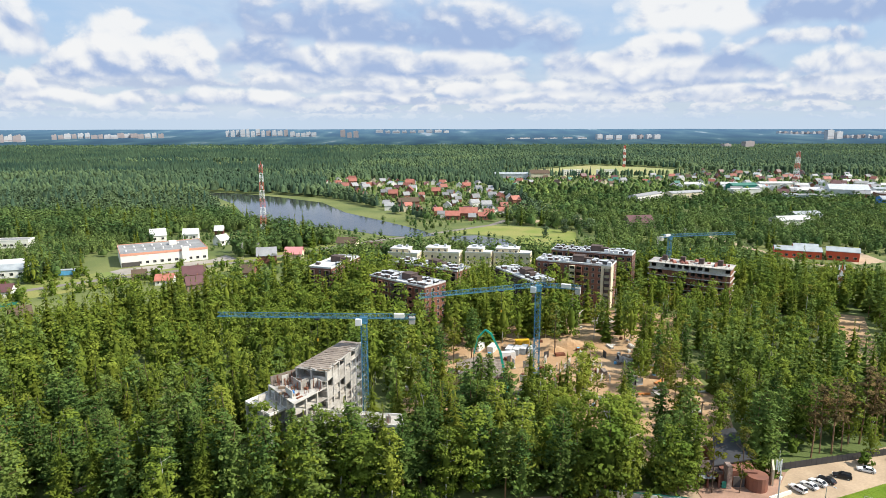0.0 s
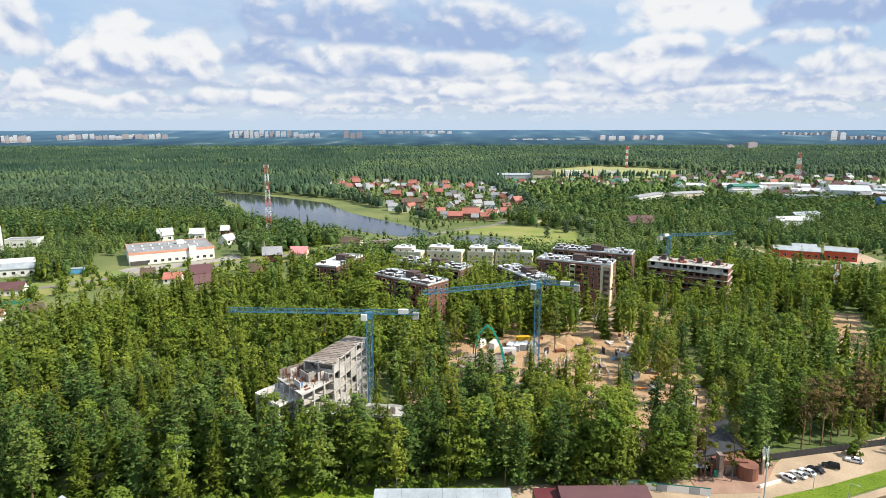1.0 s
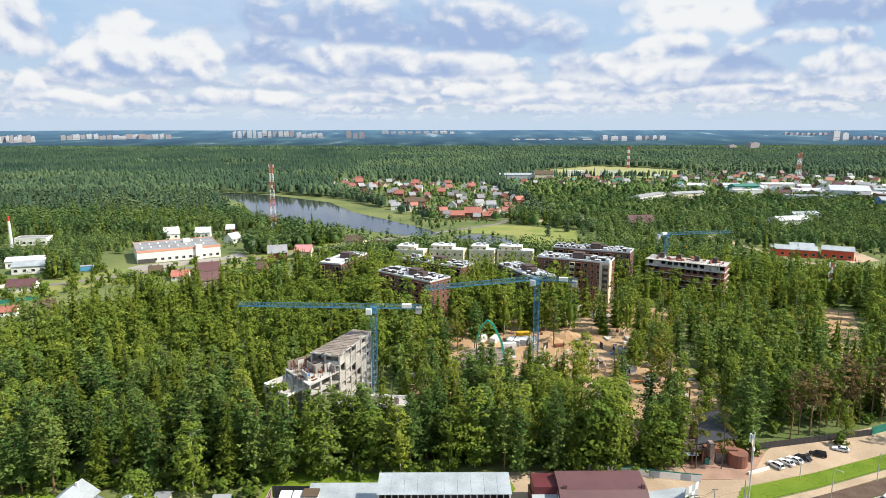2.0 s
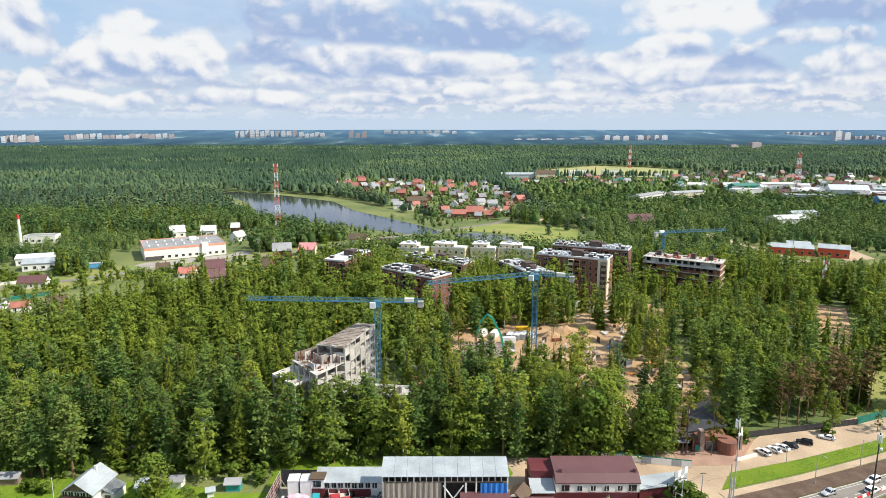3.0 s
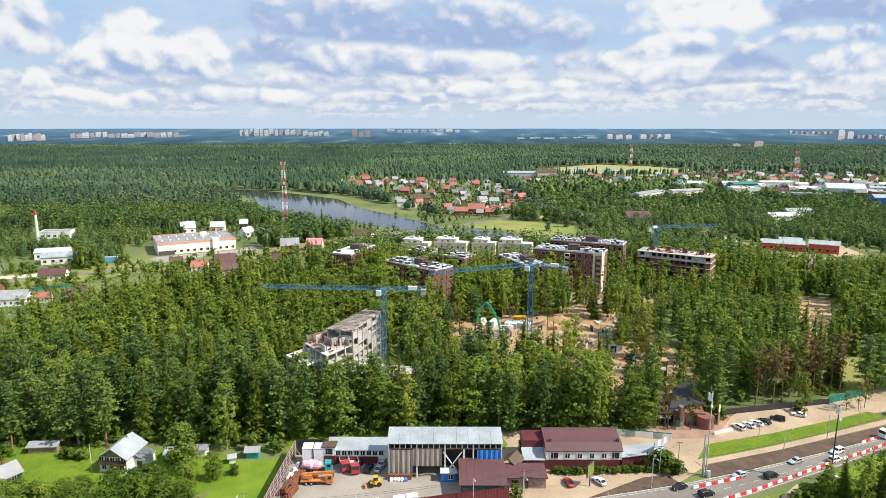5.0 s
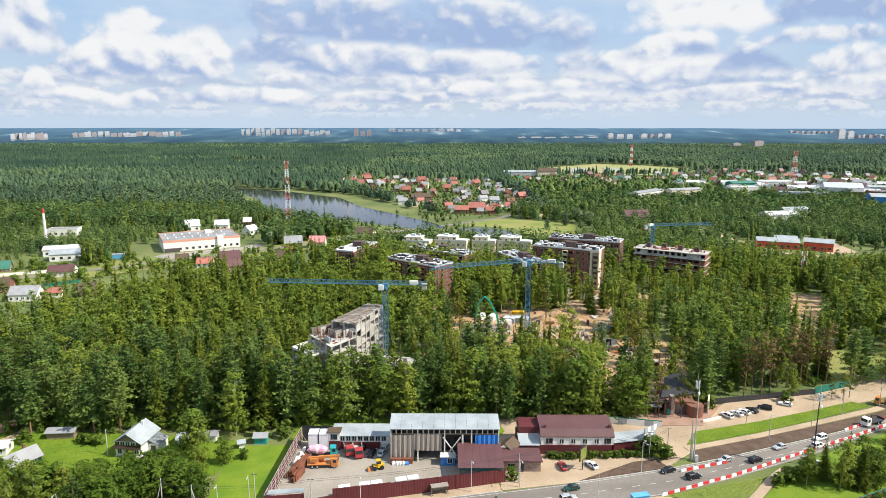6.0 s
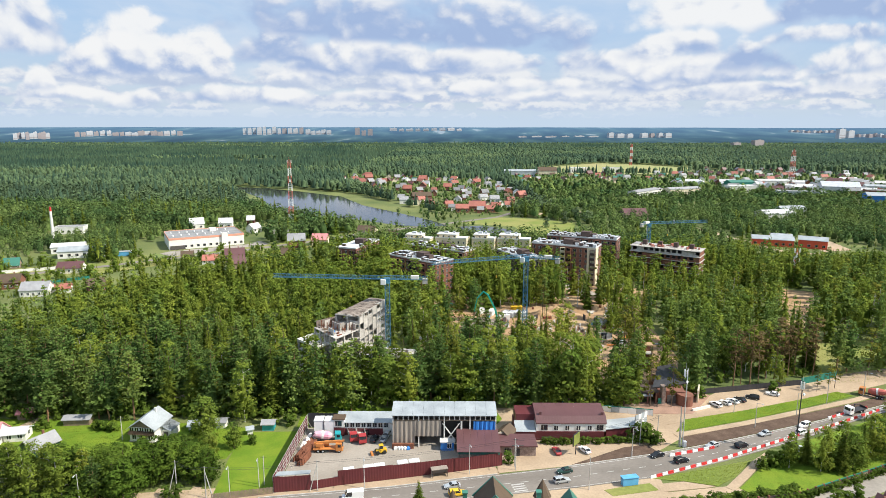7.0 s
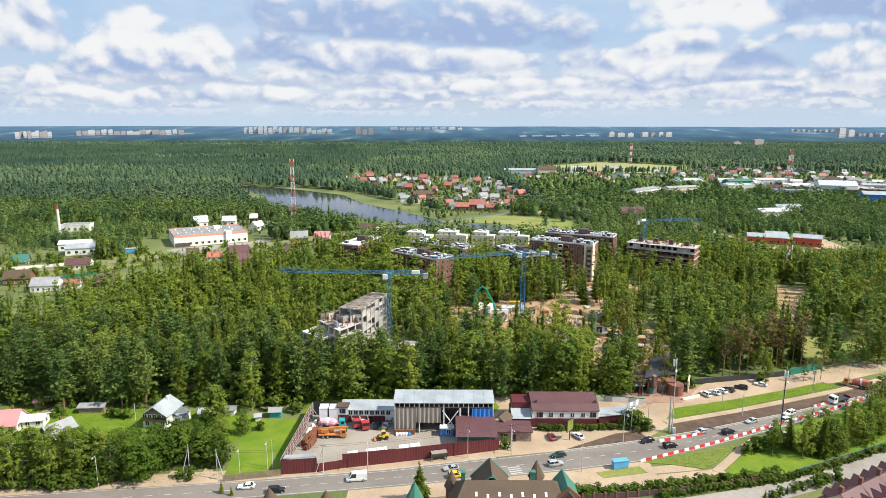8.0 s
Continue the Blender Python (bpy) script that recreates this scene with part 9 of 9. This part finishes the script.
M["salmon"] = material("salmon_painted_band", (0.70, 0.34, 0.24), 0.8, 0.1, 0.3, 3.0)
M["grey_flat"] = material("grey_roofing_felt", (0.22, 0.22, 0.22), 0.9, 0.2, 0.1, 1.5, second=(0.30, 0.30, 0.30))
M["bright_red"] = material("bright_red_sheet", (0.68, 0.10, 0.05), 0.6, 0.12, 0.2, 3.0)

hall = box_building(-196.4, 452.1, 28.6, 56, 40, 8.6, "white_wall", "grey_flat", "long white hall with a salmon band", band="salmon", rows=1)
part("tower", MB().box(13, -20.2, 0, 4.6, 3.0, 10.6), M["white_wall"], hall)
# solid dark panel standing for the bay's shaded depth
part("loading_bay", MB().box(-22.0, -20.1, 0.1, 11.0, 0.5, 3.0), M["painted_shade"], hall)
part("stair_head", MB().box(8, 6, 8.8, 5, 5, 2.6), M["white_wall"], hall)
for i in range(16):
    part("roof_vent", MB().tube((-24 + (i % 8) * 6.0, -9 + (i // 8) * 15.0 + (i % 3), 8.8), (-24 + (i % 8) * 6.0, -9 + (i // 8) * 15.0 + (i % 3), 9.9), 0.7, 0.6, 8), M["white_paint"], hall)

for a in [(-266, 400, 18, 30, 14, 5, "white_wall", "pale_metal", "white farm shed with a pale roof", "shed", None, 2.5), (-285, 415, 20, 22, 12, 5, "white_wall", "roof_white", "white outbuilding with a pale roof", "shed", None, 2.0),
          (-333, 500, 10, 24, 12, 6, "white_wall", "grey_flat", "pale boiler house beside a chimney", "boiler_house", None, 0),
          (-231, 526, 30, 12, 9, 5, "white_wall", "roof_white", "white gabled cottage at the wood", "cottage", None, 5.0), (-206, 533, 10, 12, 8, 5, "white_wall", "roof_white", "white gabled cottage at the wood", "cottage", None, 4.0),
          (-186, 545, 10, 7, 8, 6, "maroon", "roof_white", "narrow maroon cottage with white roof", "cottage", None, 3.5), (-172, 507, 60, 10, 9, 4, "white_wall", "roof_white", "cottage with a bright white roof", "cottage", None, 4.0),
          (-116, 432, 15, 13, 12, 7, "brick_brown", "grey_roof", "brick house with a grey roof", "cottage", None, 4.5), (-100, 446, 0, 12, 10, 5, "cream", "pink_roof", "cream house with a faded red roof", "cottage", None, 4.0),
          (-66, 478, -10, 15, 11, 7, "cream", "brown_roof", "cream house with a brown roof", "cottage", None, 3.5), (-46, 470, 10, 14, 9, 5, "maroon", "maroon_roof", "maroon house with a low roof", "cottage", None, 3.0),
          (264, 448, -22, 30, 12, 5.5, "bright_red", "pale_metal", "bright red shed with a pale roof", "shed", None, 2.2), (278, 462, -22, 16, 10, 5, "bright_red", "pale_metal", "small bright red shed", "shed", None, 2.0),
          (291, 438, -30, 20, 12, 6.5, "bright_red", "pale_metal", "bright orange-red shed with a pale roof", "shed", None, 2.2),
          (336, 585, 10, 34, 18, 8, "white_wall", "roof_white", "white warehouse with a pale roof", "warehouse", None, 3.0), (372, 625, 12, 30, 14, 7, "grey_metal", "pale_metal", "grey warehouse with pale roof", "warehouse", None, 3.0),
          (194, 592, 8, 24, 18, 5, "stone_wall", "maroon_roof", "house with a broad maroon roof", "cottage", None, 6.0),
          (36, 655, 0, 18, 13, 6, "brick_brown", "red_roof", "large house with bright red roof", "cottage", None, 5.0), (19, 643, 0, 14, 10, 5, "brick_brown", "red_roof", "red-roofed house at the water", "cottage", None, 4.0),
          (52, 645, 5, 14, 10, 4, "brick_brown", "red_roof", "low red-roofed house at the water", "cottage", None, 3.5), (-30, 742, 12, 24, 14, 8, "brick_brown", "brown_roof", "brick house with a brown roof", "cottage", None, 4.0),
          (568, 862, -20, 48, 34, 9.5, "grey_metal", "grey_metal", "huge grey hall with a shallow gabled roof", "warehouse", None, 6.0), (600, 800, -18, 60, 22, 9, "brick_brown", "grey_flat", "long brown works hall", "warehouse", None, 0),
          (535, 712, -20, 46, 26, 12, "blue_paint", "pale_metal", "bright blue works hall", "warehouse", None, 3.0), (590, 720, -20, 40, 26, 11, "blue_paint", "sky_blue", "bright blue works hall", "warehouse", None, 3.0),
          (480, 800, -15, 60, 20, 8, "grey_metal", "grey_flat", "long grey flat-roofed workshop", "warehouse", None, 0), (425, 860, 5, 40, 16, 10, "white_wall", "roof_white", "white flat-roofed works block", "warehouse", None, 0),
          (325, 815, 22, 52, 14, 10, "cream", "grey_roof", "long pale three-storey block", "apartment_row", None, 2.0), (270, 800, 45, 70, 14, 9, "white_wall", "grey_roof", "long white three-storey block", "apartment_row", None, 2.0),
          (272, 1250, 4, 34, 14, 10, "white_wall", "roof_white", "white school building before the field", "school", None, 0), (340, 1250, 3, 36, 14, 10, "white_wall", "grey_flat", "pale block before the field", "school", None, 0),
          (140, 1150, -2, 60, 16, 10, "grey_metal", "pale_metal", "long grey hall before the field", "warehouse", None, 3.0), (190, 1140, 0, 34, 18, 12, "cream", "brown_roof", "large cream house in the village", "cottage", None, 6.0),
          (700, 900, -15, 60, 24, 10, "white_wall", "pale_metal", "white warehouse at the works", "warehouse", None, 2.0), (455, 930, 10, 40, 18, 9, "green_net", "green_roof", "green works shed with green roof", "warehouse", None, 3.0),
          (650, 870, -20, 70, 16, 8, "grey_metal", "pale_metal", "long grey works shed", "warehouse", None, 2.0), (520, 960, 0, 50, 14, 9, "white_wall", "roof_white", "white works shed with pale roof", "warehouse", None, 2.0)]:
    box_building(*a[:9], name=a[9], band=a[10], gable=a[11], rows=2 if a[5] > 8.5 and a[9] != "warehouse" else 1, category=a[9].replace("_", " "))

# near west gardens
for a in [(-258, 308, 15, 14, 11, 4, 4, "brick_brown", "brown_roof", "brick house with a brown roof"), (-231, 292, 12, 14, 11, 4, 3.6, "white_wall", "grey_roof", "pale house with a grey-brown roof"),
          (-244, 348, 10, 15, 9, 3.6, 3.4, "white_wall", "maroon_roof", "white house with a maroon roof"), (-291, 360, 20, 9, 8, 2.5, 4.4, "wood", "green_roof", "round-roofed wooden cottage with green trim"),
          (-219, 297, 20, 8, 6, 3, 2.0, "white_wall", "red_roof", "small house with a red roof"), (-203, 302, 40, 9, 7, 3.4, 3.6, "brick_brown", "brown_roof", "timber house with a steep brown roof"),
          (-184, 388, 20, 8, 7, 3, 3.2, "wood", "brown_roof", "small orange timber cottage"), (-150, 388, 20, 13, 11, 4, 4.4, "brick_brown", "maroon_roof", "house with a maroon roof among trees"),
          (-163, 376, 10, 10, 9, 3, 3.0, "white_wall", "red_roof", "small red-roofed house among trees"), (-118, 392, 0, 10, 9, 4, 4.0, "brick_brown", "brown_roof", "brick house among tall trees"),
          (-140, 362, 30, 10, 9, 4, 4.0, "wood", "maroon_roof", "timber house among tall trees"), (253, 312, 20, 14, 11, 5, 4, "brick_brown", "brown_roof", "brick house at the wood's edge")]:
    small_house(*a, group="houses by the country road")
t = thing("site_cabin", "small bright blue cabin beside the road", "cabin", pose(-236, 400, 0, 0, 0, 15))
part("wall", MB().box(0, 0, 0.2, 10, 4, 3.2), M["sky_blue"], t)
part("roof", MB().box(0, 0, 3.4, 10.4, 4.4, 0.25), M["pale_metal"], t)
f = thing("white_fence", "long white fence along the country road", "fence")
for i, (x, y, rz) in enumerate(along([(-296, 338), (-262, 354), (-252, 360)], 3.0)):
    part("panel", MB().box(x, y, 0, 2.9, 0.1, 2.0, rz), M["white_wall"], f)
f = thing("green_fence", "dark green garden fence", "fence")
for i, (x, y, rz) in enumerate(along([(-240, 318), (-222, 330)], 2.5)):
    part("panel", MB().box(x, y, 0, 2.4, 0.1, 1.9, rz), M["green_net"], f)

# the village houses: a few patterns, then copies
PROTO = []
for i, (L, W, h, r, wall, roof) in enumerate([(11, 9, 5.5, 4.5, "white_wall", "red_roof"), (12, 9, 6, 4.5, "cream", "red_roof"), (10, 9, 5.5, 4.5, "brick_brown", "grey_roof"), (12, 10, 6, 4, "white_wall", "grey_roof"),
                                              (11, 9, 5, 5, "brick_brown", "maroon_roof"), (9, 8, 5, 4, "cream", "brown_roof"), (14, 10, 6.5, 3.5, "white_wall", "roof_white"), (10, 8, 5, 4, "wood", "green_roof"), (13, 11, 7, 5, "brick_brown", "red_roof")]):
    name = {"red_roof": "bright red", "grey_roof": "grey", "maroon_roof": "maroon", "brown_roof": "brown", "roof_white": "white", "green_roof": "green"}[roof]
    wl = {"white_wall": "white", "cream": "cream", "brick_brown": "brick", "wood": "timber"}[wall]
    PROTO.append(small_house(-150 + i * 14, 960 + i * 7, i * 20, L, W, h, r, wall, roof, "%s village house with a %s roof" % (wl, name), group="village houses", chimney=i % 2 == 0))
rng = random.Random(41)
taken = []
for poly, count, share in ((VILLAGES[0], 88, (0, 3, 4, 2, 8, 5, 3, 2, 1)), (VILLAGES[1], 120, (0, 2, 3, 6, 4, 4, 5, 7, 1))):
    xs, ys = [p[0] for p in poly], [p[1] for p in poly]
    made = tries = 0
    while made < count and tries < 6000:
        tries += 1
        x, y = rng.uniform(min(xs), max(xs)), rng.uniform(min(ys), max(ys))
        if poly is VILLAGES[1] and y < 1010 and rng.random() < 0.7:
            continue
        if not inside(x, y, poly) or inside(x, y, FAR_FIELD) or any(math.dist((x, y), q) < 16 for q in taken):
            continue
        taken.append((x, y))
        o = PROTO[rng.choice(share)]
        copy_thing(o, pose(x, y, 0, 0, 0, rng.choice((0, 90, 20, 110, -15)) + rng.uniform(-8, 8)) @ Matrix.Scale(rng.uniform(0.70, 0.98), 4))
        made += 1


works = [(330, 990), (700, 1040), (720, 880), (570, 830), (450, 880)]
made = 0
while made < 46:
    x, y = rng.uniform(330, 720), rng.uniform(830, 1040)
    if not inside(x, y, works) or any(math.dist((x, y), q) < 13 for q in taken):
        continue
    taken.append((x, y))
    copy_thing(PROTO[(6, 3, 6, 2, 4)[made % 5]], pose(x, y, 0, 0, 0, -18 + 90 * rng.randrange(2)) @ Matrix.Diagonal((rng.uniform(0.9, 2.0), rng.uniform(0.8, 1.2), rng.uniform(0.8, 1.0), 1)))
    made += 1


def lattice_tower(x, y, h, w0, w1, label, bands=7, bar=0.0):
    root = thing("lattice_tower", label, "radio tower", pose(x, y, 0), "radio towers")
    for k in range(bands):
        mb = MB()
        z0, z1 = h * k / bands, h * (k + 1) / bands
        a, b = w0 + (w1 - w0) * k / bands, w0 + (w1 - w0) * (k + 1) / bands
        c0 = [(sx * a / 2, sy * a / 2, z0) for sx, sy in ((-1, -1), (1, -1), (1, 1), (-1, 1))]
        c1 = [(sx * b / 2, sy * b / 2, z1) for sx, sy in ((-1, -1), (1, -1), (1, 1), (-1, 1))]
        mids = [Vector(p).lerp(Vector(q), 0.5) for p, q in zip(c0, c1)]
        t = bar or 0.05 + 0.010 * w0
        for i in range(4):
            j = (i + 1) % 4
            mb.beam(c0[i], c1[i], t * 1.4)
            mb.beam(c0[i], mids[j], t), mb.beam(mids[j], c1[i], t), mb.beam(c1[i], c1[j], t), mb.beam(mids[i], mids[j], t)
        part("section", mb, M["mast_red" if (bands - k) % 2 else "white_paint"], root)
    for i in range(6):
        a = i * 1.05
        part("antenna", MB().box(math.cos(a) * (w1 / 2 + 0.7), math.sin(a) * (w1 / 2 + 0.7), h * (0.97 - 0.14 * (i % 3)), 0.5, 0.5, 2.6), M["white_paint"], root)
    part("spire", MB().tube((0, 0, h), (0, 0, h + 3), 0.15, 0.05, 5), M["red_white"], root)


lattice_tower(-141.8, 524.2, 63.0, 4.4, 2.2, "tall red and white lattice radio tower", 9, 0.12)
lattice_tower(534.0, 928.0, 57.0, 8.0, 3.6, "red and white lattice tower at the works", 7, 0.27)
lattice_tower(449.7, 1500.0, 50.0, 4.6, 3.8, "red and white mast beyond the village", 7, 0.45)
lattice_tower(212.0, 318.0, 20.5, 1.8, 1.5, "slim red and white mast above the trees", 9)
c = thing("brick_chimney", "slender white chimney with a red top", "chimney", pose(-327, 464, 0))
part("shaft", MB().tube((0, 0, 0), (0, 0, 24.4), 1.3, 0.9, 12), M["white_wall"], c)
part("top", MB().tube((0, 0, 24.4), (0, 0, 28.0), 0.92, 0.8, 12), M["red_white"], c)
for x, y, h in ((-138, 449, 12), (-128, 455, 11), (40, 700, 14), (210, 520, 10), (170, 470, 12)):
    p = thing("lattice_pylon", "small pale power pylon", "pylon", pose(x, y, 0), "power pylons")
    mb = MB()
    lattice(mb, (0, 0, 0), (0, 0, h), 1.1, 1.1, 6, bar=0.1, leg=0.14)
    part("shaft", mb, M["pole"], p)
    part("crossarm", MB().beam((-1.6, 0, h - 1), (1.6, 0, h - 1), 0.14), M["pole"], p)

# ---- far towns on the rising plain ----
def far_block(az_px, width_px, rows, tall, mat, group="distant tower blocks", dist=4300.0, shade=0):
    """Blocks of flats on the distant rise; az_px is the offset from the middle of the view in thousandths of the distance."""
    k = math.sqrt(1 + az_px * az_px)
    x, y = az_px * dist / k, dist / k
    z = far_rise(math.hypot(x, y - 150)) - 1.0
    root = thing("tower_block", "pale distant block of flats on the plain" if mat == "far_pale" else "salmon distant block of flats beyond the forest" if mat == "salmon" else "tan distant block of flats on the plain", "tower block", pose(x, y, z, 0, 0, 22.0 if az_px > 0 else -math.degrees(math.atan(az_px))), group)
    W = width_px * dist
    part("wall", MB().box(0, 0, -6, W, 22, tall + 6), M[mat], root)
    part("roof", MB().box(0, 0, tall, W * 0.96, 18, 1.2).box(W * 0.2, 0, tall + 1.2, min(8, W * 0.3), 8, 3), M[mat], root)
    n = max(1, int(W / 14))
    for k in range(max(1, int(tall / 22))):
        part("window_band", MB().box(0, -11.1, 5 + k * 12, W * 0.92, 0.3, 3.2), M["far_tan"], root)


def far_town(px0, px1, n, base, tall, mats, dist):
    rng = random.Random(int(px0) + n)
    px0, px1 = (px0 + 13, px1 + 13) if px0 < 800 else (px0 + 5, px1 + 5)
    for i in range(n):
        px = px0 + (px1 - px0) * (i + 0.5) / n
        far_block((px - 784) / 1120, (px1 - px0) / n / 1120 * rng.uniform(0.55, 0.9), base, tall * rng.uniform(0.75, 1.1), rng.choice(mats), dist=dist + rng.uniform(-40, 40))


far_town(410, 480, 8, 0, 46, ("far_pale",), 4250)
far_town(480, 520, 4, 0, 38, ("far_tan", "far_pale"), 4250)
far_town(522, 568, 5, 0, 30, ("far_pale",), 4200)
far_town(608, 642, 3, 0, 40, ("far_tan",), 4150)
far_town(0, 66, 9, 0, 34, ("far_pale", "far_tan"), 3950)
far_town(110, 305, 17, 0, 26, ("far_tan", "far_pale"), 4150)
far_town(670, 800, 9, 0, 20, ("far_pale",), 4550)
far_town(1060, 1110, 3, 0, 26, ("far_pale",), 3950)
far_town(1120, 1176, 4, 0, 30, ("far_tan", "far_pale"), 4000)
far_town(1282, 1304, 1, 0, 31, ("far_tan",), 2950)
far_town(1318, 1346, 1, 0, 32, ("far_tan",), 2950)
far_town(1380, 1470, 9, 0, 12, ("far_pale", "far_tan"), 4500)
far_town(1466, 1498, 2, 0, 48, ("far_pale",), 4050)
far_town(1500, 1568, 7, 0, 17, ("far_tan", "far_pale"), 4150)
far_town(900, 1050, 6, 0, 6, ("far_pale",), 4000)
